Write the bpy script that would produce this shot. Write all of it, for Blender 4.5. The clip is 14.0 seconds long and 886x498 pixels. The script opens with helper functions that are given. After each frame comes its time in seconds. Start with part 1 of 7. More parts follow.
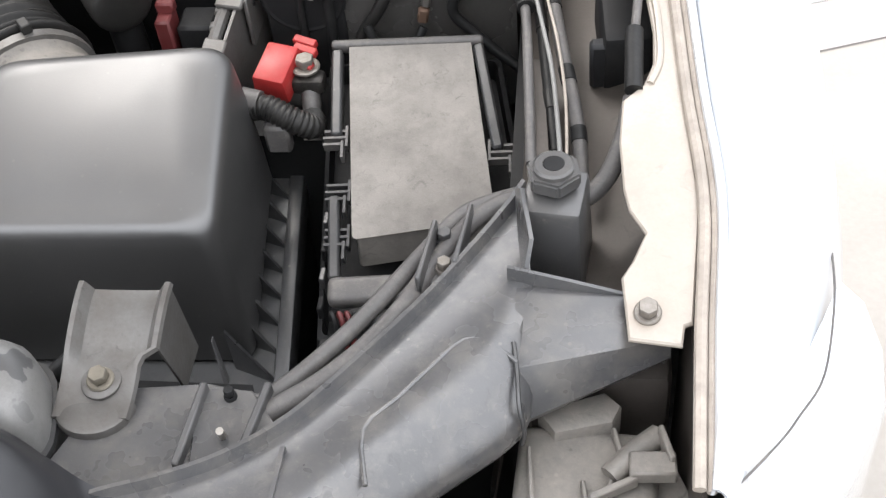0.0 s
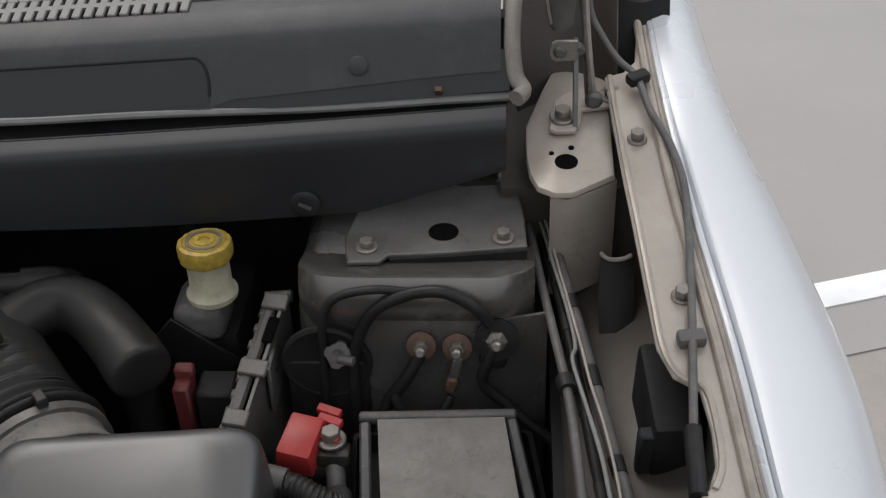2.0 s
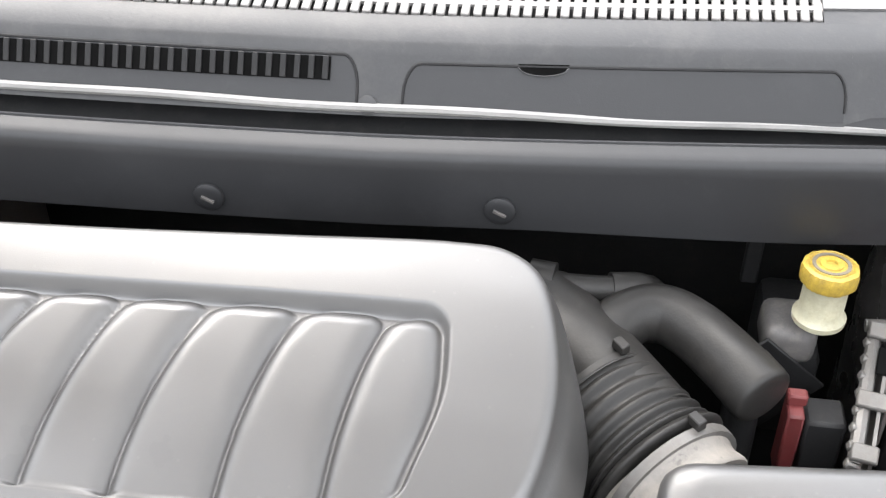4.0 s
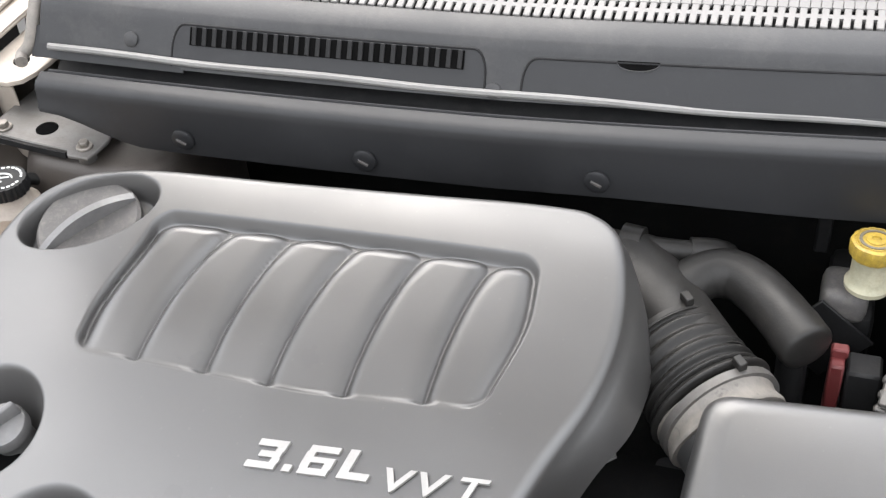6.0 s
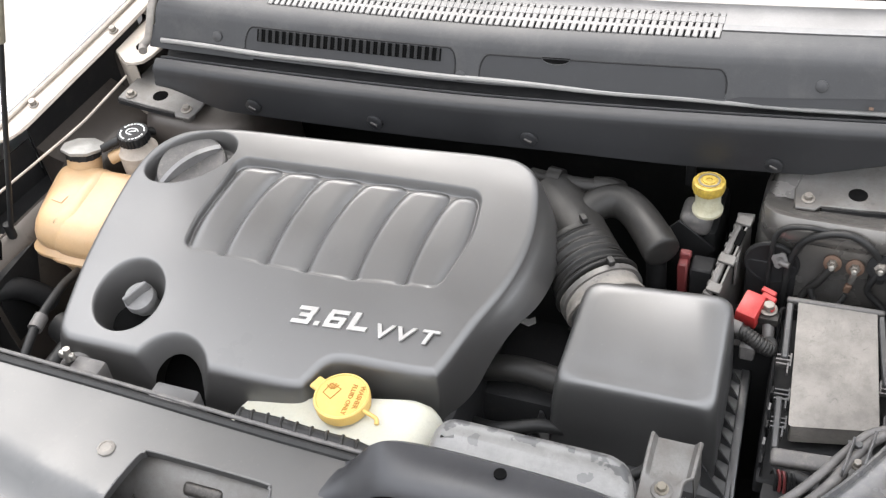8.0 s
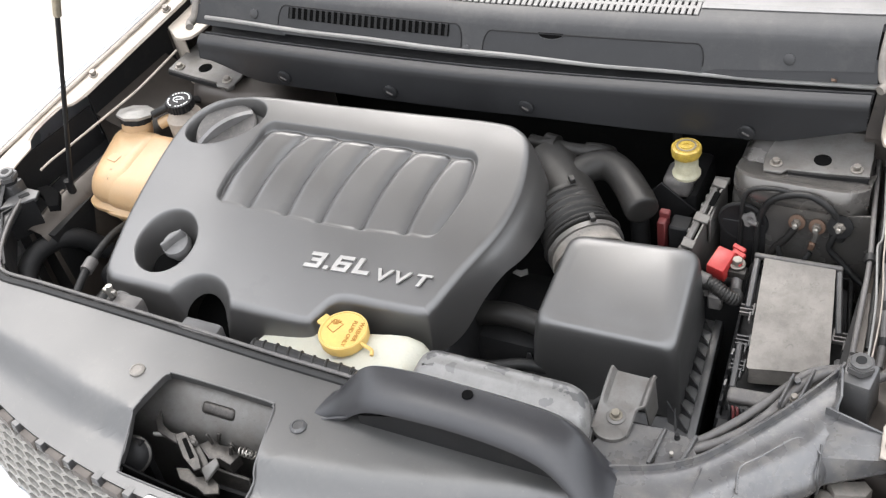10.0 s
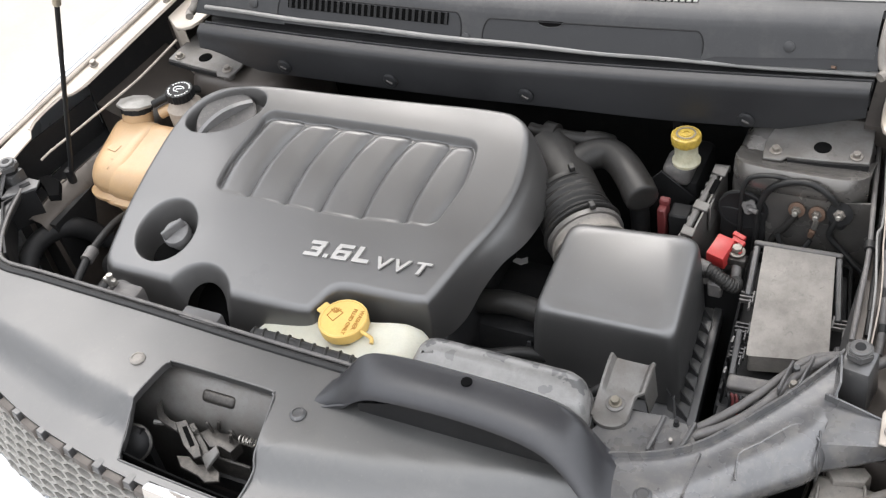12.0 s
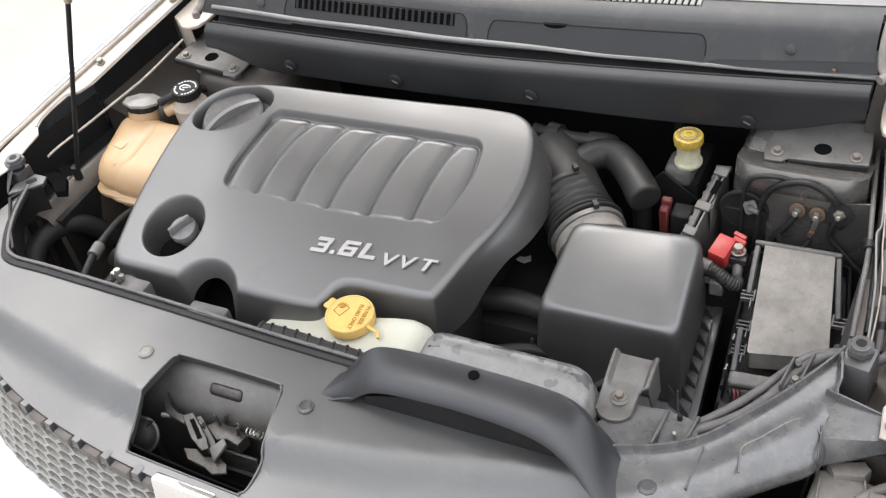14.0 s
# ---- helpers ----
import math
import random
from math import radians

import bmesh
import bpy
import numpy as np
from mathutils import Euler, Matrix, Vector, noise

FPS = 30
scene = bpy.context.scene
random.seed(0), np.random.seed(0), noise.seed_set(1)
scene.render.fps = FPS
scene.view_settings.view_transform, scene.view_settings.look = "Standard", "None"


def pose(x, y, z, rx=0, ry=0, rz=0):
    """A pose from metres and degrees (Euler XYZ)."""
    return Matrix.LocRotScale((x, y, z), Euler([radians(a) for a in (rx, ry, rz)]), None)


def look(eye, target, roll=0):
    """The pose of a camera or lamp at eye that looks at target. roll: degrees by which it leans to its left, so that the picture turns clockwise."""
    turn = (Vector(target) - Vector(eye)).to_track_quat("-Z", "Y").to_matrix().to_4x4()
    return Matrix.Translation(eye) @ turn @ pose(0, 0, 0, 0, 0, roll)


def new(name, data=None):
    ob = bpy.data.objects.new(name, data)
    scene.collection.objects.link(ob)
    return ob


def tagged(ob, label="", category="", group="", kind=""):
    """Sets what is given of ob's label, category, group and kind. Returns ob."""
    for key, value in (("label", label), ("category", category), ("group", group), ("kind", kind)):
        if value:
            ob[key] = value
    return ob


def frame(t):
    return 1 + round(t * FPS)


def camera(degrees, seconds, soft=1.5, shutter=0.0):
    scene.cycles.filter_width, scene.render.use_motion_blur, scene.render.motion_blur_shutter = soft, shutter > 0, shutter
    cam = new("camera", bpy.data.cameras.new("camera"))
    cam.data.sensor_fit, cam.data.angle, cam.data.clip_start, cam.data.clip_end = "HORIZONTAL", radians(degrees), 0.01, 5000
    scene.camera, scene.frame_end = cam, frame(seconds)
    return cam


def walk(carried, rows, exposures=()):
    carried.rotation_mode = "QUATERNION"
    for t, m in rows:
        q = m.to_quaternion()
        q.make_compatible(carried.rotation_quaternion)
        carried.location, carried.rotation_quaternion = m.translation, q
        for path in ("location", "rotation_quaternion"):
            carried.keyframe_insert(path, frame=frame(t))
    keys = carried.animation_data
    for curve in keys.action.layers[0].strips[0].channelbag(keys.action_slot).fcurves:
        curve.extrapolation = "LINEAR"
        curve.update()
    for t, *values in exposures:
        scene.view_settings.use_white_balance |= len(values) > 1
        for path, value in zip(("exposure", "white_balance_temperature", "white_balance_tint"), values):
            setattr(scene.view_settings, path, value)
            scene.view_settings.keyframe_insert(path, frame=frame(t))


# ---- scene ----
cam = camera(40.0, 14.0, soft=1.3)
walk(cam, [
    (0.0, look((0.7429, -0.5750, 1.4853), (0.6291, 0.0926, 0.7495), -6.57)),
    (0.5, look((0.7603, -0.5390, 1.4648), (0.6234, 0.1878, 0.7917), -6.08)),
    (1.0, look((0.7621, -0.5192, 1.4585), (0.6258, 0.2516, 0.8362), -5.36)),
    (1.5, look((0.7547, -0.5062, 1.4948), (0.6277, 0.2897, 0.9029), -4.80)),
    (2.0, look((0.6500, -0.4860, 1.5384), (0.5940, 0.3257, 0.9570), -2.06)),
    (2.3, look((0.5127, -0.4399, 1.5780), (0.5443, 0.3446, 0.9587), 2.33)),
    (2.5, look((0.4254, -0.4191, 1.5832), (0.4950, 0.3615, 0.9620), 4.53)),
    (3.0, look((0.2786, -0.4362, 1.5544), (0.3163, 0.3652, 0.9575), 3.42)),
    (3.5, look((0.2010, -0.4456, 1.5590), (0.1676, 0.3514, 0.9560), 2.32)),
    (4.0, look((0.1640, -0.4662, 1.5607), (0.0638, 0.3195, 0.9503), 0.90)),
    (4.2, look((0.1618, -0.4412, 1.5892), (0.0365, 0.3072, 0.9379), -0.37)),
    (6.3, look((0.3333, -0.6764, 1.7594), (0.0587, 0.0434, 1.1219), -4.16)),
    (6.5, look((0.3554, -0.7130, 1.8049), (0.0837, 0.0001, 1.1586), -3.60)),
    (7.0, look((0.4209, -0.8004, 1.9055), (0.1340, -0.1081, 1.2433), -4.64)),
    (7.5, look((0.4906, -0.8941, 2.0093), (0.1923, -0.2251, 1.3286), -6.02)),
    (8.0, look((0.6058, -0.9931, 2.1264), (0.2867, -0.3422, 1.4375), -7.98)),
    (8.5, look((0.7147, -1.0626, 2.1950), (0.3785, -0.4214, 1.5052), -8.84)),
    (8.7, look((0.7457, -1.0749, 2.1975), (0.3965, -0.4360, 1.5120), -9.29)),
    (10.8, look((0.8370, -1.1049, 2.1931), (0.4398, -0.4922, 1.5099), -11.52)),
    (11.0, look((0.8381, -1.1056, 2.1932), (0.4423, -0.4911, 1.5108), -11.44)),
    (11.5, look((0.8391, -1.1055, 2.1874), (0.4430, -0.4930, 1.5033), -11.67)),
    (12.0, look((0.8378, -1.1050, 2.1884), (0.4425, -0.4929, 1.5035), -11.60)),
    (12.5, look((0.8433, -1.1079, 2.1890), (0.4449, -0.4975, 1.5044), -11.57)),
    (13.0, look((0.8312, -1.1283, 2.1926), (0.4422, -0.5102, 1.5095), -10.85)),
    (13.5, look((0.8281, -1.1383, 2.1927), (0.4387, -0.5197, 1.5103), -10.87)),
    (14.0, look((0.8263, -1.1453, 2.1936), (0.4383, -0.5234, 1.5134), -10.53)),
], exposures=[
(0.0, 1.75), (0.5, 1.35), (1.0, 0.75), (1.5, 0.35), (2.0, 0.25), (2.5, 0.78), (3.0, 1.78), (3.5, 2.27), (4.0, 2.45), (6.5, 1.88), (7.0, 1.98), (8.5, 1.95), (11.0, 1.66), (12.0, 1.62), (14.0, 1.60),
])

# ---------------------------------------------------------------- world and light
world = bpy.data.worlds.new("sky")
scene.world = world
world.use_nodes = True
wn = world.node_tree
sky = wn.nodes.new("ShaderNodeTexSky")
sky.sky_type, sky.sun_disc = "NISHITA", False
sky.sun_elevation, sky.sun_rotation = radians(55), radians(-42)
sky.air_density, sky.dust_density, sky.ozone_density = 1.0, 3.0, 1.0
whiten = wn.nodes.new("ShaderNodeMix")
whiten.data_type = "RGBA"
whiten.inputs["Factor"].default_value = 0.72
whiten.inputs["B"].default_value = (9.0, 9.0, 9.1, 1)
wn.links.new(sky.outputs[0], whiten.inputs["A"])
wn.links.new(whiten.outputs["Result"], wn.nodes["Background"].inputs[0])
# an overcast dome: brightest overhead, dimmer towards the horizon
dome = wn.nodes.new("ShaderNodeTexGradient")
dome.texture_mapping.mapping_x, dome.texture_mapping.mapping_z = "Z", "X"
shade = wn.nodes.new("ShaderNodeMapRange")
shade.inputs["To Min"].default_value, shade.inputs["To Max"].default_value = 0.034, 0.178
wn.links.new(dome.outputs["Fac"], shade.inputs["Value"])
wn.links.new(shade.outputs["Result"], wn.nodes["Background"].inputs[1])

sun_data = bpy.data.lights.new("sun", "SUN")
sun_data.energy, sun_data.angle, sun_data.color = 0.7, radians(40), (1.0, 0.97, 0.93)
sun = new("sun", sun_data)
sun.matrix_world = look((-1.85, 2.05, 4.90), (0, 0, 0.8))


# ---------------------------------------------------------------- materials
def mat(name, base, rough=0.5, metal=0.0, dust=None, amount=0.0, scale=9.0, bump=0.0, grain=350.0, coat=0.0,
        spread=0.18, sub=0.0, spots=0.0, spec=0.5, grime=0.0, ior=1.5):
    """A surface with grain, larger uneven tone, patches of dust and specks."""
    m = bpy.data.materials.new(name)
    m.use_nodes = True
    nt = m.node_tree
    bsdf = nt.nodes["Principled BSDF"]
    co = nt.nodes.new("ShaderNodeTexCoord")

    def noise_at(s, detail=4.0, rough_=0.6, dist=0.0):
        n = nt.nodes.new("ShaderNodeTexNoise")
        n.inputs["Scale"].default_value, n.inputs["Detail"].default_value = s, detail
        n.inputs["Roughness"].default_value, n.inputs["Distortion"].default_value = rough_, dist
        nt.links.new(co.outputs["Object"], n.inputs["Vector"])
        return n.outputs["Fac"]

    def ramp(src, lo, hi, a=0.0, b=1.0):
        r = nt.nodes.new("ShaderNodeMapRange")
        r.inputs["From Min"].default_value, r.inputs["From Max"].default_value = lo, hi
        r.inputs["To Min"].default_value, r.inputs["To Max"].default_value = a, b
        nt.links.new(src, r.inputs["Value"])
        return r.outputs["Result"]

    def mix(fac, a, b, kind="MIX"):
        x = nt.nodes.new("ShaderNodeMix")
        x.data_type, x.blend_type = "RGBA", kind
        for key, v in (("Factor", fac), ("A", a), ("B", b)):
            if isinstance(v, (tuple, float, int)):
                x.inputs[key].default_value = (*v, 1) if isinstance(v, tuple) else v
            else:
                nt.links.new(v, x.inputs[key])
        return x.outputs["Result"]

    big, fine = noise_at(scale), noise_at(grain, 2.0)
    c = mix(ramp(big, 0.3, 0.7), tuple(v * (1 - spread) for v in base), tuple(min(1, v * (1 + spread)) for v in base))
    c = mix(ramp(fine, 0.35, 0.65, 0.0, 0.18), c, tuple(v * 0.7 for v in base))
    if dust:
        d = noise_at(scale * 2.3, 9.0, 0.72, 0.1)
        c = mix(ramp(d, 0.62 - amount * 0.5, 0.9 - amount * 0.3, 0.0, min(1.0, amount * 1.6)), c, dust)
    if grime:
        g = noise_at(scale * 11.0, 10.0, 0.78, 0.4)
        c = mix(ramp(g, 0.56, 0.80, 0.0, grime), c, dust or tuple(min(1, q * 1.8) for q in base))
        s = noise_at(scale * 5.0, 6.0, 0.65, 1.2)
        c = mix(ramp(s, 0.60, 0.72, 0.0, grime * 0.8), c, tuple(q * 0.45 for q in base))
    if spots:
        v = nt.nodes.new("ShaderNodeTexVoronoi")
        v.inputs["Scale"].default_value = 55.0
        nt.links.new(co.outputs["Object"], v.inputs["Vector"])
        pick = ramp(v.outputs["Distance"], 0.05, 0.09, spots, 0.0)
        c = mix(pick, c, dust or tuple(min(1, q * 1.8) for q in base))
    nt.links.new(c, bsdf.inputs["Base Color"])
    nt.links.new(ramp(big, 0.25, 0.75, max(0.03, rough - 0.1), min(1, rough + 0.1)), bsdf.inputs["Roughness"])
    bsdf.inputs["Metallic"].default_value = metal
    bsdf.inputs["Coat Weight"].default_value = coat
    bsdf.inputs["Coat Roughness"].default_value = 0.08
    bsdf.inputs["Specular IOR Level"].default_value = spec
    bsdf.inputs["IOR"].default_value = ior
    if sub:
        bsdf.inputs["Subsurface Weight"].default_value = sub
        bsdf.inputs["Subsurface Radius"].default_value = (0.02, 0.015, 0.01)
    if bump:
        b = nt.nodes.new("ShaderNodeBump")
        b.inputs["Strength"].default_value, b.inputs["Distance"].default_value = bump, 0.0006
        both = nt.nodes.new("ShaderNodeMath")
        both.operation = "ADD"
        nt.links.new(fine, both.inputs[0])
        nt.links.new(big, both.inputs[1])
        nt.links.new(both.outputs[0], b.inputs["Height"])
        nt.links.new(b.outputs[0], bsdf.inputs["Normal"])
    return m


DUST = (0.30, 0.27, 0.235)
COVER = mat("satin_grey_plastic", (0.0385, 0.0370, 0.0355), 0.41, spec=1.0, ior=1.64, grime=0.05, dust=(0.07, 0.067, 0.064), amount=0.08, scale=5, bump=0.12, grain=900, spread=0.1, spots=0.35)


def smudge(m, marks, tone):
    """Greasy finger marks of uneven outline at a few places of a surface."""
    nt = m.node_tree
    bsdf = nt.nodes["Principled BSDF"]
    co = nt.nodes.new("ShaderNodeTexCoord")
    n = nt.nodes.new("ShaderNodeTexNoise")
    n.inputs["Scale"].default_value, n.inputs["Detail"].default_value = 70.0, 3.0
    nt.links.new(co.outputs["Object"], n.inputs["Vector"])
    c = bsdf.inputs["Base Color"].links[0].from_socket
    for x, y, z, r, k in marks:
        d = nt.nodes.new("ShaderNodeVectorMath")
        d.operation = "DISTANCE"
        nt.links.new(co.outputs["Object"], d.inputs[0])
        d.inputs[1].default_value = (x, y, z)
        a = nt.nodes.new("ShaderNodeMath")
        a.operation = "MULTIPLY_ADD"
        nt.links.new(n.outputs["Fac"], a.inputs[0])
        a.inputs[1].default_value = -4.0 * r
        nt.links.new(d.outputs["Value"], a.inputs[2])
        f = nt.nodes.new("ShaderNodeMapRange")
        f.inputs["From Min"].default_value, f.inputs["From Max"].default_value = -1.25 * r, -1.1 * r
        f.inputs["To Min"].default_value, f.inputs["To Max"].default_value = k, 0.0
        nt.links.new(a.outputs[0], f.inputs["Value"])
        x_ = nt.nodes.new("ShaderNodeMix")
        x_.data_type = "RGBA"
        nt.links.new(f.outputs["Result"], x_.inputs["Factor"])
        nt.links.new(c, x_.inputs["A"])
        x_.inputs["B"].default_value = (*tone, 1)
        c = x_.outputs["Result"]
    nt.links.new(c, bsdf.inputs["Base Color"])


smudge(COVER, [(-0.200, -0.093, 0.860, 0.022, 0.55), (-0.188, -0.056, 0.871, 0.012, 0.5), (-0.214, 0.079, 0.909, 0.014, 0.75), (-0.203, 0.108, 0.917, 0.011, 0.7),
               (-0.108, 0.098, 0.915, 0.011, 0.45), (-0.261, -0.026, 0.880, 0.004, 0.5), (-0.216, 0.160, 0.934, 0.005, 0.4), (-0.165, 0.140, 0.928, 0.005, 0.4)], (0.028, 0.027, 0.026))
GREY = mat("dusty_dark_plastic", (0.040, 0.040, 0.041), 0.34, spec=0.75, dust=(0.17, 0.16, 0.145), amount=0.24, scale=9, bump=0.25, grain=600, spots=0.5, grime=0.35)
AIRBOX = mat("smooth_grey_lid_plastic", (0.034, 0.0335, 0.033), 0.44, ior=1.66, dust=(0.075, 0.072, 0.067), amount=0.16, scale=8, bump=0.1, grain=700, spots=0.35, spec=1.0, grime=0.08)
LID = mat("dusty_lid_plastic", (0.190, 0.176, 0.159), 0.47, dust=(0.062, 0.056, 0.050), amount=0.38, scale=16, bump=0.3, grain=700, grime=0.85)
FRONT = mat("dusty_front_plastic", (0.074, 0.073, 0.073), 0.34, dust=(0.19, 0.172, 0.15), amount=0.24, scale=5, bump=0.08, grain=700, spots=0.3, spread=0.14, spec=0.7, grime=0.5)
GREASY = mat("greasy_latch_steel", (0.046, 0.043, 0.040), 0.38, metal=0.5, dust=(0.17, 0.15, 0.13), amount=0.3, scale=45, bump=0.3, grime=0.7)
PANEL = mat("dusty_panel_plastic", (0.038, 0.0375, 0.037), 0.42, ior=1.52, dust=(0.095, 0.087, 0.078), amount=0.2, scale=3.5, bump=0.08, grain=700, spots=0.3, spread=0.16, spec=1.0, grime=0.35)
SNORKEL = mat("pale_dusty_duct_plastic", (0.175, 0.172, 0.166), 0.36, dust=(0.07, 0.068, 0.065), amount=0.3, scale=24, bump=0.1, grain=700, spec=0.8, grime=0.5)
ARM = mat("grimy_carrier_plastic", (0.064, 0.064, 0.066), 0.28, dust=(0.20, 0.183, 0.16), amount=0.34, scale=13, bump=0.10, grain=700, spots=0.4, spread=0.22, spec=0.95, grime=0.75)
# dark grey with a little reflected sky blue mixed into its colour
SCOOP = mat("satin_sky_tinted_plastic", (0.024, 0.0245, 0.0275), 0.34, dust=(0.05, 0.049, 0.049), amount=0.2, scale=6, bump=0.06, grain=800, spread=0.12, spots=0.2, grime=0.4)
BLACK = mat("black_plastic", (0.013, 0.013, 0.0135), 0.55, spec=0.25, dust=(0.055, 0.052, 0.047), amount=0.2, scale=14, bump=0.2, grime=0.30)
COWL = mat("black_cowl_plastic", (0.020, 0.0205, 0.022), 0.44, spec=0.4, dust=(0.055, 0.055, 0.057), amount=0.2, scale=4, bump=0.12, grain=800, grime=0.25)
SCUTTLE = mat("weathered_cowl_plastic", (0.031, 0.0315, 0.033), 0.42, spec=0.4, dust=(0.090, 0.085, 0.08), amount=0.25, scale=7, bump=0.2, grime=0.30)
# paler than the scuttle plastic round it
PALE = mat("pale_plastic", (0.18, 0.174, 0.168), 0.5, dust=(0.13, 0.126, 0.12), amount=0.3, scale=12, bump=0.2)
HOUSING = mat("dusty_lamp_housing", (0.17, 0.158, 0.143), 0.55, dust=(0.30, 0.27, 0.235), amount=0.5, scale=16, bump=0.35, spots=0.4, grime=0.8)
TAN = mat("tan_sealant", (0.36, 0.315, 0.27), 0.55, dust=(0.20, 0.17, 0.145), amount=0.35, scale=30, bump=0.3)
BOLT = mat("dirty_bolt_steel", (0.27, 0.25, 0.225), 0.42, metal=0.6, dust=(0.15, 0.125, 0.10), amount=0.45, scale=90, bump=0.35)
KNOB = mat("worn_grey_knob", (0.155, 0.153, 0.152), 0.42, dust=(0.2, 0.19, 0.175), amount=0.3, scale=40, bump=0.25)
# glossless near-black: paints the darkness of openings, and colours the far rubber flap
DEADBLACK = mat("dead_black_hollows_and_flap", (0.006, 0.006, 0.006), 0.95, scale=20, spec=0.0)
RUBBER = mat("black_rubber", (0.014, 0.014, 0.014), 0.5, spec=0.3, dust=(0.07, 0.065, 0.06), amount=0.22, scale=25, bump=0.3)
HOSE = mat("dusty_hose_rubber", (0.0175, 0.0168, 0.0158), 0.46, spec=0.33, dust=(0.045, 0.041, 0.037), amount=0.3, scale=18, bump=0.25, grime=0.35)
CABLE = mat("grey_cable", (0.095, 0.09, 0.087), 0.5, dust=DUST, amount=0.25, scale=30, bump=0.3, grime=0.50)
WING = mat("dusty_body_metal", (0.080, 0.069, 0.060), 0.4, metal=0.25, dust=(0.062, 0.051, 0.043), amount=0.45, scale=9, bump=0.2, spots=0.3, grime=0.70)
# dirty metal; also paints the shade on the bonnet's cream rear corners
WINGDARK = mat("dirty_and_shaded_metal", (0.075, 0.065, 0.057), 0.5, metal=0.2, dust=(0.06, 0.05, 0.045), amount=0.45, scale=11, bump=0.3, spots=0.3, grime=0.70)
FLANGE = mat("creamy_painted_flange", (0.40, 0.355, 0.305), 0.36, metal=0.15, dust=(0.31, 0.245, 0.19), amount=0.3, scale=8, bump=0.12, coat=0.2, grime=0.40)
PAINT = mat("silver_white_paint", (0.60, 0.62, 0.645), 0.3, metal=0.25, scale=3, spread=0.03, bump=0.0, coat=0.8, grain=2000)
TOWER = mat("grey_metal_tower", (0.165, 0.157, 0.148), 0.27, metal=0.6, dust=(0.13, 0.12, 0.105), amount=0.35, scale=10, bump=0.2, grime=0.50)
PLATE = mat("dusty_steel_plate", (0.138, 0.134, 0.128), 0.45, metal=0.35, dust=(0.085, 0.072, 0.06), amount=0.45, scale=16, bump=0.3, grime=0.70)
STEEL = mat("worn_zinc_steel", (0.40, 0.38, 0.35), 0.36, metal=0.8, dust=(0.22, 0.19, 0.16), amount=0.35, scale=60, bump=0.2)
BRASSY = mat("yellow_zinc_bolt", (0.40, 0.36, 0.28), 0.4, metal=0.75, dust=(0.28, 0.25, 0.2), amount=0.3, scale=70, bump=0.2)
BRASSYDULL = mat("dull_yellow_zinc", (0.20, 0.18, 0.145), 0.5, metal=0.5, dust=(0.22, 0.2, 0.165), amount=0.35, scale=70, bump=0.3)
RUST = mat("rusty_copper", (0.115, 0.068, 0.046), 0.6, metal=0.4, dust=(0.19, 0.13, 0.09), amount=0.4, scale=90, bump=0.4)
YELLOW = mat("yellow_cap_plastic", (0.60, 0.40, 0.115), 0.45, dust=(0.46, 0.33, 0.13), amount=0.3, scale=30, bump=0.15, spread=0.08, grime=0.30)
OLDYELLOW = mat("dirty_yellow_cap_plastic", (0.46, 0.32, 0.045), 0.5, dust=(0.13, 0.09, 0.03), amount=0.5, scale=70, bump=0.3, spread=0.12, grime=0.60)
MILK = mat("milky_white_plastic", (0.50, 0.49, 0.41), 0.4, dust=(0.44, 0.41, 0.33), amount=0.25, scale=14, bump=0.1, sub=0.25, spread=0.05, grime=0.30)
OLDMILK = mat("aged_reservoir_plastic", (0.42, 0.40, 0.29), 0.45, dust=(0.22, 0.20, 0.13), amount=0.35, scale=40, bump=0.2, sub=0.15)
ORANGE = mat("amber_reservoir_plastic", (0.43, 0.285, 0.155), 0.4, dust=(0.41, 0.305, 0.195), amount=0.3, scale=11, bump=0.1, sub=0.2, spread=0.1, grime=0.25)
RED = mat("red_plastic", (0.36, 0.026, 0.025), 0.42, dust=(0.40, 0.10, 0.08), amount=0.3, scale=40, bump=0.15)
DARKRED = mat("dull_red_plastic", (0.11, 0.018, 0.018), 0.55, dust=(0.075, 0.035, 0.032), amount=0.3, scale=40, bump=0.2)
WHITEINK = mat("white_print", (0.75, 0.75, 0.73), 0.5, scale=40)
BROWNINK = mat("brown_print", (0.30, 0.14, 0.02), 0.55, scale=40)
smudge(SNORKEL, [(0.165, -0.124, 0.910, 0.016, 0.8), (0.215, -0.121, 0.905, 0.013, 0.7), (0.262, -0.122, 0.904, 0.017, 0.75), (0.312, -0.119, 0.901, 0.012, 0.8), (0.352, -0.122, 0.900, 0.015, 0.7), (0.386, -0.138, 0.893, 0.014, 0.8),
                 (0.345, -0.160, 0.902, 0.010, 0.6), (0.200, -0.152, 0.907, 0.007, 0.5), (0.404, -0.168, 0.885, 0.009, 0.35)], (0.045, 0.045, 0.047))
BADGE = mat("bright_badge", (0.42, 0.41, 0.395), 0.40, metal=0.55, scale=40, spread=0.05)
CHROME = mat("chrome", (0.85, 0.85, 0.86), 0.1, metal=1.0, scale=20, spread=0.03)
BEAD = mat("pale_seal_edge", (0.215, 0.21, 0.202), 0.5, dust=(0.15, 0.175, 0.16), amount=0.25, scale=14, bump=0.2)
CAPGREY = mat("weathered_grey_cap", (0.27, 0.262, 0.245), 0.5, dust=(0.20, 0.185, 0.165), amount=0.35, scale=50, bump=0.25)
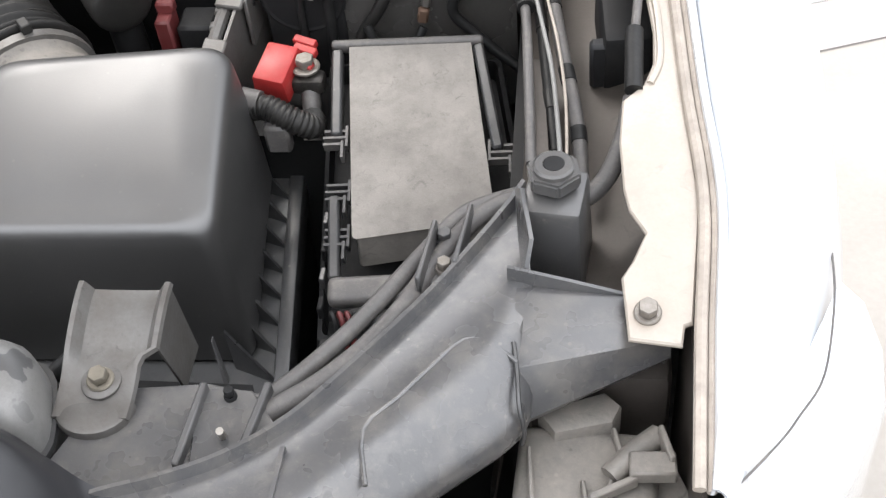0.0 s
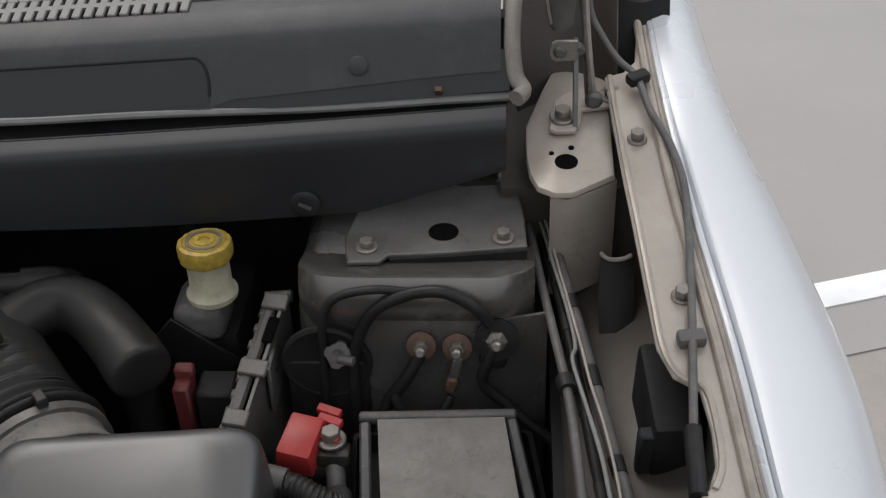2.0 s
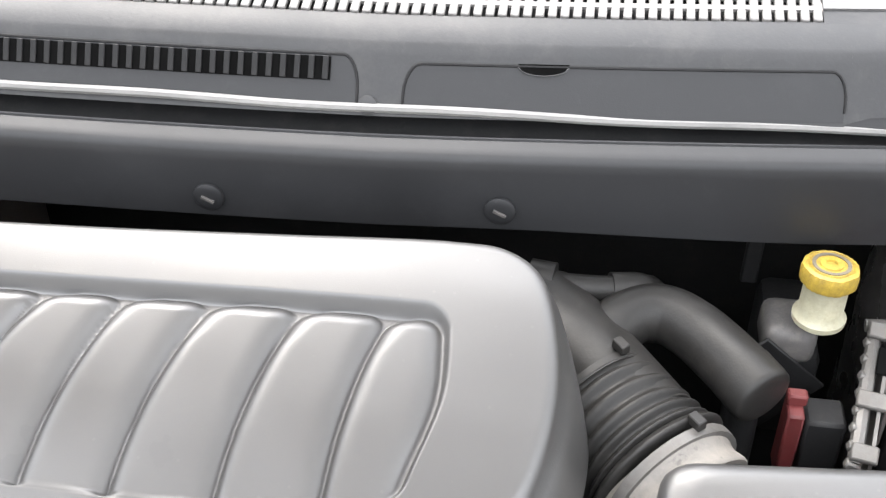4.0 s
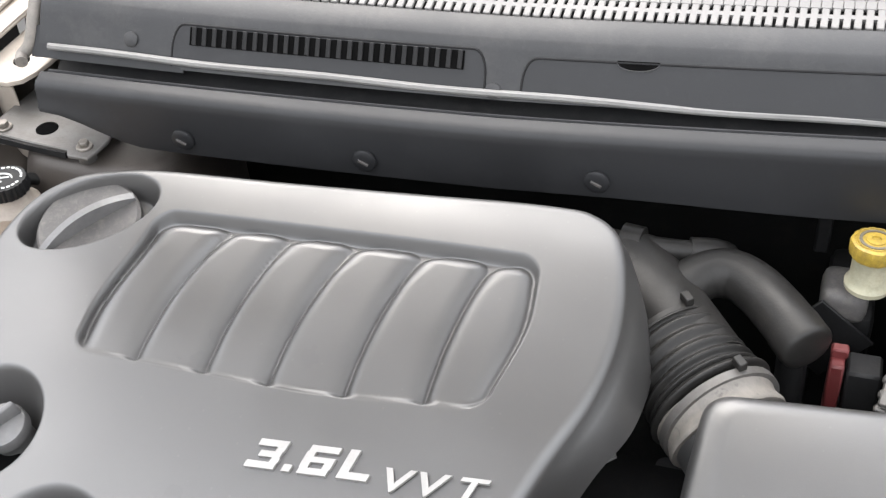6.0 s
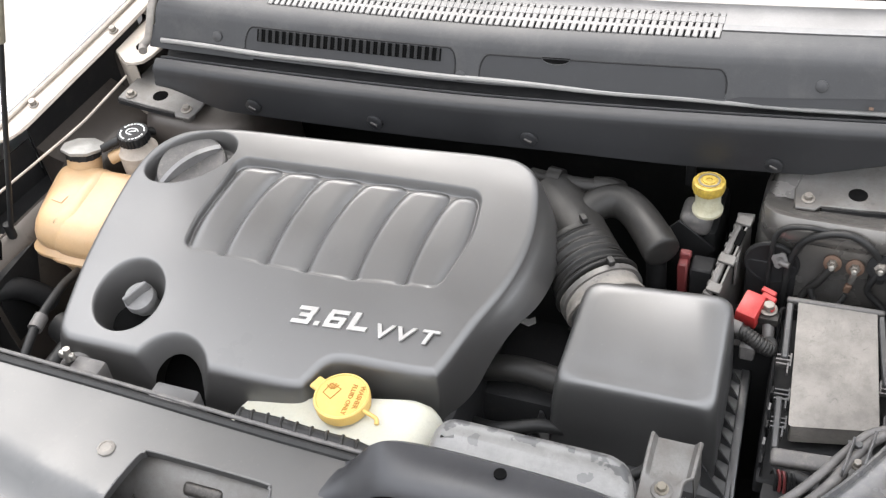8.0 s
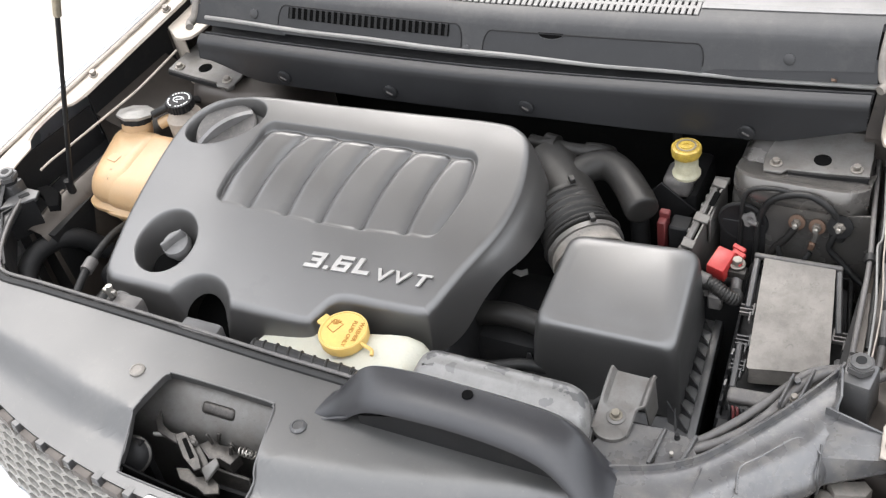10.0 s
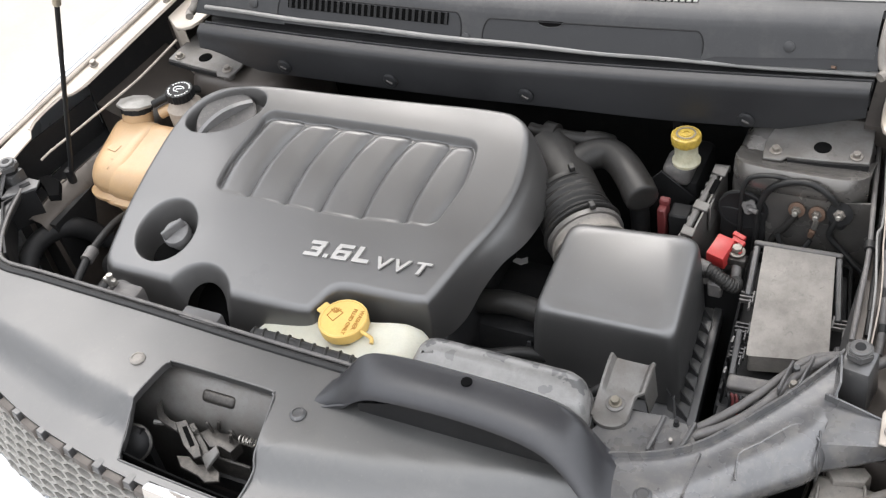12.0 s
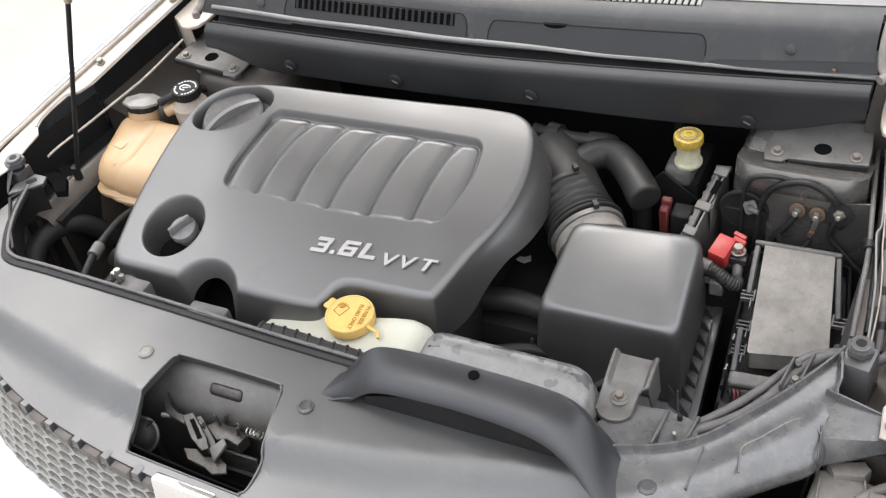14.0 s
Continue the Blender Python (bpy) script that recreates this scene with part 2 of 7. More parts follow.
CONCRETE = mat("pale_concrete", (0.30, 0.28, 0.255), 0.8, dust=(0.235, 0.218, 0.20), amount=0.35, scale=1.5, bump=0.4, grain=90, spots=0.15)
GROUNDGREY = mat("grey_floor_paint", (0.30, 0.285, 0.275), 0.55, dust=(0.25, 0.238, 0.23), amount=0.25, scale=1.2, bump=0.1, spread=0.06)
LINEWHITE = mat("white_floor_paint", (0.74, 0.75, 0.75), 0.55, dust=(0.6, 0.6, 0.58), amount=0.3, scale=5, bump=0.15)
UNDERSIDE = mat("cream_bonnet_paint", (0.66, 0.625, 0.58), 0.38, metal=0.1, dust=(0.50, 0.44, 0.38), amount=0.25, scale=5, bump=0.1, coat=0.3, grime=0.35)
# pale and metallic, so the sky's white reflection is built into the glass
GLASS = mat("sky_white_windscreen_glass", (0.66, 0.68, 0.69), 0.04, scale=2, spread=0.02, coat=1.0, metal=0.85)
LENS = mat("headlight_glass", (0.62, 0.65, 0.67), 0.08, scale=6, spread=0.1, coat=1.0, metal=0.4)
TYRE = mat("tyre_rubber", (0.025, 0.025, 0.025), 0.75, dust=(0.1, 0.09, 0.08), amount=0.3, scale=20, bump=0.3)


# ---------------------------------------------------------------- mesh helpers
def lerp(a, b, f):
    return a + (b - a) * f


def smoothstep(v):
    v = np.clip(v, 0.0, 1.0)
    return v * v * (3 - 2 * v)


def spline(points, n=8, closed=False):
    """A smooth curve through the points (Catmull-Rom), n steps a span."""
    pts = [Vector(p) for p in points]
    k, out = len(pts), []
    for i in range(k if closed else k - 1):
        p = [pts[(i + j) % k] if closed else pts[min(max(i + j, 0), k - 1)] for j in (-1, 0, 1, 2)]
        for s in range(n):
            t = s / n
            out.append(0.5 * (2 * p[1] + (p[2] - p[0]) * t + (2 * p[0] - 5 * p[1] + 4 * p[2] - p[3]) * t * t
                              + (3 * p[1] - p[0] - 3 * p[2] + p[3]) * t ** 3))
    if not closed:
        out.append(pts[-1])
    return out


def join(bm, other):
    me = bpy.data.meshes.new("scratch")
    other.to_mesh(me)
    other.free()
    bm.from_mesh(me)
    bpy.data.meshes.remove(me)
    return bm


def placed(x=0, y=0, z=0, slope=0.0, turn=0.0, roll=0.0):
    """A pose that lies on a surface rising to the rear by slope, turned about its normal."""
    return Matrix.Translation((x, y, z)) @ Matrix.Rotation(math.atan(slope), 4, "X") @ Matrix.Rotation(radians(roll), 4, "Y") @ Matrix.Rotation(radians(turn), 4, "Z")


def box(sx, sy, sz, m=Matrix(), r=0.0, seg=2, taper=(1.0, 1.0), bm=None):
    """A box on its base, tapered to its top, with rounded edges."""
    b = bmesh.new()
    v = [b.verts.new((x * sx / 2 * (taper[0] if z else 1), y * sy / 2 * (taper[1] if z else 1), z * sz))
         for z in (0, 1) for x, y in ((-1, -1), (1, -1), (1, 1), (-1, 1))]
    b.faces.new(v[3::-1])
    b.faces.new(v[4:])
    for i in range(4):
        b.faces.new((v[i], v[(i + 1) % 4], v[4 + (i + 1) % 4], v[4 + i]))
    if r:
        bmesh.ops.bevel(b, geom=b.edges[:], offset=r, segments=seg, profile=0.5, affect="EDGES")
    b.transform(m)
    return join(bm, b) if bm else b


def plate(poly, z0, z1, r=0.0, seg=2, slope=0.0, bm=None, ref=0.0):
    """A flat slab over an outline, its top and bottom rising to the rear by slope."""
    b = bmesh.new()
    lo = [b.verts.new((x, y, z0 + slope * (y - ref))) for x, y in poly]
    hi = [b.verts.new((x, y, z1 + slope * (y - ref))) for x, y in poly]
    top = b.faces.new(hi)
    b.faces.new(lo[::-1])
    n = len(poly)
    for i in range(n):
        b.faces.new((lo[i], lo[(i + 1) % n], hi[(i + 1) % n], hi[i]))
    bmesh.ops.recalc_face_normals(b, faces=b.faces[:])
    if r:
        bmesh.ops.bevel(b, geom=list(top.edges), offset=r, segments=seg, profile=0.5, affect="EDGES")
    return join(bm, b) if bm else b


def lathe(profile, m=Matrix(), seg=28, bm=None, wave=0.0, teeth=0):
    """A turned body from (radius, height) pairs; wave and teeth notch its rim."""
    b = bmesh.new()
    rings = []
    for r, z in profile:
        ring = []
        for i in range(seg):
            a = 2 * math.pi * i / seg
            q = r * (1 - wave * (0.5 + 0.5 * math.copysign(1, math.sin(a * teeth)))) if teeth and r > 0.6 * max(p[0] for p in profile) else r
            ring.append(b.verts.new((q * math.cos(a), q * math.sin(a), z)))
        rings.append(ring)
    for a, c in zip(rings, rings[1:]):
        for i in range(seg):
            b.faces.new((a[i], a[(i + 1) % seg], c[(i + 1) % seg], c[i]))
    b.faces.new(rings[0][::-1])
    b.faces.new(rings[-1])
    b.transform(m)
    return join(bm, b) if bm else b


def tube(points, r, seg=10, n=8, bm=None, rings=None, smooth=True):
    """A round pipe along points; r is a number or a function of the way along (0 to 1)."""
    path = spline(points, n) if smooth else [Vector(p) for p in points]
    b = bmesh.new()
    made, up, count = [], Vector((0.013, 0.021, 1)), len(path)
    for i, p in enumerate(path):
        d = (path[min(i + 1, count - 1)] - path[max(i - 1, 0)]).normalized()
        side = d.cross(up)
        if side.length < 0.15:
            side = d.cross(Vector((1, 0.1, 0)))
        side.normalize()
        top = side.cross(d).normalized()
        up = top
        q = r(i / (count - 1)) if callable(r) else r
        made.append([b.verts.new(p + q * (math.cos(2 * math.pi * k / seg) * side + math.sin(2 * math.pi * k / seg) * top)) for k in range(seg)])
    for a, c in zip(made, made[1:]):
        for k in range(seg):
            b.faces.new((a[k], a[(k + 1) % seg], c[(k + 1) % seg], c[k]))
    b.faces.new(made[0][::-1])
    b.faces.new(made[-1])
    bmesh.ops.recalc_face_normals(b, faces=b.faces[:])
    return join(bm, b) if bm else b


def sheet(rows, thick=0.0, close=False, bm=None):
    """A surface over rows of points, with its back at thick below it."""
    b = bmesh.new()
    grid = [[b.verts.new(p) for p in row] for row in rows]
    faces = []
    for a, c in zip(grid, grid[1:]):
        for i in range(len(a) - (0 if close else 1)):
            j = (i + 1) % len(a)
            faces.append(b.faces.new((a[i], a[j], c[j], c[i])))
    bmesh.ops.recalc_face_normals(b, faces=b.faces[:])
    if thick:
        bmesh.ops.solidify(b, geom=b.faces[:], thickness=thick)
    return join(bm, b) if bm else b


def thing(name, at, label, category, group="", kind=""):
    ob = new(name)
    ob.empty_display_size = 0.05
    ob.location = at
    ob["base"] = list(at)
    return tagged(ob, label=label, category=category, group=group, kind=kind)


def part(name, bm, material, parent, label="", flat=False):
    """One mesh object, drawn in world coordinates, under a thing or a part."""
    me = bpy.data.meshes.new(name)
    bmesh.ops.recalc_face_normals(bm, faces=bm.faces[:])
    bm.to_mesh(me)
    bm.free()
    me.materials.append(material)
    if not flat:
        me.polygons.foreach_set("use_smooth", [True] * len(me.polygons))
        me.set_sharp_from_angle(angle=radians(38))
    ob = new(name, me)
    if parent:
        ob.parent = parent
        if parent.type == "EMPTY":
            ob.matrix_parent_inverse = Matrix.Translation(parent["base"]).inverted()
    return tagged(ob, label=label) if label else ob


def nudge(ob, x, y, z):
    """Shift a finished thing with all its parts. Returns it."""
    ob.location += Vector((x, y, z))
    return ob


def single(name, bm, material, label, category, group="", kind="", flat=False):
    return tagged(part(name, bm, material, None, flat=flat), label=label, category=category, group=group, kind=kind)


def hexbolt(m, r=0.009, h=0.008, washer=1.55):
    """A hexagon head on a round flange."""
    b = lathe([(r * washer, 0), (r * washer, 0.002), (r * washer * 0.9, 0.003), (r * 0.8, 0.003)], m, 24)
    head = bmesh.new()
    bmesh.ops.create_cone(head, cap_ends=True, segments=6, radius1=r, radius2=r, depth=h)
    head.transform(m @ Matrix.Translation((0, 0, 0.003 + h / 2)))
    bmesh.ops.bevel(head, geom=[e for e in head.edges if not e.is_contiguous or len(e.link_faces) == 2], offset=r * 0.09, segments=1, affect="EDGES")
    return join(b, head)


def letters(text, size, depth, m, shear=0.0, bold=0.0, stretch=1.0):
    """The mesh of a line of writing."""
    cu = bpy.data.curves.new("writing", "FONT")
    cu.body, cu.size, cu.extrude, cu.shear, cu.offset = text, size, depth / 2, shear, bold
    cu.resolution_u = 3
    ob = bpy.data.objects.new("writing", cu)
    me = bpy.data.meshes.new_from_object(ob)
    b = bmesh.new()
    b.from_mesh(me)
    bpy.data.objects.remove(ob)
    bpy.data.curves.remove(cu)
    bpy.data.meshes.remove(me)
    b.transform(m @ Matrix.Diagonal((stretch, 1, 1, 1)) @ Matrix.Translation((0, 0, depth / 2)))
    return b


def ground():
    b = bmesh.new()
    v = [b.verts.new(p) for p in ((-400, -400, 0), (400, -400, 0), (400, 400, 0), (-400, 400, 0))]
    b.faces.new(v)
    single("ground", b, CONCRETE, "pale dusty concrete yard under the car", "ground", kind="structure", flat=True)
    far = [(0.95, 1.207), (6.0, 2.82), (6.0, 9.0), (0.95, 9.0)]
    single("pavement", plate(far, 0.0, 0.004), GROUNDGREY, "smooth light grey painted floor beside the car", "floor", kind="structure", flat=True)
    line = [(0.95, 1.352), (6.0, 2.97), (6.0, 3.05), (0.95, 1.432)]
    single("painted_line", plate(line, 0.0, 0.008), LINEWHITE, "white painted stripe on the grey floor", "floor marking", kind="structure", flat=True)


ground()


# ---------------------------------------------------------------- the car's body
def fz(y):
    """Height of the fender's inner flange."""
    return 0.90 + 0.17 * y


GUTTER = [(0.815, -0.20), (0.820, -0.10), (0.826, 0.0), (0.818, 0.096), (0.809, 0.226), (0.792, 0.39), (0.781, 0.557), (0.775, 0.75)]
OUTER = [(0.835, -0.212), (0.889, -0.095), (0.915, 0.0), (0.9205, 0.10), (0.917, 0.21), (0.891, 0.374), (0.858, 0.54), (0.842, 0.75)]


def side_x(x, y, side):
    """The far side of the bay lies a little closer to the middle towards the rear."""
    return x if side > 0 else -x + 0.17 * max(0.0, y - 0.05)


body = thing("car_body", (0, 0.5, 0.0), "silver-white car body with open dusty engine bay, standing on concrete", "car body")


def fender(side):
    g, o = spline([(x, y, 0) for x, y in GUTTER], 6), spline([(x, y, 0) for x, y in OUTER], 6)
    rows = []
    for a, c in zip(g, o):
        y0, y1 = a.y, c.y
        z = fz(a.y) + 0.004
        row = []
        for f, dz in ((0.10, -0.004), (0.14, 0.003), (0.3, 0.006), (0.5, 0.004), (0.7, -0.004), (0.86, -0.016), (0.95, -0.03), (1.0, -0.05)):
            y = lerp(y0, y1, f)
            row.append((side_x(lerp(a.x, c.x, f), y, side), y, z + dz))
        for dx, dz in ((0.010, -0.09), (0.022, -0.16), (0.028, -0.3), (0.016, -0.5), (0.0, -0.62)):
            row.append((side_x(c.x + dx, y1, side), y1, z + dz))
        rows.append(row)
    f = part("fender", sheet(rows, 0.002), PAINT, body, "glossy silver-white painted fender")
    part("gap_seal", tube([(side_x(x, y, side), y, z) for x, y, z in ((0.907, -0.018, 0.871), (0.903, -0.06, 0.873), (0.890, -0.118, 0.872), (0.872, -0.148, 0.870), (0.857, -0.168, 0.868), (0.821, -0.208, 0.866))], 0.0008, 8, 5), CABLE, f, "dark joint along the headlight")
    crease = [(side_x(a.x + 0.008, a.y, side), a.y, fz(a.y) + 0.003) for a in g]
    part("edge_bead", tube(crease, 0.0035, 8, 1), PAINT, f, "rolled fender edge")
    poly = [(0.772, 0.62), (0.768, 0.580), (0.756, 0.563), (0.738, 0.556), (0.741, 0.50), (0.746, 0.42), (0.751, 0.355), (0.756, 0.28), (0.760, 0.225), (0.770, 0.198), (0.788, 0.186), (0.7925, 0.15), (0.792, 0.12),
            (0.785, 0.101), (0.770, 0.086), (0.7675, 0.05), (0.770, 0.01), (0.7735, -0.006), (0.784, -0.024), (0.775, -0.046), (0.768, -0.058), (0.772, -0.102),
            (0.805, -0.106), (0.807, -0.092), (0.812, -0.09), (0.820, 0.0), (0.812, 0.096), (0.803, 0.226), (0.795, 0.31), (0.787, 0.39), (0.780, 0.47), (0.776, 0.557), (0.773, 0.62)]
    b = plate([(side_x(x, y, side), y) for x, y in poly], 0.897, 0.9, 0.0012, 1, slope=0.17)
    lip = [(side_x(x + 0.0045, y, side), y, fz(y)) for x, y in poly[3:14]]
    tube(lip, 0.0028, 8, 4, bm=b)
    fl = part("fender_flange", b, FLANGE, body, "cream-coloured dusty sheet-metal flange of the fender")
    seal = [(side_x(a.x - 0.004, a.y, side), a.y, fz(a.y) + 0.003) for a in g]
    b = tube(seal, 0.0042, 8, 1)
    tube([(side_x(a.x + 0.003, a.y, side), a.y, fz(a.y) + 0.0) for a in g], 0.003, 8, 1, bm=b)
    part("gutter_seal", b, TAN, body, "brown dusty sealing strip in the fender gutter")
    for x, y in ((0.784, -0.084), (0.784, 0.276), (0.762, 0.464)):
        part("bolt", hexbolt(placed(side_x(x, y, side), y, fz(y), 0.17), 0.0066, 0.0075, 1.35), BOLT, fl, "dirty hexagon bolt")


def inner_wing(side):
    rows = []
    for k in range(13):
        y = lerp(-0.02, 0.46, k / 12)
        prof = ((0.66, 0.50), (0.688, 0.70), (0.695, 0.80), (0.706, 0.815), (0.728, 0.822), (0.750, 0.828), (0.772, 0.836), (0.800, 0.852))
        if side < 0 and y < 0.25:
            prof = prof[:5] + ((0.738, 0.818), (0.740, 0.74), (0.742, 0.60))
        rows.append([(side_x(x, y, side), y, z + 0.06 * (y - 0.1)) for x, z in prof])
    part("inner_wing", sheet(rows, 0.002), WING, body, "dusty beige inner wing panel")
    # far side: black replaces the metal to paint the deep shade under the flange
    part("wing_side", sheet([[(side_x(0.802, y, side), y, z) for y in (-0.05, 0.1, 0.255)] for z in (0.80, 0.887)], 0.002), WINGDARK if side > 0 else BLACK, body, "upright side below the flange, blackened for shade on the far wing")
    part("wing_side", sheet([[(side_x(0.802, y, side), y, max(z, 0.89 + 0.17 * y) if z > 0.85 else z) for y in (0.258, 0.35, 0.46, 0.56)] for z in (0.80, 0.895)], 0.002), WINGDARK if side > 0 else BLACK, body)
    rows = [[(side_x(x, y, side), y, z) for x in (0.64, 0.70, 0.775)] for y, z in ((0.46, 0.50), (0.46, 0.93), (0.75, 0.99))]
    part("bulkhead_side", sheet(rows, 0.002), WINGDARK, body, "dirty sheet metal beside the bulkhead")
    # panel under the hinge
    poly = [(0.662, 0.505), (0.663, 0.460), (0.666, 0.436), (0.673, 0.418), (0.688, 0.409), (0.704, 0.410), (0.742, 0.435), (0.742, 0.63), (0.70, 0.63), (0.679, 0.566)]
    b = plate([(side_x(x, y, side), y) for x, y in poly], 0.957, 0.963, 0.004, 2, slope=0.12, ref=0.45)
    rows = []
    for dz in (0, -0.03, -0.07, -0.11):
        rows.append([(side_x(x, y - dz * 0.05, side), y - dz * 0.05, 0.955 + 0.12 * (y - 0.45) + dz) for x, y in ((0.684, 0.412), (0.700, 0.410), (0.712, 0.415), (0.728, 0.425), (0.744, 0.438))])
    sheet(rows, 0.002, bm=b)
    hp = part("hinge_panel", b, FLANGE, body, "cream pressed panel under the bonnet hinge, stained brown")
    for (x, y), r in (((0.699, 0.452), 0.0105), ((0.704, 0.472), 0.0028), ((0.686, 0.464), 0.0024)):
        # no real opening: black discs on the panel paint the holes' shade
        part("hole", lathe([(r, 0), (r, 0.0015), (r * 0.9, 0.0018)], placed(side_x(x, y, side), y, 0.9625 + 0.12 * (y - 0.45), 0.12), 18), DEADBLACK, hp, "black disc painting the dark of a round drain hole")
    hg = thing("hinge_assembly", (side_x(0.695, 0.49, side), 0.49, 0.964), "dusty grey steel bonnet hinge bolted to the cream panel", "bonnet hinge", group="bonnet hinges")
    foot = plate([(side_x(x, y, side), y) for x, y in ((0.684, 0.492), (0.690, 0.488), (0.708, 0.489), (0.713, 0.500), (0.716, 0.522), (0.752, 0.529), (0.754, 0.545), (0.742, 0.556), (0.705, 0.552), (0.690, 0.535))], 0.966, 0.970, 0.001, 1, slope=0.12, ref=0.45)
    part("foot", foot, FLANGE, hg, "stained foot of the hinge")
    fx = lambda x: side_x(x, 0.5, side)
    upright = [(0.492, 0.972), (0.512, 0.972), (0.540, 1.020), (0.543, 1.042), (0.531, 1.046), (0.522, 1.030), (0.498, 0.998)]
    part("upright", sheet([[(fx(0.7105), y, z) for y, z in upright[:4]], [(fx(0.7105), y, z) for y, z in upright[:3:-1] + upright[:1]][::-1]], 0.004), PLATE, hg, "upright hinge plate")
    b = sheet([[(fx(lerp(x0, x1, f)), y - 0.004 * math.sin(math.pi * f), z) for f in (0, 0.1, 0.3, 0.7, 0.9, 1)] for x0, x1, y, z in ((0.689, 0.698, 0.530, 1.058), (0.685, 0.703, 0.530, 1.064), (0.681, 0.705, 0.527, 1.085), (0.677, 0.706, 0.515, 1.12), (0.674, 0.708, 0.490, 1.17), (0.674, 0.708, 0.452, 1.25))], 0.004)
    part("bonnet_bracket", b, PLATE, hg, "broad grey steel bracket of the bonnet")
    part("bracket_lip", tube([(fx(0.685), 0.526, 1.064), (fx(0.681), 0.523, 1.085), (fx(0.677), 0.511, 1.12)], 0.0026, 8, 4), STEEL, hg, "worn bright edge")
    part("link", tube([(fx(0.7265), 0.528, 0.982), (fx(0.7185), 0.530, 1.045), (fx(0.7135), 0.528, 1.10), (fx(0.708), 0.505, 1.16)], 0.0036, 8, 4), STEEL, hg, "slim worn steel hinge link")
    part("link_back", sheet([[(fx(x - 0.006), y + 0.006, z), (fx(x + 0.002), y + 0.007, z)] for x, y, z in ((0.7245, 0.528, 0.985), (0.7185, 0.530, 1.045), (0.7135, 0.528, 1.10), (0.708, 0.505, 1.16))], 0.003), PLATE, hg, "flat hinge link")
    lug = sheet([[(fx(x), 0.524, z0), (fx(x), 0.523, z1)] for x, z0, z1 in ((0.6845, 1.036, 1.042), (0.6865, 1.031, 1.047), (0.690, 1.029, 1.049), (0.709, 1.030, 1.049))], 0.004)
    part("lug", lug, STEEL, hg, "pale steel lug")
    for x, y, z, r in ((0.6935, 0.523, 1.039, 0.0062), (0.7265, 0.529, 0.986, 0.0085), (0.712, 0.533, 1.036, 0.006)):
        part("rivet", lathe([(r, 0), (r, 0.005), (r * 0.6, 0.008)], Matrix.Translation((fx(x), y, z)) @ Matrix.Rotation(radians(90), 4, "X"), 16), PLATE, hg)
    for x, y in ((0.697, 0.508), (0.744, 0.542)):
        part("bolt", hexbolt(placed(side_x(x, y, side), y, 0.970 + 0.12 * (y - 0.45), 0.12), 0.0080), BOLT, hg, "dirty hexagon bolt")
    # hollow behind the hinge
    rows = []
    for k in range(9):
        x = lerp(0.655, 0.752, k / 8)
        rows.append([(side_x(x, 0.5, side), y + 0.022 * math.sin(math.pi * k / 8), z) for y, z in ((0.562, 0.93), (0.576, 0.985), (0.600, 1.03), (0.632, 1.08), (0.668, 1.14))])
    part("hinge_well", sheet(rows, 0.003), WING, body, "brown-grey hollow behind the bonnet hinge")
    # black sheet stands for the shaded gap next to the flange
    part("gap_dark_sheet", sheet([[(side_x(x, 0.5, side), y, z) for y, z in ((0.590, 0.90), (0.615, 0.97), (0.66, 1.05), (0.70, 1.14))] for x in (0.745, 0.770, 0.806)], 0.003), BLACK, body, "black sheet painting the dark gap beside the hollow")


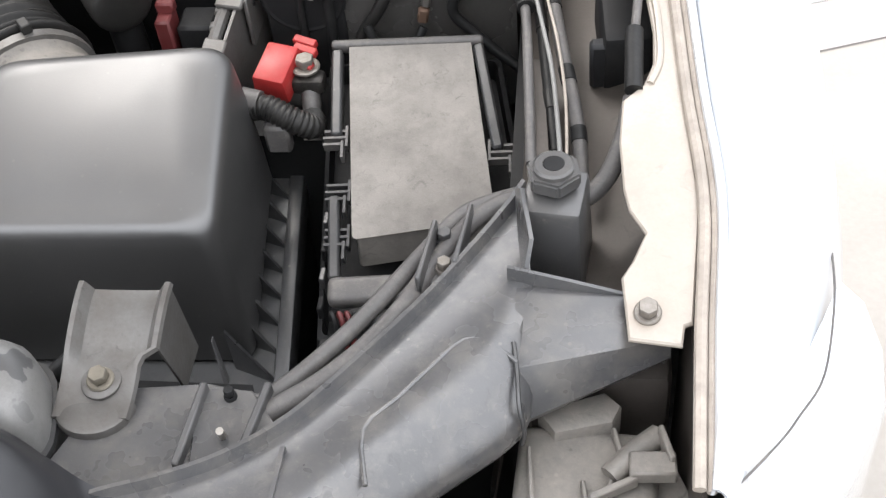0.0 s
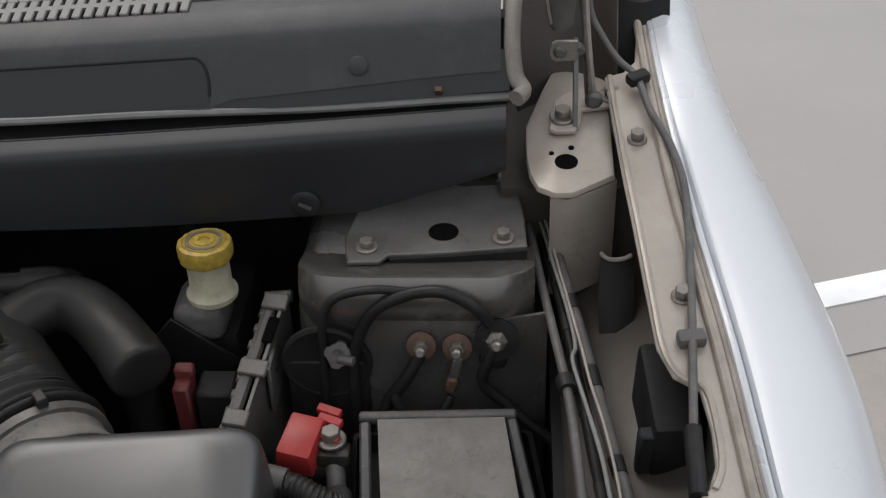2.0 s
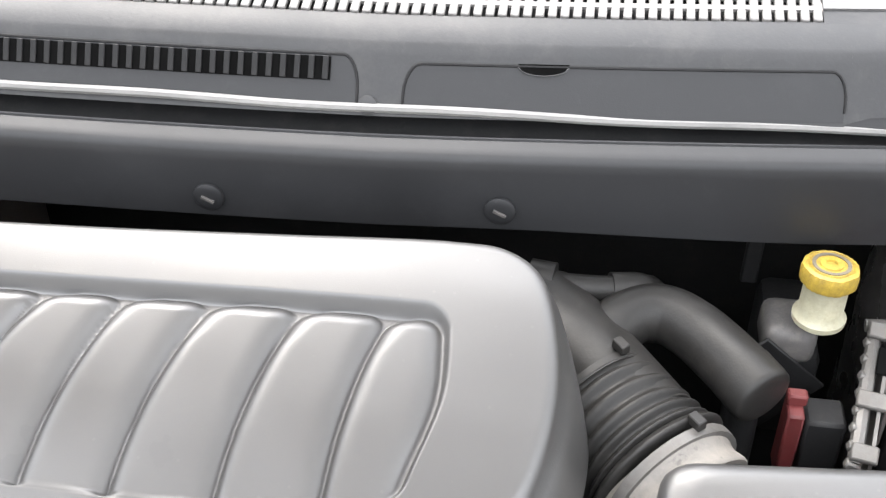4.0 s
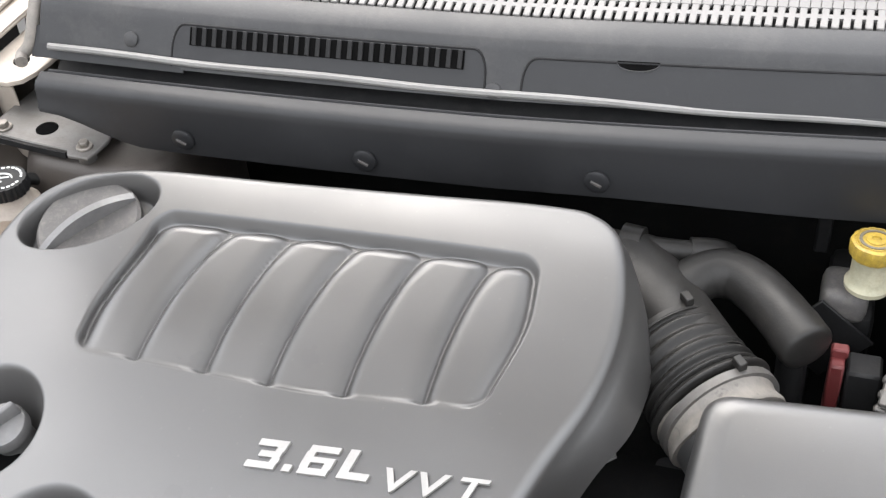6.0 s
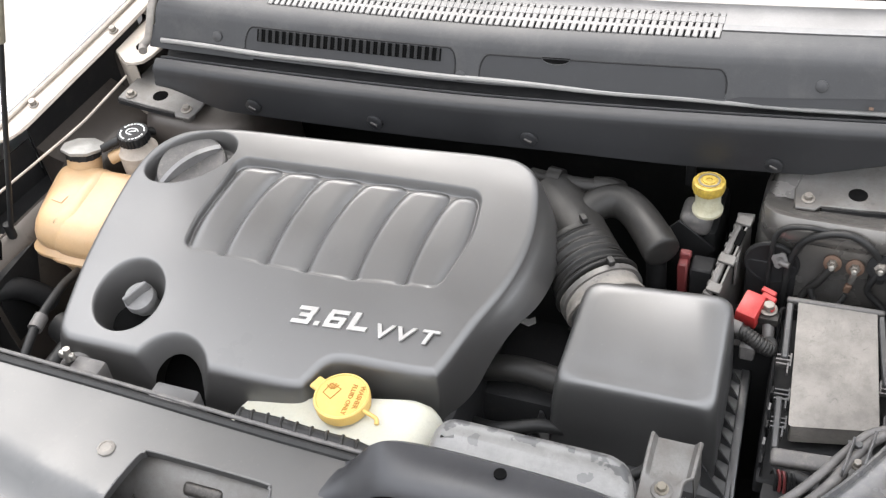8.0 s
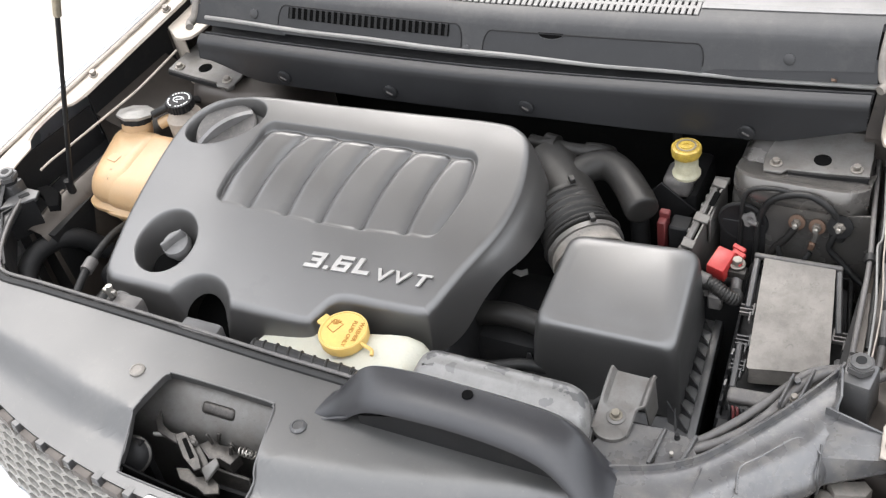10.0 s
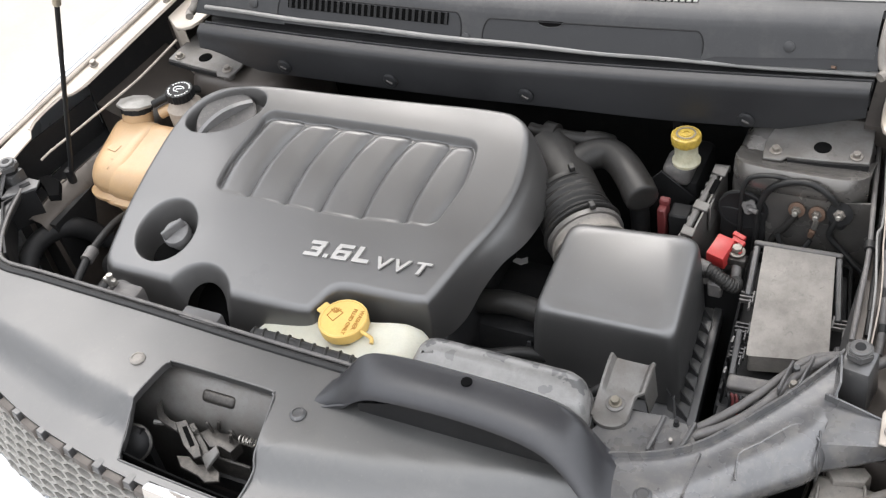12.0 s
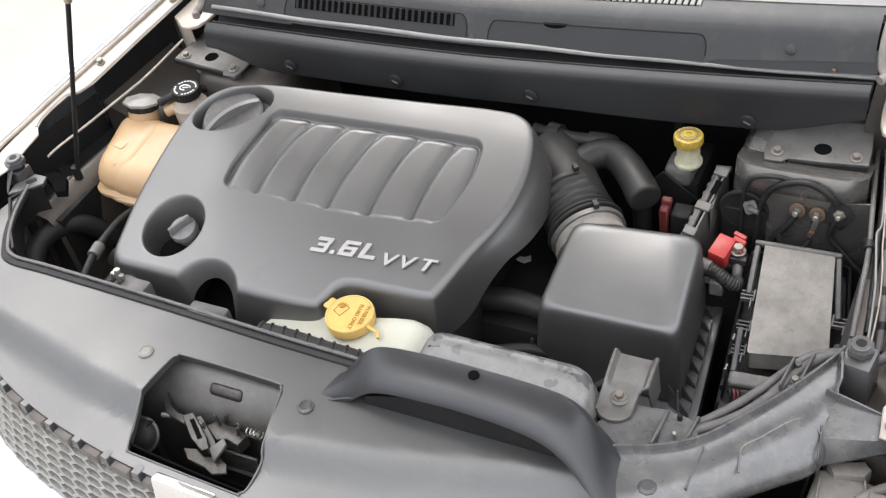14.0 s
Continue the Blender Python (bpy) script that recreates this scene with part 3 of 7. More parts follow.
def strut_tower(side):
    rows = []
    cx, cy = side_x(0.5615, 0.44, side), 0.445
    for z, r in ((0.50, 1.02), (0.72, 1.02), (0.80, 1.01), (0.855, 1.0), (0.872, 0.985), (0.892, 0.94), (0.902, 0.88), (0.906, 0.80), (0.907, 0.5), (0.907, 0.02)):
        row = []
        for k in range(40):
            a = 2 * math.pi * k / 40
            c, s = math.cos(a), math.sin(a)
            q = (abs(c) ** 4.5 + abs(s) ** 4.5) ** (-1 / 4.5)
            row.append((cx + 0.1065 * r * q * c, cy + 0.118 * r * q * s, z))
        rows.append(row)
    # the far tower is darker and browner than the near one
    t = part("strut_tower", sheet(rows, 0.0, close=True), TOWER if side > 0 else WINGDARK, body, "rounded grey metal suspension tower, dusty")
    # ledge, rounded shoulder and flat face across the front
    prof = ((0.385, 0.908), (0.366, 0.914), (0.345, 0.921), (0.331, 0.9255), (0.3275, 0.9255), (0.3245, 0.922), (0.3195, 0.914), (0.3165, 0.905), (0.3165, 0.897), (0.319, 0.889), (0.3225, 0.880), (0.330, 0.86), (0.336, 0.82))
    rows = []
    for k in range(23):
        u = lerp(-1, 1, k / 22)
        rows.append([(cx + 0.006 + 0.103 * u, y + 0.034 * abs(u) ** 7 + (0.0 if side > 0 else -0.010), z - 0.012 * abs(u) ** 7) for y, z in prof])
    if side > 0:
        part("tower_shoulder", sheet(rows, 0.003), TOWER, t, "rounded pressed shoulder of the tower")
        rows = [[(x, 0.3235 + 0.010 * max(0.0, (x - 0.64) / 0.04) ** 2, z + 0.012 * (x - 0.6)) for x in (0.520, 0.523, 0.56, 0.60, 0.64, 0.676, 0.680)] for z in (0.886, 0.884, 0.84, 0.78, 0.70)]
        part("stud_plate", sheet(rows, 0.003), TOWER, t, "flat dark grey face that carries the earth studs")
    poly = [(0.503, 0.392), (0.506, 0.366), (0.509, 0.354), (0.536, 0.355), (0.543, 0.365), (0.60, 0.370), (0.664, 0.379), (0.662, 0.42), (0.655, 0.48), (0.56, 0.47), (0.51, 0.43)]
    pl = thing("tower_brace_plate", (side_x(0.58, 0.41, side), 0.41, 0.918), "dusty grey steel plate bolted over the suspension tower", "bracket", group="tower plates")
    fx = (lambda x: x) if side > 0 else (lambda x: -x + 0.030)
    fy = (lambda y: y) if side > 0 else (lambda y: y - 0.023)
    b = plate([(fx(x), fy(y)) for x, y in poly], 0.919, 0.923, 0.0012, 1)
    part("plate", b, PLATE, pl)
    # shade below the plate's front edge, painted as a black strip
    part("fold", sheet([[(fx(x), fy(y) - 0.0015, z) for x, y in ((0.5445, 0.3655), (0.60, 0.3705), (0.6635, 0.3795))] for z in (0.9195, 0.9115)], 0.002), BLACK, pl, "black strip painting the shade under the front edge")
    # black disc on the plate paints the shade of its hole
    part("hole", lathe([(0.0135, 0), (0.0135, 0.0012), (0.012, 0.0016)], Matrix.Translation((fx(0.590), fy(0.399), 0.9225)), 24), DEADBLACK, pl, "black disc painting the dark of an oval hole")
    for x, y in ((0.524, 0.374), (0.643, 0.389)):
        part("bolt", hexbolt(Matrix.Translation((fx(x), fy(y), 0.923)), 0.0064, 0.006), BOLT, pl, "dirty hexagon bolt")
        part("spacer", lathe([(0.011, 0), (0.011, 0.014)], Matrix.Translation((fx(x), fy(y), 0.9055)), 14), PLATE, pl)


for s in (1, -1):
    fender(s)
    inner_wing(s)
    strut_tower(s)

part("bay_floor", box(1.58, 1.2, 0.03, Matrix.Translation((0, 0.12, 0.42))), BLACK, body, "dark bottom of the engine bay", flat=True)
part("bulkhead", box(1.25, 0.02, 0.62, Matrix.Translation((0.025, 0.60, 0.42))), BLACK, body, "dark bulkhead panel", flat=True)
for s in (1, -1):
    part("wheel_housing", box(0.10, 0.72, 0.40, Matrix.Translation((s * 0.735, 0.35, 0.40))), BLACK, body, flat=True)
    w = part("wheel", lathe([(0.20, 0), (0.31, 0.0), (0.335, 0.02), (0.34, 0.06), (0.34, 0.15), (0.335, 0.19), (0.31, 0.21), (0.2, 0.21)],
                            Matrix.Translation((s * 0.80, 0.32, 0.34)) @ Matrix.Rotation(radians(90), 4, "Y") @ Matrix.Translation((0, 0, -0.105)), 40), TYRE, body, "black tyre")
    part("rim", lathe([(0.20, 0), (0.20, 0.14), (0.06, 0.16), (0.02, 0.17)], Matrix.Translation((s * 0.80, 0.32, 0.34)) @ Matrix.Rotation(radians(90 * s), 4, "Y"), 28), STEEL, w)


# ---------------------------------------------------------------- headlights and front end
def headlight(side):
    h = thing("headlight", (side * 0.80, -0.17, 0.62), "dusty grey headlight housing with clear outer glass", "headlight", group="headlights")
    fx = lambda x: x * side
    rows = []
    for k in range(9):
        f = k / 8
        x, y = lerp(0.914, 0.70, f), lerp(-0.040, -0.40, f ** 0.9)
        rows.append([(fx(x - 0.004), y, 0.868 - 0.05 * f), (fx(x + 0.010), y - 0.012, 0.862 - 0.05 * f), (fx(x + 0.024), y - 0.03, 0.835 - 0.05 * f), (fx(x + 0.032), y - 0.045, 0.79 - 0.05 * f), (fx(x + 0.034), y - 0.05, 0.66)])
    part("glass", sheet(rows, 0.003), LENS, h, "clear glossy headlight glass")
    m = Matrix.Translation((fx(0.742), -0.215, 0.60)) @ Matrix.Rotation(radians(-4 * side), 4, "Z")
    part("housing", box(0.100, 0.225, 0.196, m, 0.010, 3, (0.94, 0.95)), HOUSING, h, "dusty grey plastic lamp housing")
    top = [(0.714, -0.104), (0.759, -0.087), (0.770, -0.098), (0.764, -0.112), (0.726, -0.122)]
    part("housing_step", plate([(fx(x), y) for x, y in top], 0.775, 0.806, 0.003, 2), HOUSING, h, "raised block of the housing")
    side_box = [(0.770, -0.112), (0.800, -0.112), (0.815, -0.150), (0.810, -0.225), (0.785, -0.225)]
    part("side_pocket", plate([(fx(x), y) for x, y in side_box], 0.70, 0.782, 0.004, 2), HOUSING, h, "lower pocket beside the housing")
    for x, y, ln, turn in ((0.768, -0.128, 0.028, 14), (0.712, -0.168, 0.075, 4), (0.748, -0.180, 0.050, 8), (0.758, -0.176, 0.045, -12)):
        part("rib", box(0.0035, ln, 0.010, Matrix.Translation((fx(x), y, 0.794)) @ Matrix.Rotation(radians(turn * side), 4, "Z"), 0.001, 1), HOUSING, h)
    part("knuckle", tube([(fx(0.762), -0.150, 0.800), (fx(0.778), -0.134, 0.804), (fx(0.794), -0.120, 0.804)], 0.008, 10, 5), HOUSING, h, "round moulded knuckle")
    b = box(0.030, 0.018, 0.012, Matrix.Translation((fx(0.789), -0.147, 0.802)) @ Matrix.Rotation(radians(2 * side), 4, "Z"), 0.0015, 1)
    box(0.004, 0.026, 0.016, Matrix.Translation((fx(0.798), -0.134, 0.803)) @ Matrix.Rotation(radians(16 * side), 4, "Z"), 0.001, 1, bm=b)
    box(0.034, 0.005, 0.010, Matrix.Translation((fx(0.764), -0.163, 0.800)) @ Matrix.Rotation(radians(28 * side), 4, "Z"), 0.001, 1, bm=b)
    part("aim_bracket", b, HOUSING, h, "pale dusty plastic aiming bracket")
    part("inner_edge", sheet([[(fx(0.816), y, z) for y in (-0.215, -0.16, -0.11, -0.03)] for z in (0.64, 0.75, 0.86)], 0.003), WING, h, "dusty metal edge beside the lamp")


for s in (1, -1):
    headlight(s)

bumper = thing("front_bumper", (0, -0.5, 0.25), "silver-white front bumper below the black grille", "bumper")
FRONTEDGE = [(-0.76, -0.10), (-0.68, -0.245), (-0.55, -0.350), (-0.421, -0.404), (-0.285, -0.434), (-0.168, -0.450), (0.02, -0.462), (0.20, -0.456), (0.40, -0.415), (0.52, -0.355), (0.68, -0.25), (0.76, -0.10)]
edge = spline([(x, y, 0) for x, y in FRONTEDGE], 5)
rows = []
for p in edge:
    n = Vector((p.x * 0.55, -1, 0)).normalized()
    rows.append([(p.x + n.x * d, p.y + n.y * d, z) for d, z in ((0.02, 0.30), (0.10, 0.36), (0.13, 0.50), (0.125, 0.62), (0.105, 0.685), (0.075, 0.705), (0.02, 0.70))])
part("bumper_skin", sheet(rows, 0.003), PAINT, bumper, "silver-white bumper skin")

grille = thing("grille", (0, -0.47, 0.70), "black honeycomb grille with a chrome badge below the front panel", "grille")
rows = []
for p in edge[8:-8]:
    n = Vector((p.x * 0.55, -1, 0)).normalized()
    rows.append([(p.x + n.x * d, p.y + n.y * d, z) for d, z in ((-0.03, 0.70), (-0.03, 0.83))])
# black backing puts the shade behind the honeycomb into colour
part("grille_backing", sheet(rows, 0.003), DEADBLACK, grille, "black sheet painting the darkness behind the grille")


def grille_at(s, h):
    """A place on the grille: s along the front edge from the middle, h its height."""
    i = min(range(len(edge)), key=lambda k: abs(edge[k].x - s))
    j = min(i + 1, len(edge) - 1) if s >= edge[i].x else max(i - 1, 0)
    a, c = edge[i], edge[j]
    f = 0 if a.x == c.x else (s - a.x) / (c.x - a.x)
    y = lerp(a.y, c.y, f)
    n = Vector((s * 0.55, -1, 0)).normalized()
    d = lerp(0.05, 0.0, (h - 0.70) / 0.14)
    return Vector((s + n.x * d, y + n.y * d, h))


mesh = bmesh.new()
for r in range(15):
    for c in range(-11, 12):
        s0, h0 = c * 0.062 + (0.031 if r % 2 else 0), 0.808 - r * 0.0074
        if abs(s0) > 0.64 or abs(s0 + 0.085) < 0.05:
            continue
        hexa = [grille_at(s0 + 0.0212 * dx, h0 + 0.0073 * dz) for dx, dz in ((-1, 0), (-0.46, 1), (0.46, 1), (1, 0), (0.46, -1), (-0.46, -1))]
        mid = sum(hexa, Vector()) / 6
        inn = [mid + (q - mid) * 0.82 for q in hexa]
        back = Vector((0, 0.03, -0.006))
        for k in range(6):
            j = (k + 1) % 6
            ring = [mesh.verts.new(q) for q in (hexa[k], hexa[j], inn[j], inn[k], inn[k] + back, inn[j] + back)]
            mesh.faces.new(ring[:4])
            mesh.faces.new((ring[3], ring[2], ring[5], ring[4]))
part("honeycomb", mesh, CAPGREY, grille, "dusty black honeycomb mesh")
for c in range(-20, 20):
    s0 = c * 0.031
    if abs(s0) < 0.62 and abs(s0 + 0.085) > 0.06:
        p = grille_at(s0, 0.838 - (0.006 if c % 2 else 0))
        part("tooth", box(0.046 if c % 2 else 0.020, 0.030, 0.015, Matrix.Translation(p + Vector((0, 0.006, -0.022))) @ Matrix.Rotation(math.atan(s0 * 0.75), 4, "Z"), 0.001, 1, (0.70, 0.92)), WING if c % 2 else GREY, grille)
b = box(0.105, 0.018, 0.085, Matrix.Translation((-0.083, -0.482, 0.782)) @ Matrix.Rotation(radians(-10), 4, "X") @ Matrix.Rotation(radians(-3), 4, "Z"), 0.005, 2)
em = part("badge", b, CHROME, grille, "bright chrome badge block")
part("badge_inset", box(0.05, 0.012, 0.045, Matrix.Translation((-0.075, -0.489, 0.795)) @ Matrix.Rotation(radians(-10), 4, "X") @ Matrix.Rotation(radians(-3), 4, "Z"), 0.003, 1), BLACK, em)

# front panel over the radiator
panel = thing("radiator_cover_panel", (0, -0.3, 0.80), "dusty grey plastic panel over the radiator with a raised air scoop", "panel")
REAREDGE = [(0.50, -0.225), (0.46, -0.230), (0.30, -0.214), (0.12, -0.208), (0.046, -0.204), (-0.104, -0.200), (-0.319, -0.191), (-0.55, -0.184), (-0.640, -0.180), (-0.675, -0.150), (-0.710, -0.09), (-0.735, -0.02)]
HOLE = [(-0.241, -0.350), (-0.243, -0.336), (-0.234, -0.276), (-0.226, -0.266), (-0.212, -0.262), (-0.055, -0.264), (-0.040, -0.270), (-0.033, -0.282), (-0.016, -0.364), (-0.010, -0.384), (-0.012, -0.424), (-0.020, -0.435), (-0.034, -0.437), (-0.206, -0.428), (-0.220, -0.424), (-0.227, -0.412)]


def panel_z(x, y):
    fold = -0.362 + 0.13 * abs(x + 0.08) + 0.10 * max(0.0, abs(x + 0.1) - 0.25)
    down = fold - y
    return 0.874 + 0.03 * y - 0.10 * max(0.0, abs(x) - 0.5) ** 2 - 0.62 * min(0.040, max(0.0, down)) - 0.10 * max(0.0, down - 0.040)


rear = [(p.x, p.y) for p in spline([(x, y, 0) for x, y in REAREDGE], 6)]
front = [(p.x, p.y) for p in spline([(x, y, 0) for x, y in FRONTEDGE[:9] + [(0.50, -0.372), (0.555, -0.315)]], 6)]
loop = rear + front
b = bmesh.new()
rings = []
for pts in (loop, [(p.x, p.y) for p in spline([(x, y, 0) for x, y in HOLE], 3, True)]):
    vs = [b.verts.new((x, y, 0)) for x, y in pts]
    rings.append(vs)
    for k in range(len(vs)):
        b.edges.new((vs[k], vs[(k + 1) % len(vs)]))
bmesh.ops.triangle_fill(b, use_beauty=True, use_dissolve=False, edges=b.edges[:])
for _ in range(4):
    long = [e for e in b.edges if e.calc_length() > 0.014 and len(e.link_faces) == 2]
    bmesh.ops.subdivide_edges(b, edges=long, cuts=1, use_grid_fill=False)
    bmesh.ops.triangulate(b, faces=b.faces[:])
for v in b.verts:
    v.co.z = panel_z(v.co.x, v.co.y)
bmesh.ops.recalc_face_normals(b, faces=b.faces[:])
if sum(f.normal.z for f in b.faces) < 0:
    bmesh.ops.reverse_faces(b, faces=b.faces[:])
outline = [e for e in b.edges if len(e.link_faces) == 1]
down = bmesh.ops.extrude_edge_only(b, edges=outline)
for v in down["geom"]:
    if isinstance(v, bmesh.types.BMVert):
        v.co.z -= 0.012
part("panel", b, PANEL, panel, "dusty satin grey plastic sheet")
lip = spline([(x, y, panel_z(x, y) + 0.001) for x, y in HOLE], 3, True)
part("hole_lip", tube(lip + [lip[0]], 0.0016, 8, 1), FRONT, panel)
strip = [(x, y + 0.006, panel_z(x, y) - 0.002) for x, y in rear[10:]]
ws = part("weatherstrip", tube(strip, 0.0075, 8, 1), RUBBER, panel, "black rubber weatherstrip")
part("strip_edge", tube([(x, y + 0.010, z + 0.006) for x, y, z in strip], 0.0032, 8, 1), CABLE, ws, "grey raised edge of the strip")
for x, y in ((-0.281, -0.275), (0.015, -0.290), (0.516, -0.266)):
    z = panel_z(x, y) if x < 0.5 else 0.8715
    part("push_clip", lathe([(0.0128, -0.004), (0.0128, 0.002), (0.0105, 0.0045), (0.0085, 0.005), (0.008, 0.0038), (0.003, 0.0036)], Matrix.Translation((x, y, z)), 9), HOUSING if x < 0 else GREY, panel, "round plastic push clip")

# raised scoop
rows = []
HUMPR = [(0.008, -0.216, 0.858), (0.042, -0.213, 0.8715), (0.066, -0.208, 0.902), (0.086, -0.204, 0.926), (0.112, -0.199, 0.936), (0.168, -0.196, 0.938), (0.23, -0.197, 0.939), (0.31, -0.199, 0.939), (0.376, -0.203, 0.937), (0.412, -0.212, 0.929), (0.434, -0.218, 0.908), (0.452, -0.222, 0.882), (0.486, -0.230, 0.858)]
HUMPF = [(-0.040, -0.290, 0.854), (0.012, -0.272, 0.8620), (0.054, -0.262, 0.873), (0.086, -0.262, 0.892), (0.118, -0.265, 0.918), (0.160, -0.266, 0.929), (0.24, -0.265, 0.932), (0.32, -0.269, 0.932), (0.380, -0.278, 0.929), (0.418, -0.291, 0.916), (0.452, -0.310, 0.897), (0.490, -0.332, 0.874), (0.540, -0.350, 0.852)]
for a, c in zip(spline(HUMPR, 5), spline(HUMPF, 5)):
    fall = max(0.003, min(0.05, a.z - 0.864))
    row = [a + Vector((0, 0.012, -fall)), a + Vector((0, 0.009, -fall * 0.3))]
    for f in (0, 0.06, 0.15, 0.3, 0.5, 0.7, 0.85, 0.95, 1.0):
        p = a.lerp(c, f)
        p.z += 0.006 * math.sin(math.pi * f) * max(0.0, min(1.0, (a.z - 0.872) / 0.04)) - 0.006 * (max(0, f - 0.85) / 0.15) ** 2 - 0.004 * (max(0, 0.06 - f) / 0.06)
        row.append(p)
    row.append(c + Vector((0, -0.001, -min(0.009, max(0.002, (c.z - 0.872) * 0.3)))))
    rows.append(row)
sc = part("air_scoop", sheet(rows, 0.003), SCOOP, panel, "raised curved grey air scoop")
# flat black sheet across the mouth stands for the shade inside
part("scoop_dark_sheet", sheet([[(x, -0.2560, z - 0.004 if f else 0.80) for x, z in ((0.098, 0.888), (0.15, 0.905), (0.19, 0.918), (0.25, 0.922), (0.33, 0.922), (0.375, 0.914), (0.405, 0.900))] for f in (0, 1)], 0.002), BLACK, sc, "black sheet painting the darkness inside the scoop")
# drawn as a clip, but blackened to stand for a dark hole
part("push_clip", lathe([(0.0078, 0), (0.0078, 0.0025), (0.004, 0.003)], Matrix.Translation((0.258, -0.216, 0.9422)), 20), DEADBLACK, sc, "black disc standing in for a dark hole in the scoop")


# ---------------------------------------------------------------- cowl and windscreen foot
def cy(x):
    """The cowl runs slightly askew across the car and bows forward in the middle."""
    return 0.055 * x + 0.05 * x * x


def cz(x):
    return 0.012 * max(0.0, x) / 0.6 + 0.004 * x


def cowl_rows(profile, xs):
    return [[(x, y + cy(x), z + cz(x)) for y, z in profile] for x in xs]


cowl = thing("cowl_panel", (0, 0.40, 0.93), "black moulded cowl panel across the rear of the engine bay", "cowl")
xs = [lerp(-0.545, 0.645, k / 48) for k in range(49)]
rows = []
for x in xs:
    drop = 0.0 if x < 0.52 else 0.032 * (x - 0.52) / 0.125
    drop += 0.034 * smoothstep((-0.41 - x) / 0.13) - 0.008 * smoothstep((x - 0.08) / 0.3)
    prof = ((0.3705, 0.931 + drop), (0.3700, 0.937 + drop), (0.372, max(0.960, 0.941 + drop)), (0.3735, 0.986), (0.3745, 0.994), (0.3765, 0.9985), (0.3800, 1.0010), (0.3850, 1.0030), (0.3925, 1.0060), (0.3945, 1.0050), (0.3955, 0.99), (0.3955, 0.96))
    rows.append([(x, y + cy(x), z + cz(x)) for y, z in prof])
part("front_face", sheet(rows, 0.002), COWL, cowl, "smooth black plastic face of the cowl")
for x in (-0.363, -0.147, 0.105, 0.468):
    z = 0.951 if x < 0.4 else 0.937
    m = Matrix.Translation((x, 0.3710 + cy(x), z + cz(x))) @ Matrix.Rotation(radians(92), 4, "X")
    pc = part("push_clip", lathe([(0.0135, 0), (0.0135, 0.003), (0.011, 0.0045), (0.006, 0.005)], m, 24), COWL, cowl, "black round push clip")
    part("clip_slot", box(0.012, 0.0022, 0.004, m @ Matrix.Rotation(radians(-25), 4, "Z") @ Matrix.Translation((0, 0, 0.0035))), CABLE, pc)
part("trough", sheet(cowl_rows(((0.3945, 0.990), (0.402, 0.986), (0.422, 0.990), (0.440, 1.002)), xs), 0.002), BLACK, cowl, "black trough behind the cowl face")
part("trough_rib", tube([(x, 0.407 + cy(x), 0.998 + cz(x)) for x in xs[::4]], 0.0022, 6, 2), COWL, cowl)
part("seal_bead", tube([(x, 0.419 + cy(x), 1.019 - 0.004 * x + 0.0010 * math.sin(x * 23)) for x in xs[::2]] + [(0.662, 0.482, 1.020)], 0.0042, 8, 2), BEAD, cowl, "pale worn edge of the rubber bonnet seal")

scuttle = thing("windscreen_scuttle", (0, 0.5, 0.98), "weathered grey plastic scuttle panel with slotted air grilles", "cowl")


def sy(x):
    return cy(x) - 0.0375


def sz(x):
    return cz(x) + 0.008


def scz(y):
    """Height of the scuttle's surface."""
    d = y - 0.484
    if d > 0.03:
        return 1.07025 + 0.2 * (d - 0.03)
    if d > 0:
        return 1.056 + 0.75 * d - 9.1667 * d * d
    return 1.056 + 1.72 * d


def scuttle_rows(x0, x1, n, y0, y1, lift=0.0, steps=8):
    return [[(x, lerp(y0, y1, k / steps) + sy(x), scz(lerp(y0, y1, k / steps)) + sz(x) + lift) for k in range(steps + 1)] for x in (lerp(x0, x1, i / n) for i in range(n + 1))]


def end_rows(x0, x1, n):
    """An end of the scuttle, whose lower edge curves up and away from the seal."""
    rows = []
    for k in range(n + 1):
        x = lerp(x0, x1, k / n)
        out = abs(x - x0)
        low = 0.4548 + 0.0030 * smoothstep(out / 0.020) + 0.0036 * smoothstep(out / 0.25)
        rows.append([(x, lerp(low, 0.515, (q / 14) ** 1.3) + sy(x), scz(lerp(low, 0.515, (q / 14) ** 1.3)) + sz(x)) for q in range(15)])
    return rows


part("panel_end", sheet(end_rows(0.386, 0.640, 24), 0.003), SCUTTLE, scuttle, "grey scuttle panel")
part("panel_end", sheet(end_rows(-0.376, -0.56, 20), 0.003), SCUTTLE, scuttle)
for x0, x1 in ((0.384, 0.648), (-0.57, -0.374)):
    # the strip's dark colour includes the shadow under the edge
    part("end_gap", sheet(scuttle_rows(x0, x1, 10, 0.4535, 0.4720, -0.0025, 4), 0.002), COWL, scuttle, "dirty strip under the scuttle's edge, painted dark for its shade")
part("panel_middle", sheet(scuttle_rows(-0.376, 0.386, 36, 0.4540, 0.515, 0.0, 14), 0.003), SCUTTLE, scuttle)


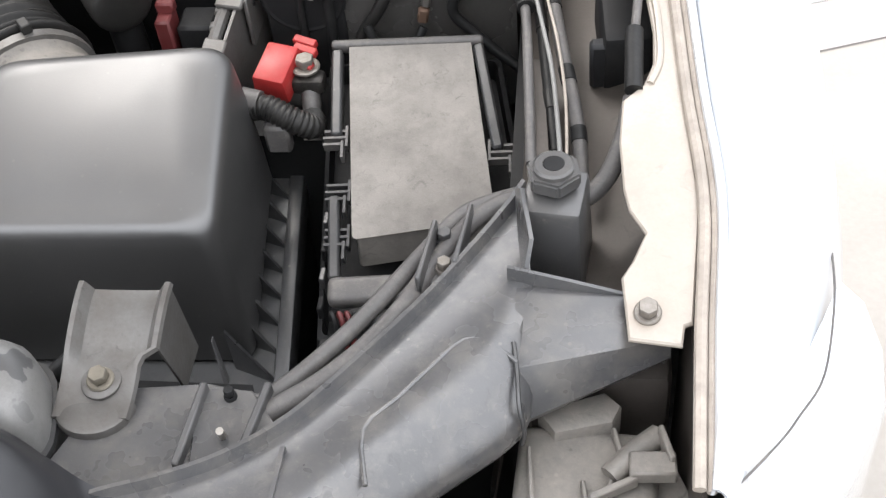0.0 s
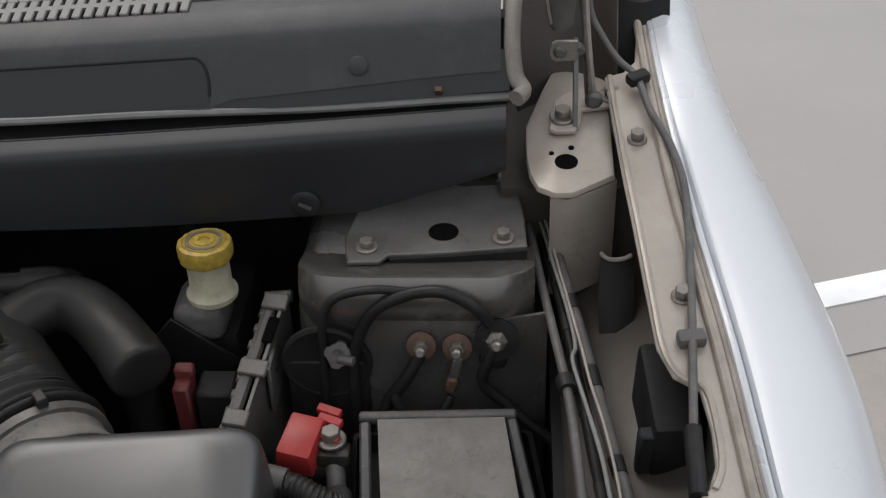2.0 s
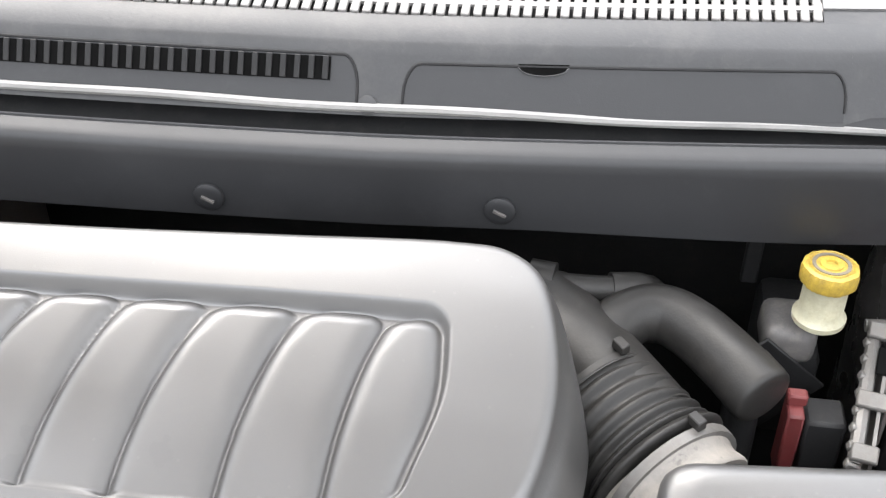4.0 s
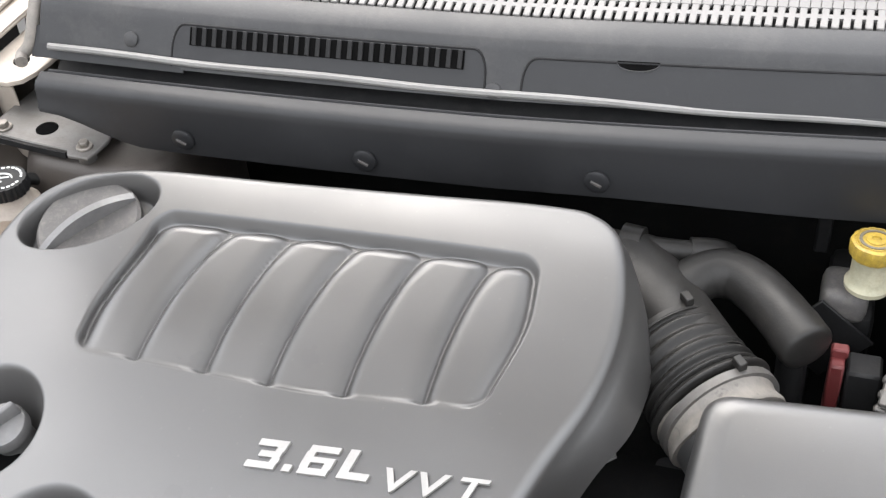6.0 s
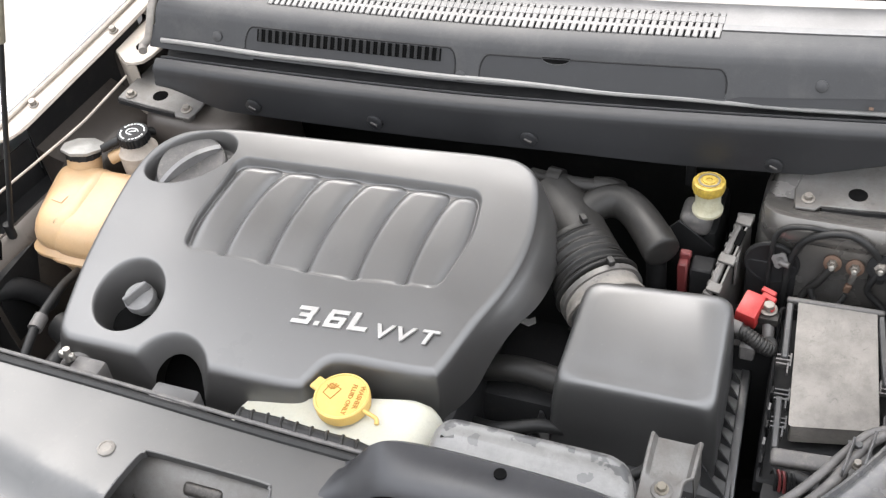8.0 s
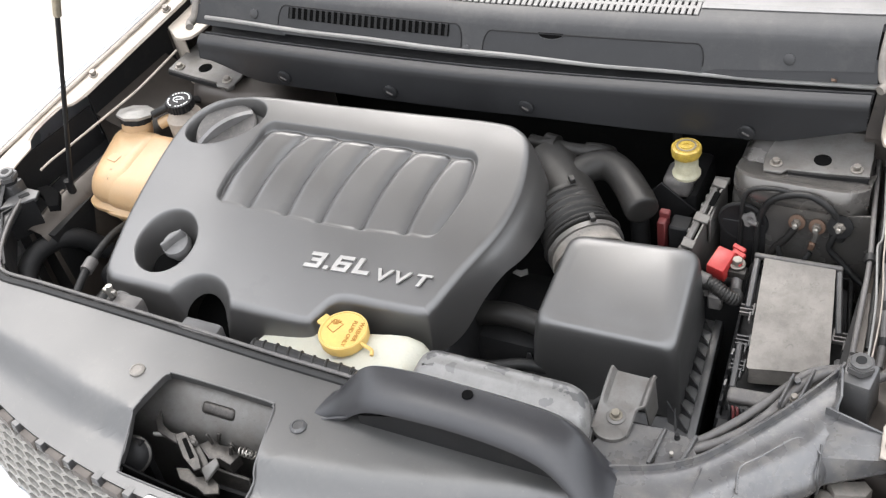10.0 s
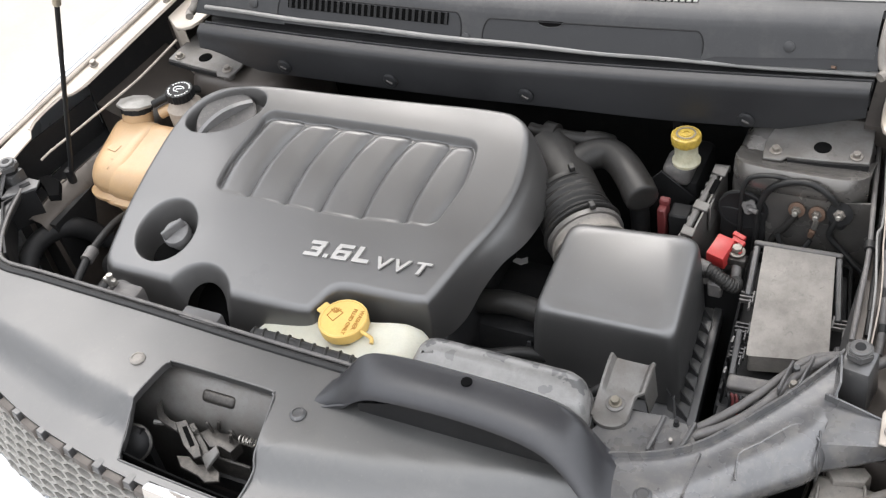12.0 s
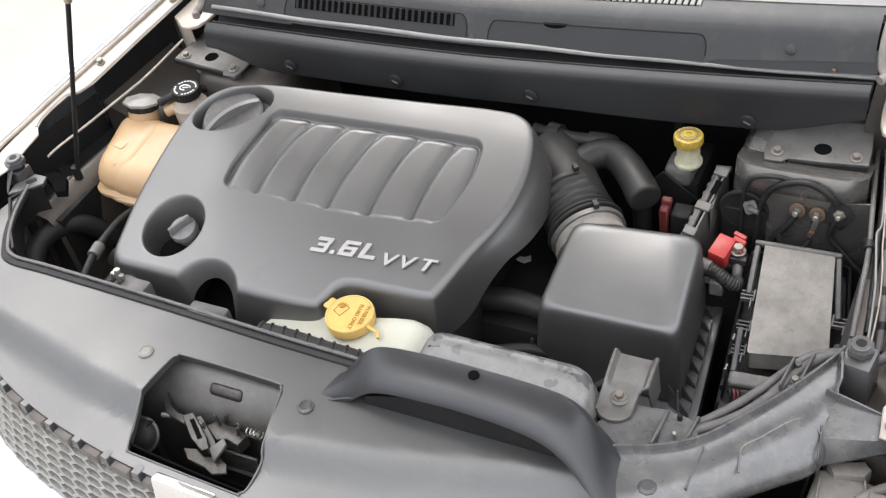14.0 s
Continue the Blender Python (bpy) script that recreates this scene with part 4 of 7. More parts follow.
def inlay(x0, x1, y0, y1, r, lift):
    """A panel laid on the scuttle with its upper corners rounded."""
    rows, edge = [], []
    steps = [0.5 * r * (1 - math.cos(math.pi * k / 12)) for k in range(13)]
    for x in [x0 + 2 * s for s in steps] + [lerp(x0 + 2 * r, x1 - 2 * r, k / 12) for k in range(1, 12)] + [x1 - 2 * s for s in reversed(steps)]:
        d = min(x - x0, x1 - x)
        top = y1 - (0.0 if d >= r else (y1 - y0) * 0.62 * (1 - math.sqrt(max(0.0, 1 - (1 - d / r) ** 2))))
        row = [(x, lerp(y0, top, j / 6) + sy(x), scz(lerp(y0, top, j / 6)) + sz(x) + lift) for j in range(7)]
        rows.append(row)
        edge.append((row[-1][0], row[-1][1], row[-1][2]))
    lead, tail = list(reversed(rows[0][:-1])), rows[-1][:-1]
    return sheet(rows, 0.003), lead[::-1] + edge + tail[::-1]


b, rim = inlay(0.0135, 0.3845, 0.4550, 0.4765, 0.014, 0.0012)
ap = part("access_panel", b, COWL, scuttle, "dark grey access panel with rounded corners let into the scuttle")
part("panel_gap", tube(rim[:-3], 0.0013, 6, 1), BLACK, ap, "thin dark gap round the panel")
rows = []
for k in range(17):
    d = lerp(-1, 1, k / 16)
    x = 0.131 + 0.0215 * d
    deep = 0.0008 + 0.0042 * math.sqrt(1 - 0.985 * d * d)
    rows.append([(x, y + sy(x), scz(y) + sz(x) + 0.0030) for y in (0.4767, 0.4767 - 0.5 * deep, 0.4767 - deep)])
# the notch is no hollow: a black sheet paints its shade
part("finger_notch", sheet(rows, 0.001), DEADBLACK, ap, "half-round finger notch, its shade painted as a black sheet")
part("notch_edge", tube([r[-1] for r in rows], 0.0006, 6, 1), SCUTTLE, ap, "worn edge of the notch")
b, rim = inlay(-0.388, -0.026, 0.4552, 0.4792, 0.014, 0.0012)
lp = part("vent_panel", b, COWL, scuttle, "dark panel let into the scuttle below the vent slots")
part("panel_gap", tube(rim, 0.0013, 6, 1), BLACK, lp, "thin dark gap round the panel")
# black sheet laid over the panel in place of shaded slots
vp = part("vent_dark_sheet", sheet(scuttle_rows(-0.366, -0.050, 16, 0.4665, 0.4765, 0.0045, 3), 0.001), DEADBLACK, scuttle, "black sheet painting the darkness between the vent slats")
bar = box(0.0052, 0.0200, 0.0018, Matrix(), 0.0005, 1)
me = bpy.data.meshes.new("slat")
bar.to_mesh(me)
bar.free()
me.materials.append(BLACK)
for k in range(26):
    x = lerp(-0.360, -0.054, k / 25)
    ob = new("slat", me)
    ob.parent = vp
    ob.matrix_basis = placed(x, 0.4715 + sy(x), scz(0.4715) + sz(x) + 0.0052, 1.72)

# black sheet below the slats stands for the unlit space
part("grille_dark_sheet", sheet(scuttle_rows(-0.362, 0.362, 24, 0.513, 0.566, -0.006, 3), 0.001), BLACK, scuttle, "black sheet painting the darkness under the air grille")
gr = part("air_grille", sheet(scuttle_rows(-0.362, 0.362, 24, 0.5285, 0.5345, 0.002, 2), 0.003), PALE, scuttle, "pale slotted plastic air intake grille")
bar = box(0.0074, 0.029, 0.005, Matrix.Translation((0, -0.0105, 0)), 0.0008, 1)
box(0.0103, 0.0135, 0.005, Matrix.Translation((0, 0.0107, 0)), 0.0006, 1, bm=bar)
box(0.0070, 0.0050, 0.005, Matrix.Translation((0, 0.0199, 0)), 0.0, 1, bm=bar)
box(0.0103, 0.0030, 0.005, Matrix.Translation((0, 0.0238, 0)), 0.0004, 1, bm=bar)
me = bpy.data.meshes.new("slat")
bar.to_mesh(me)
bar.free()
me.materials.append(PALE)
for k in range(68):
    x = lerp(-0.358, 0.358, k / 67)
    ob = new("slat", me)
    ob.parent = gr
    ob.matrix_basis = placed(x, 0.541 + sy(x), scz(0.541) + sz(x) - 0.003, 0.2)
for x0, x1, nm in ((0.363, 0.66, "panel_side"), (-0.60, -0.363, "panel_side")):
    part(nm, sheet(scuttle_rows(x0, x1, 12, 0.514, 0.532, 0.0), 0.003), SCUTTLE, scuttle)
    part("panel_strip", sheet(scuttle_rows(x0, x1, 12, 0.531, 0.542, 0.002, 3), 0.003), KNOB, scuttle, "dark rubber edge along the glass")
    # pale plastic stands for glass that reflects white sky
    part("glass_foot", sheet(scuttle_rows(x0, x1, 12, 0.541, 0.566, 0.001, 3), 0.003), PALE, scuttle, "pale plastic strip painting sky-white glass at the windscreen's foot")
part("panel_rear", sheet(scuttle_rows(-0.62, 0.67, 30, 0.566, 0.585, 0.001, 3), 0.003), PALE, scuttle)
for x, y in ((0.515, 0.4680), (-0.016, 0.4580), (-0.44, 0.4680)):
    part("push_clip", lathe([(0.0088, 0), (0.0088, 0.0015), (0.007, 0.0025)], placed(x, y + sy(x), scz(y) + sz(x) + 0.001, 1.72), 20), SCUTTLE, scuttle, "round push clip")
for s, x in ((1, 0.650), (-1, -0.572)):
    pts = [(x + dx * s, y + sy(x), z + sz(x)) for dx, y, z in ((0.010, 0.60, 1.105), (0.006, 0.545, 1.085), (0.002, 0.505, 1.066), (0.0, 0.478, 1.038), (0.003, 0.462, 1.012), (0.010, 0.452, 1.002), (0.004, 0.440, 1.0))]
    part("end_seal", tube(pts, 0.0075, 12, 6), HOUSING, scuttle, "stained beige rubber end seal")
part("tag", box(0.006, 0.004, 0.018, placed(0.586, 0.466, 1.026, 1.2)), RUST, scuttle)

screen = thing("windscreen", (0, 0.62, 1.08), "windscreen of pale mirror-like glass with black edge rubber", "windscreen")
def glass_rows(lo, hi):
    return [[(x, lerp(0.592, 1.35, f) + sy(x), lerp(1.108, 1.62, f) + sz(x)) for x in (lerp(-0.66, 0.68, k / 20) for k in range(21))] for f in (lerp(lo, hi, q / 6) for q in range(7))]
part("glass", sheet(glass_rows(0.0, 1.0), 0.005), GLASS, screen, "glossy glass")
part("edge_rubber", tube([(x, 0.588 + sy(x), 1.104 + sz(x)) for x in (lerp(-0.64, 0.68, k / 10) for k in range(11))], 0.006, 8, 3), RUBBER, screen)
for x0, x1, g in ((0.66, -0.1, 0), (-0.02, -0.62, 1)):
    wp = thing("wiper", (x0, 0.60, 1.11), "black windscreen wiper resting low on the glass", "wiper", group="wipers")
    pts = [(lerp(x0, x1, f), 0.615 + 0.05 * f + sy(lerp(x0, x1, f)), 1.132 + 0.034 * f) for f in (0, 0.25, 0.5, 0.75, 1)]
    part("blade", tube(pts, 0.005, 8, 4), RUBBER, wp, "black rubber wiper blade")
    part("arm", tube([(p[0], p[1] - 0.012, p[2] + 0.012) for p in pts[:4]], lambda f: 0.009 - 0.004 * f, 8, 4), COWL, wp, "satin black wiper arm")
    part("pivot", lathe([(0.018, -0.035), (0.018, 0.0), (0.014, 0.012), (0.004, 0.015)], Matrix.Translation((pts[0][0], pts[0][1] - 0.01, pts[0][2] + 0.002)), 18), COWL, wp)

# ---------------------------------------------------------------- engine cover
COVERLINE = [(-0.446, -0.109), (-0.474, -0.103), (-0.491, -0.083), (-0.500, -0.03), (-0.505, 0.02), (-0.506, 0.08), (-0.502, 0.15), (-0.492, 0.198), (-0.472, 0.234), (-0.436, 0.260), (-0.390, 0.272), (-0.34, 0.279),
             (-0.20, 0.286), (-0.05, 0.296), (0.075, 0.306), (0.121, 0.304), (0.151, 0.281), (0.167, 0.226), (0.169, 0.170), (0.158, 0.110), (0.132, 0.042), (0.108, -0.028), (0.094, -0.0435), (0.033, -0.049),
             (-0.032, -0.0525), (-0.055, -0.062), (-0.069, -0.086), (-0.085, -0.103), (-0.155, -0.107), (-0.23, -0.108), (-0.29, -0.109), (-0.35, -0.110)]
COVERSLOPE = 0.3


def cover_z(y):
    return 0.888 + COVERSLOPE * y


def cover_shape(x, y):
    """Height over the cover's sloping plane: slatted recess, cap wells and front scoop."""
    h = np.zeros_like(x)
    yb = 0.062 + 0.016 * smoothstep((x + 0.12) / 0.2)
    yt = 0.2285 + 0.0125 * (x + 0.3) / 0.38
    xl = -0.347 + 0.024 * smoothstep((y - 0.10) / 0.13)
    xr = 0.066 + 0.02 * smoothstep((y - 0.07) / 0.11) - 0.004 * smoothstep((y - 0.18) / 0.06)
    dx, dy, r = np.minimum(x - xl, xr - x), np.minimum(y - yb, yt - y), 0.022
    corner = r - np.hypot(np.maximum(r - dx, 0), np.maximum(r - dy, 0))
    e = np.where((dx < r) & (dy < r), corner, np.minimum(dx, dy))
    floor = smoothstep((e + 0.001) / 0.008)
    f = np.clip((y - yb) / (yt - yb), 0, 1)
    bounds = [xl + 0.006] + [lo + bow * f ** 2.5 for lo, bow in ((-0.278, 0.046), (-0.205, 0.036), (-0.139, 0.039), (-0.064, 0.034), (0.011, 0.027))] + [xr - 0.004]
    blade = np.zeros_like(x)
    for a, c in zip(bounds, bounds[1:]):
        s = (x - a) / (c - a)
        width = c - a
        left = (0.026 if a is bounds[0] else 0.020) + 0.016 * smoothstep((f - 0.70) / 0.30)
        side = np.maximum(np.clip(1 - s * width / left, 0, 1) ** 1.6, np.clip(1 - (0.995 - s) * width / 0.024, 0, 1) ** 1.6)
        tip = np.clip(1 - (yt - 0.0055 - y) / 0.017, 0, 1)
        hump = 0.12 + 0.88 * np.clip(1 - side ** 2 - tip ** 2, 0, 1) ** 0.85 * (1 - 0.20 * np.clip(s, 0, 1) ** 2)
        blade = np.where((s >= 0) & (s < 1), hump, blade)
    ends = smoothstep((y - yb + 0.003) / 0.005) * (1 - 0.12 * f ** 3)
    h += -(0.0122 + 0.0035 * f ** 2) * floor + (0.0113 + 0.0028 * f ** 2) * floor * blade * ends
    a = radians(25)
    u, v = (x + 0.402) * math.cos(a) + (y - 0.214) * math.sin(a), -(x + 0.402) * math.sin(a) + (y - 0.214) * math.cos(a)
    h -= 0.030 * smoothstep((1 - np.sqrt((u / 0.079) ** 2 + (v / 0.042) ** 2)) / 0.14)
    h -= 0.072 * smoothstep((1 - np.sqrt(((x + 0.396) / 0.0585) ** 2 + ((y + 0.023) / 0.0605) ** 2)) / 0.38)
    h -= 0.062 * smoothstep((1 - np.hypot((x + 0.282) / 0.066, (y + 0.130) / 0.068)) / 0.42)
    return h


line = spline([(x, y, 0) for x, y in COVERLINE], 26, True)
line = np.array([(p.x, p.y) for p in line])
centre, count, rings = np.array((-0.165, 0.095)), len(line), 250
rs = np.linspace(0.0, 1.0, rings + 1)[1:]
grid = centre + rs[:, None, None] * (line - centre)
gx, gy = grid[..., 0], grid[..., 1]
hole = np.array((-0.282, -0.118))
away = np.hypot(gx - hole[0], gy - hole[1])
rim = np.abs(away - 0.042) < 0.0011
grid[rim] = hole + (grid[rim] - hole) * (0.042 / away[rim])[:, None]
near = np.full(gx.shape, 9.0)
for k in range(0, count, 2):
    p, q = line[k], line[(k + 2) % count]
    d = q - p
    t = np.clip(((gx - p[0]) * d[0] + (gy - p[1]) * d[1]) / (d @ d), 0, 1)
    near = np.minimum(near, np.hypot(gx - p[0] - t * d[0], gy - p[1] - t * d[1]))
R = 0.013
drop = R - np.sqrt(np.clip(R * R - np.clip(R - near, 0, R) ** 2, 0, None))
gz = cover_z(gy) + cover_shape(gx, gy) - drop - 0.010 * ((gx + 0.165) / 0.33) ** 4 - 0.002 * smoothstep((gy - 0.235) / 0.07) ** 2 + 0.002 * smoothstep((gy - 0.15) / 0.12)
verts = [(centre[0], centre[1], cover_z(centre[1]) + float(cover_shape(np.array([centre[0]]), np.array([centre[1]]))[0]))]
verts += [tuple(v) for v in np.stack([gx, gy, gz], -1).reshape(-1, 3).tolist()]
low = gz[-1]
for f in (0.12, 0.4, 0.7, 1.0):
    spread = 1 + 0.038 * f ** 0.7
    ring = centre + (line - centre) * spread
    right = smoothstep((line[:, 0] - 0.02) / 0.08)
    ring[:, 0] += right * (0.014 * f ** 0.6 * smoothstep((line[:, 1] - 0.02) / 0.12) - 0.012 * f * smoothstep((0.03 - line[:, 1]) / 0.06))
    zz = low * (1 - f) + f * np.minimum(low - 0.02, 0.775 + 0.10 * np.maximum(0, line[:, 1]) * (1 - right) + 0.078 * right * smoothstep((line[:, 1] + 0.015) / 0.12))
    verts += [(float(a), float(c), float(z)) for (a, c), z in zip(ring, zz)]
faces = [(0, 1 + k, 1 + (k + 1) % count) for k in range(count)]
for r in range(rings + 3):
    a, c = 1 + r * count, 1 + (r + 1) * count
    faces += [(a + k, c + k, c + (k + 1) % count, a + (k + 1) % count) for k in range(count)]
spots = np.array(verts)[:, :2]
faces = [f for f in faces if np.hypot(*(spots[list(f)].mean(0) - hole)) > 0.042]
me = bpy.data.meshes.new("shell")
me.from_pydata(verts, [], faces)
me.materials.append(COVER)
me.polygons.foreach_set("use_smooth", [True] * len(me.polygons))
cover = thing("engine_cover", (-0.165, 0.1, 0.70), "satin grey plastic engine cover with six slanted vanes, lightly dusty", "engine cover")
sh = new("shell", me)
sh.parent = cover
sh.matrix_parent_inverse = Matrix.Translation((-0.165, 0.1, 0.70)).inverted()
# two black discs put the missing shade into the front opening and the well
part("opening_dark_disc", lathe([(0.060, 0), (0.060, 0.012), (0.056, 0.013)], Matrix.Translation((-0.282, -0.058, 0.752)) @ Matrix.Rotation(radians(42), 4, "X"), 36), DEADBLACK, cover, "black disc painting the darkness behind the half-round opening")
part("well_dark_disc", lathe([(0.030, 0), (0.030, 0.010), (0.028, 0.011)], placed(-0.400, -0.031, cover_z(-0.031) - 0.062, 0.3), 24), DEADBLACK, cover, "black disc painting the dark depth of the well")

badge = thing("engine_badge", (-0.02, 0.0, 0.885), "raised bright metallic lettering on the engine cover", "badge")


def slab_letter(bars, m):
    """A squared slanting character out of butted bars, as wide as high."""
    bm = bmesh.new()
    for x0, x1, y0, y1 in bars:
        lo, hi = [], []
        for x, y in ((x0, y0), (x1, y0), (x1, y1), (x0, y1)):
            px, py = 0.0285 * x + 0.30 * 0.028 * y, 0.028 * y
            lo.append(bm.verts.new(m @ Vector((px, py, -0.001))))
            hi.append(bm.verts.new(m @ Vector((px, py, 0.0034))))
        bm.faces.new(hi)
        bm.faces.new(lo[::-1])
        for k in range(4):
            bm.faces.new((lo[k], lo[(k + 1) % 4], hi[(k + 1) % 4], hi[k]))
    return bm


SLABS = {"3": ((0.06, 1, 0.77, 1), (0.72, 1, 0.61, 0.77), (0.26, 0.96, 0.40, 0.61), (0.72, 1, 0.23, 0.40), (0, 0.97, 0, 0.23)),
         "6": ((0.04, 1, 0.78, 1), (0, 0.28, 0.22, 0.78), (0.28, 1, 0.42, 0.61), (0.73, 1, 0.22, 0.42), (0.03, 0.97, 0, 0.22)),
         "L": ((0, 0.30, 0.24, 1), (0, 0.98, 0, 0.24)), ".": ((0, 0.27, 0, 0.24),)}
for text, x, y in (("3", -0.1285, -0.0155), (".", -0.0935, -0.0130), ("6", -0.0800, -0.0120), ("L", -0.0430, -0.0090)):
    part("letter", slab_letter(SLABS[text], placed(x, y, cover_z(y) + 0.0006, COVERSLOPE, turn=4.5)), BADGE, badge)
for text, x, y, size, bold, wide, shear in (("V", -0.0050, -0.0115, 0.0300, 0.0006, 1.42, 0.22), ("V", 0.0255, -0.0092, 0.0300, 0.0006, 1.42, 0.22), ("T", 0.0600, -0.0065, 0.0300, 0.0006, 1.36, 0.3)):
    m = placed(x, y, cover_z(y) + 0.0006, COVERSLOPE, turn=4.5)
    part("letter", letters(text, size, 0.0035, m, shear, bold, wide), BADGE, badge)


def knob(name, at, r, h, slope, turn, label, blade, material, well):
    k = thing(name, at, label, "filler cap")
    m = placed(*at, slope, turn)
    part("disc", lathe([(r * 0.8, -well), (r * 0.8, 0), (r, 0.0), (r, h * 0.45), (r * 0.94, h * 0.6), (0.3 * r, h * (0.75 if r < 0.04 else 0.5))], m, 36), KNOB if r < 0.04 else CABLE, k)
    if r > 0.04:
        rows = [[m @ Vector((r * x, r * 0.10 * (1 - x * x), z)) for x in (lerp(-0.98, 0.98, q / 16) for q in range(17))] for z in (h * 0.4, h * 0.8)]
        rows.append([m @ Vector((r * x, r * 0.10 * (1 - x * x), h * (0.8 + 0.65 * (1 - x * x)))) for x in (lerp(-0.98, 0.98, q / 16) for q in range(17))])
        part("grip", sheet(rows, 0.0085), material, k, "arched upright grip of the cap")
        return
    part("grip", box(r * 1.86, r * blade, h * 0.95, m @ Matrix.Translation((0, 0, h * 0.55)), r * blade * 0.35, 3, (0.92, 0.75)), material, k, "upright grip of the cap")


knob("oil_filler_cap", (-0.403, 0.212, cover_z(0.212) - 0.025), 0.057, 0.019, 0.3, 50, "dark grey oil filler cap with wide grip, sunk in the cover", 0.26, KNOB, 0.06)
knob("dipstick_cap", (-0.390, -0.008, cover_z(-0.008) - 0.034), 0.0245, 0.021, 0.3, 58, "small grey twist cap in a round well of the cover", 0.32, KNOB, 0.04)

engine = thing("engine_block", (-0.1, 0.12, 0.45), "dark grimy engine below the cover, with hoses", "engine")
part("block", box(0.56, 0.30, 0.34, Matrix.Translation((-0.16, 0.10, 0.44)), 0.02, 2), BLACK, engine)
part("head", box(0.30, 0.22, 0.28, Matrix.Translation((0.17, 0.15, 0.44)), 0.03, 2, (0.8, 0.8)), BLACK, engine)

# ---------------------------------------------------------------- air filter box
air = thing("air_filter_box", (0.352, 0.12, 0.45), "dark grey plastic air filter box with a rounded lid, dusty", "air filter box")


def loft(quads, r, mid=5):
    """A rounded four-cornered body through levels of corner points, closed at the top."""
    rows = []
    for pts, rr in quads:
        pts = [Vector(p) for p in pts]
        row = []
        for i in range(4):
            p, a, c = pts[i], pts[i - 1], pts[(i + 1) % 4]
            da, dc = (a - p).normalized() * rr, (c - p).normalized() * rr
            for k in range(mid + 1):
                t = k / mid
                row.append((p + da) * (1 - t) ** 2 + p * 2 * t * (1 - t) + (p + dc) * t * t)
        rows.append(row)
    b = sheet(rows, 0.0, close=True)
    b.verts.ensure_lookup_table()
    n = len(rows[0])
    b.faces.new(b.verts[-n:])
    b.faces.new(b.verts[:n][::-1])
    return b


def ab_z(y):
    return 0.829 + 0.28 * y


def air_level(grow, dz, r):
    c = ((0.252, 0.182), (0.246, 0.026), (0.466, 0.030), (0.457, 0.197))
    mx, my = 0.355, 0.110
    gx = lambda x: grow * (0.45 if x > mx and grow > 0 else 1.0)
    return [(mx + (x - mx) * (1 + gx(x)), my + (y - my) * (1 + grow * (0.8 if grow > 0 else 1)), ab_z(y) + dz) for x, y in c], r


part("lid", loft([air_level(0.13, -0.150, 0.016), air_level(0.11, -0.11, 0.016), air_level(0.07, -0.055, 0.018), air_level(0.042, -0.032, 0.019), air_level(0.032, -0.020, 0.021), air_level(0.014, -0.0105, 0.023), air_level(-0.014, -0.0045, 0.025), air_level(-0.05, -0.0014, 0.027), air_level(-0.10, 0.0004, 0.028), air_level(-0.22, 0.002, 0.028)], 0.02), AIRBOX, air, "smooth rounded lid")
part("flange", loft([([(0.205, 0.232, 0.705), (0.20, -0.012, 0.665), (0.497, -0.018, 0.665), (0.478, 0.238, 0.705)], 0.012), ([(0.205, 0.232, 0.717), (0.20, -0.012, 0.677), (0.497, -0.018, 0.677), (0.478, 0.238, 0.717)], 0.012)], 0.01), GREY, air, "joint flange round the box")
part("lower_body", box(0.26, 0.23, 0.24, Matrix.Translation((0.345, 0.105, 0.44)), 0.01, 2, (1.06, 1.06)), BLACK, air)
part("rail", box(0.013, 0.255, 0.03, placed(0.4895, 0.11, 0.672, 0.14, turn=4.5), 0.002, 2), GREY, air, "side rail of the box")
for k in range(9):
    y = lerp(0.0, 0.21, k / 8)
    b = bmesh.new()
    x0, x1, z = lerp(0.468, 0.455, k / 8), lerp(0.490, 0.476, k / 8), 0.69 + 0.14 * (y - 0.1)
    pts = [(x0 - 0.012, y + 0.016, z + 0.055), (x0 - 0.012, y + 0.016, z - 0.01), (x1, y + 0.004, z - 0.01), (x1, y + 0.004, z + 0.008)]
    lo = [b.verts.new(p) for p in pts]
    hi = [b.verts.new((p[0], p[1] + 0.0032, p[2])) for p in pts]
    b.faces.new(lo)
    b.faces.new(hi[::-1])
    for i in range(4):
        b.faces.new((lo[i], hi[i], hi[(i + 1) % 4], lo[(i + 1) % 4]))
    part("gusset", b, GREY, air)
    if k < 5:
        b = box(0.018, 0.004, 0.03, Matrix.Translation((0.212, 0.0 + 0.03 * k, 0.672 + 0.004 * k)), 0.001, 1, (0.3, 1))
        part("gusset", b, GREY, air)

# intake hose between the filter box and the engine
intake = thing("intake_hose", (0.24, 0.28, 0.80), "corrugated dark rubber air intake hose with steel clamps", "hose")
axis = [(0.142, 0.366, 0.848), (0.178, 0.326, 0.846), (0.214, 0.284, 0.840), (0.246, 0.246, 0.834), (0.277, 0.210, 0.826), (0.304, 0.176, 0.812)]
part("throat", tube(axis[:4], lambda f: 0.049 - 0.003 * f, 28, 8), HOSE, intake, "smooth grey end of the hose")
low = [Vector(p) + Vector((-0.009, -0.007, -0.007)) for p in axis]
low[4] = low[3].lerp(low[4], 0.62)
part("bellows", tube(low[2:5], lambda f: (0.0555 + 0.006 * f + 0.0026 * math.cos(2 * math.pi * 7 * f)) if f < 0.78 else 0.0612 + 0.0055 * math.sin(math.pi * (f - 0.78) / 0.22), 40, 64), HOSE, intake, "ribbed rubber bellows")
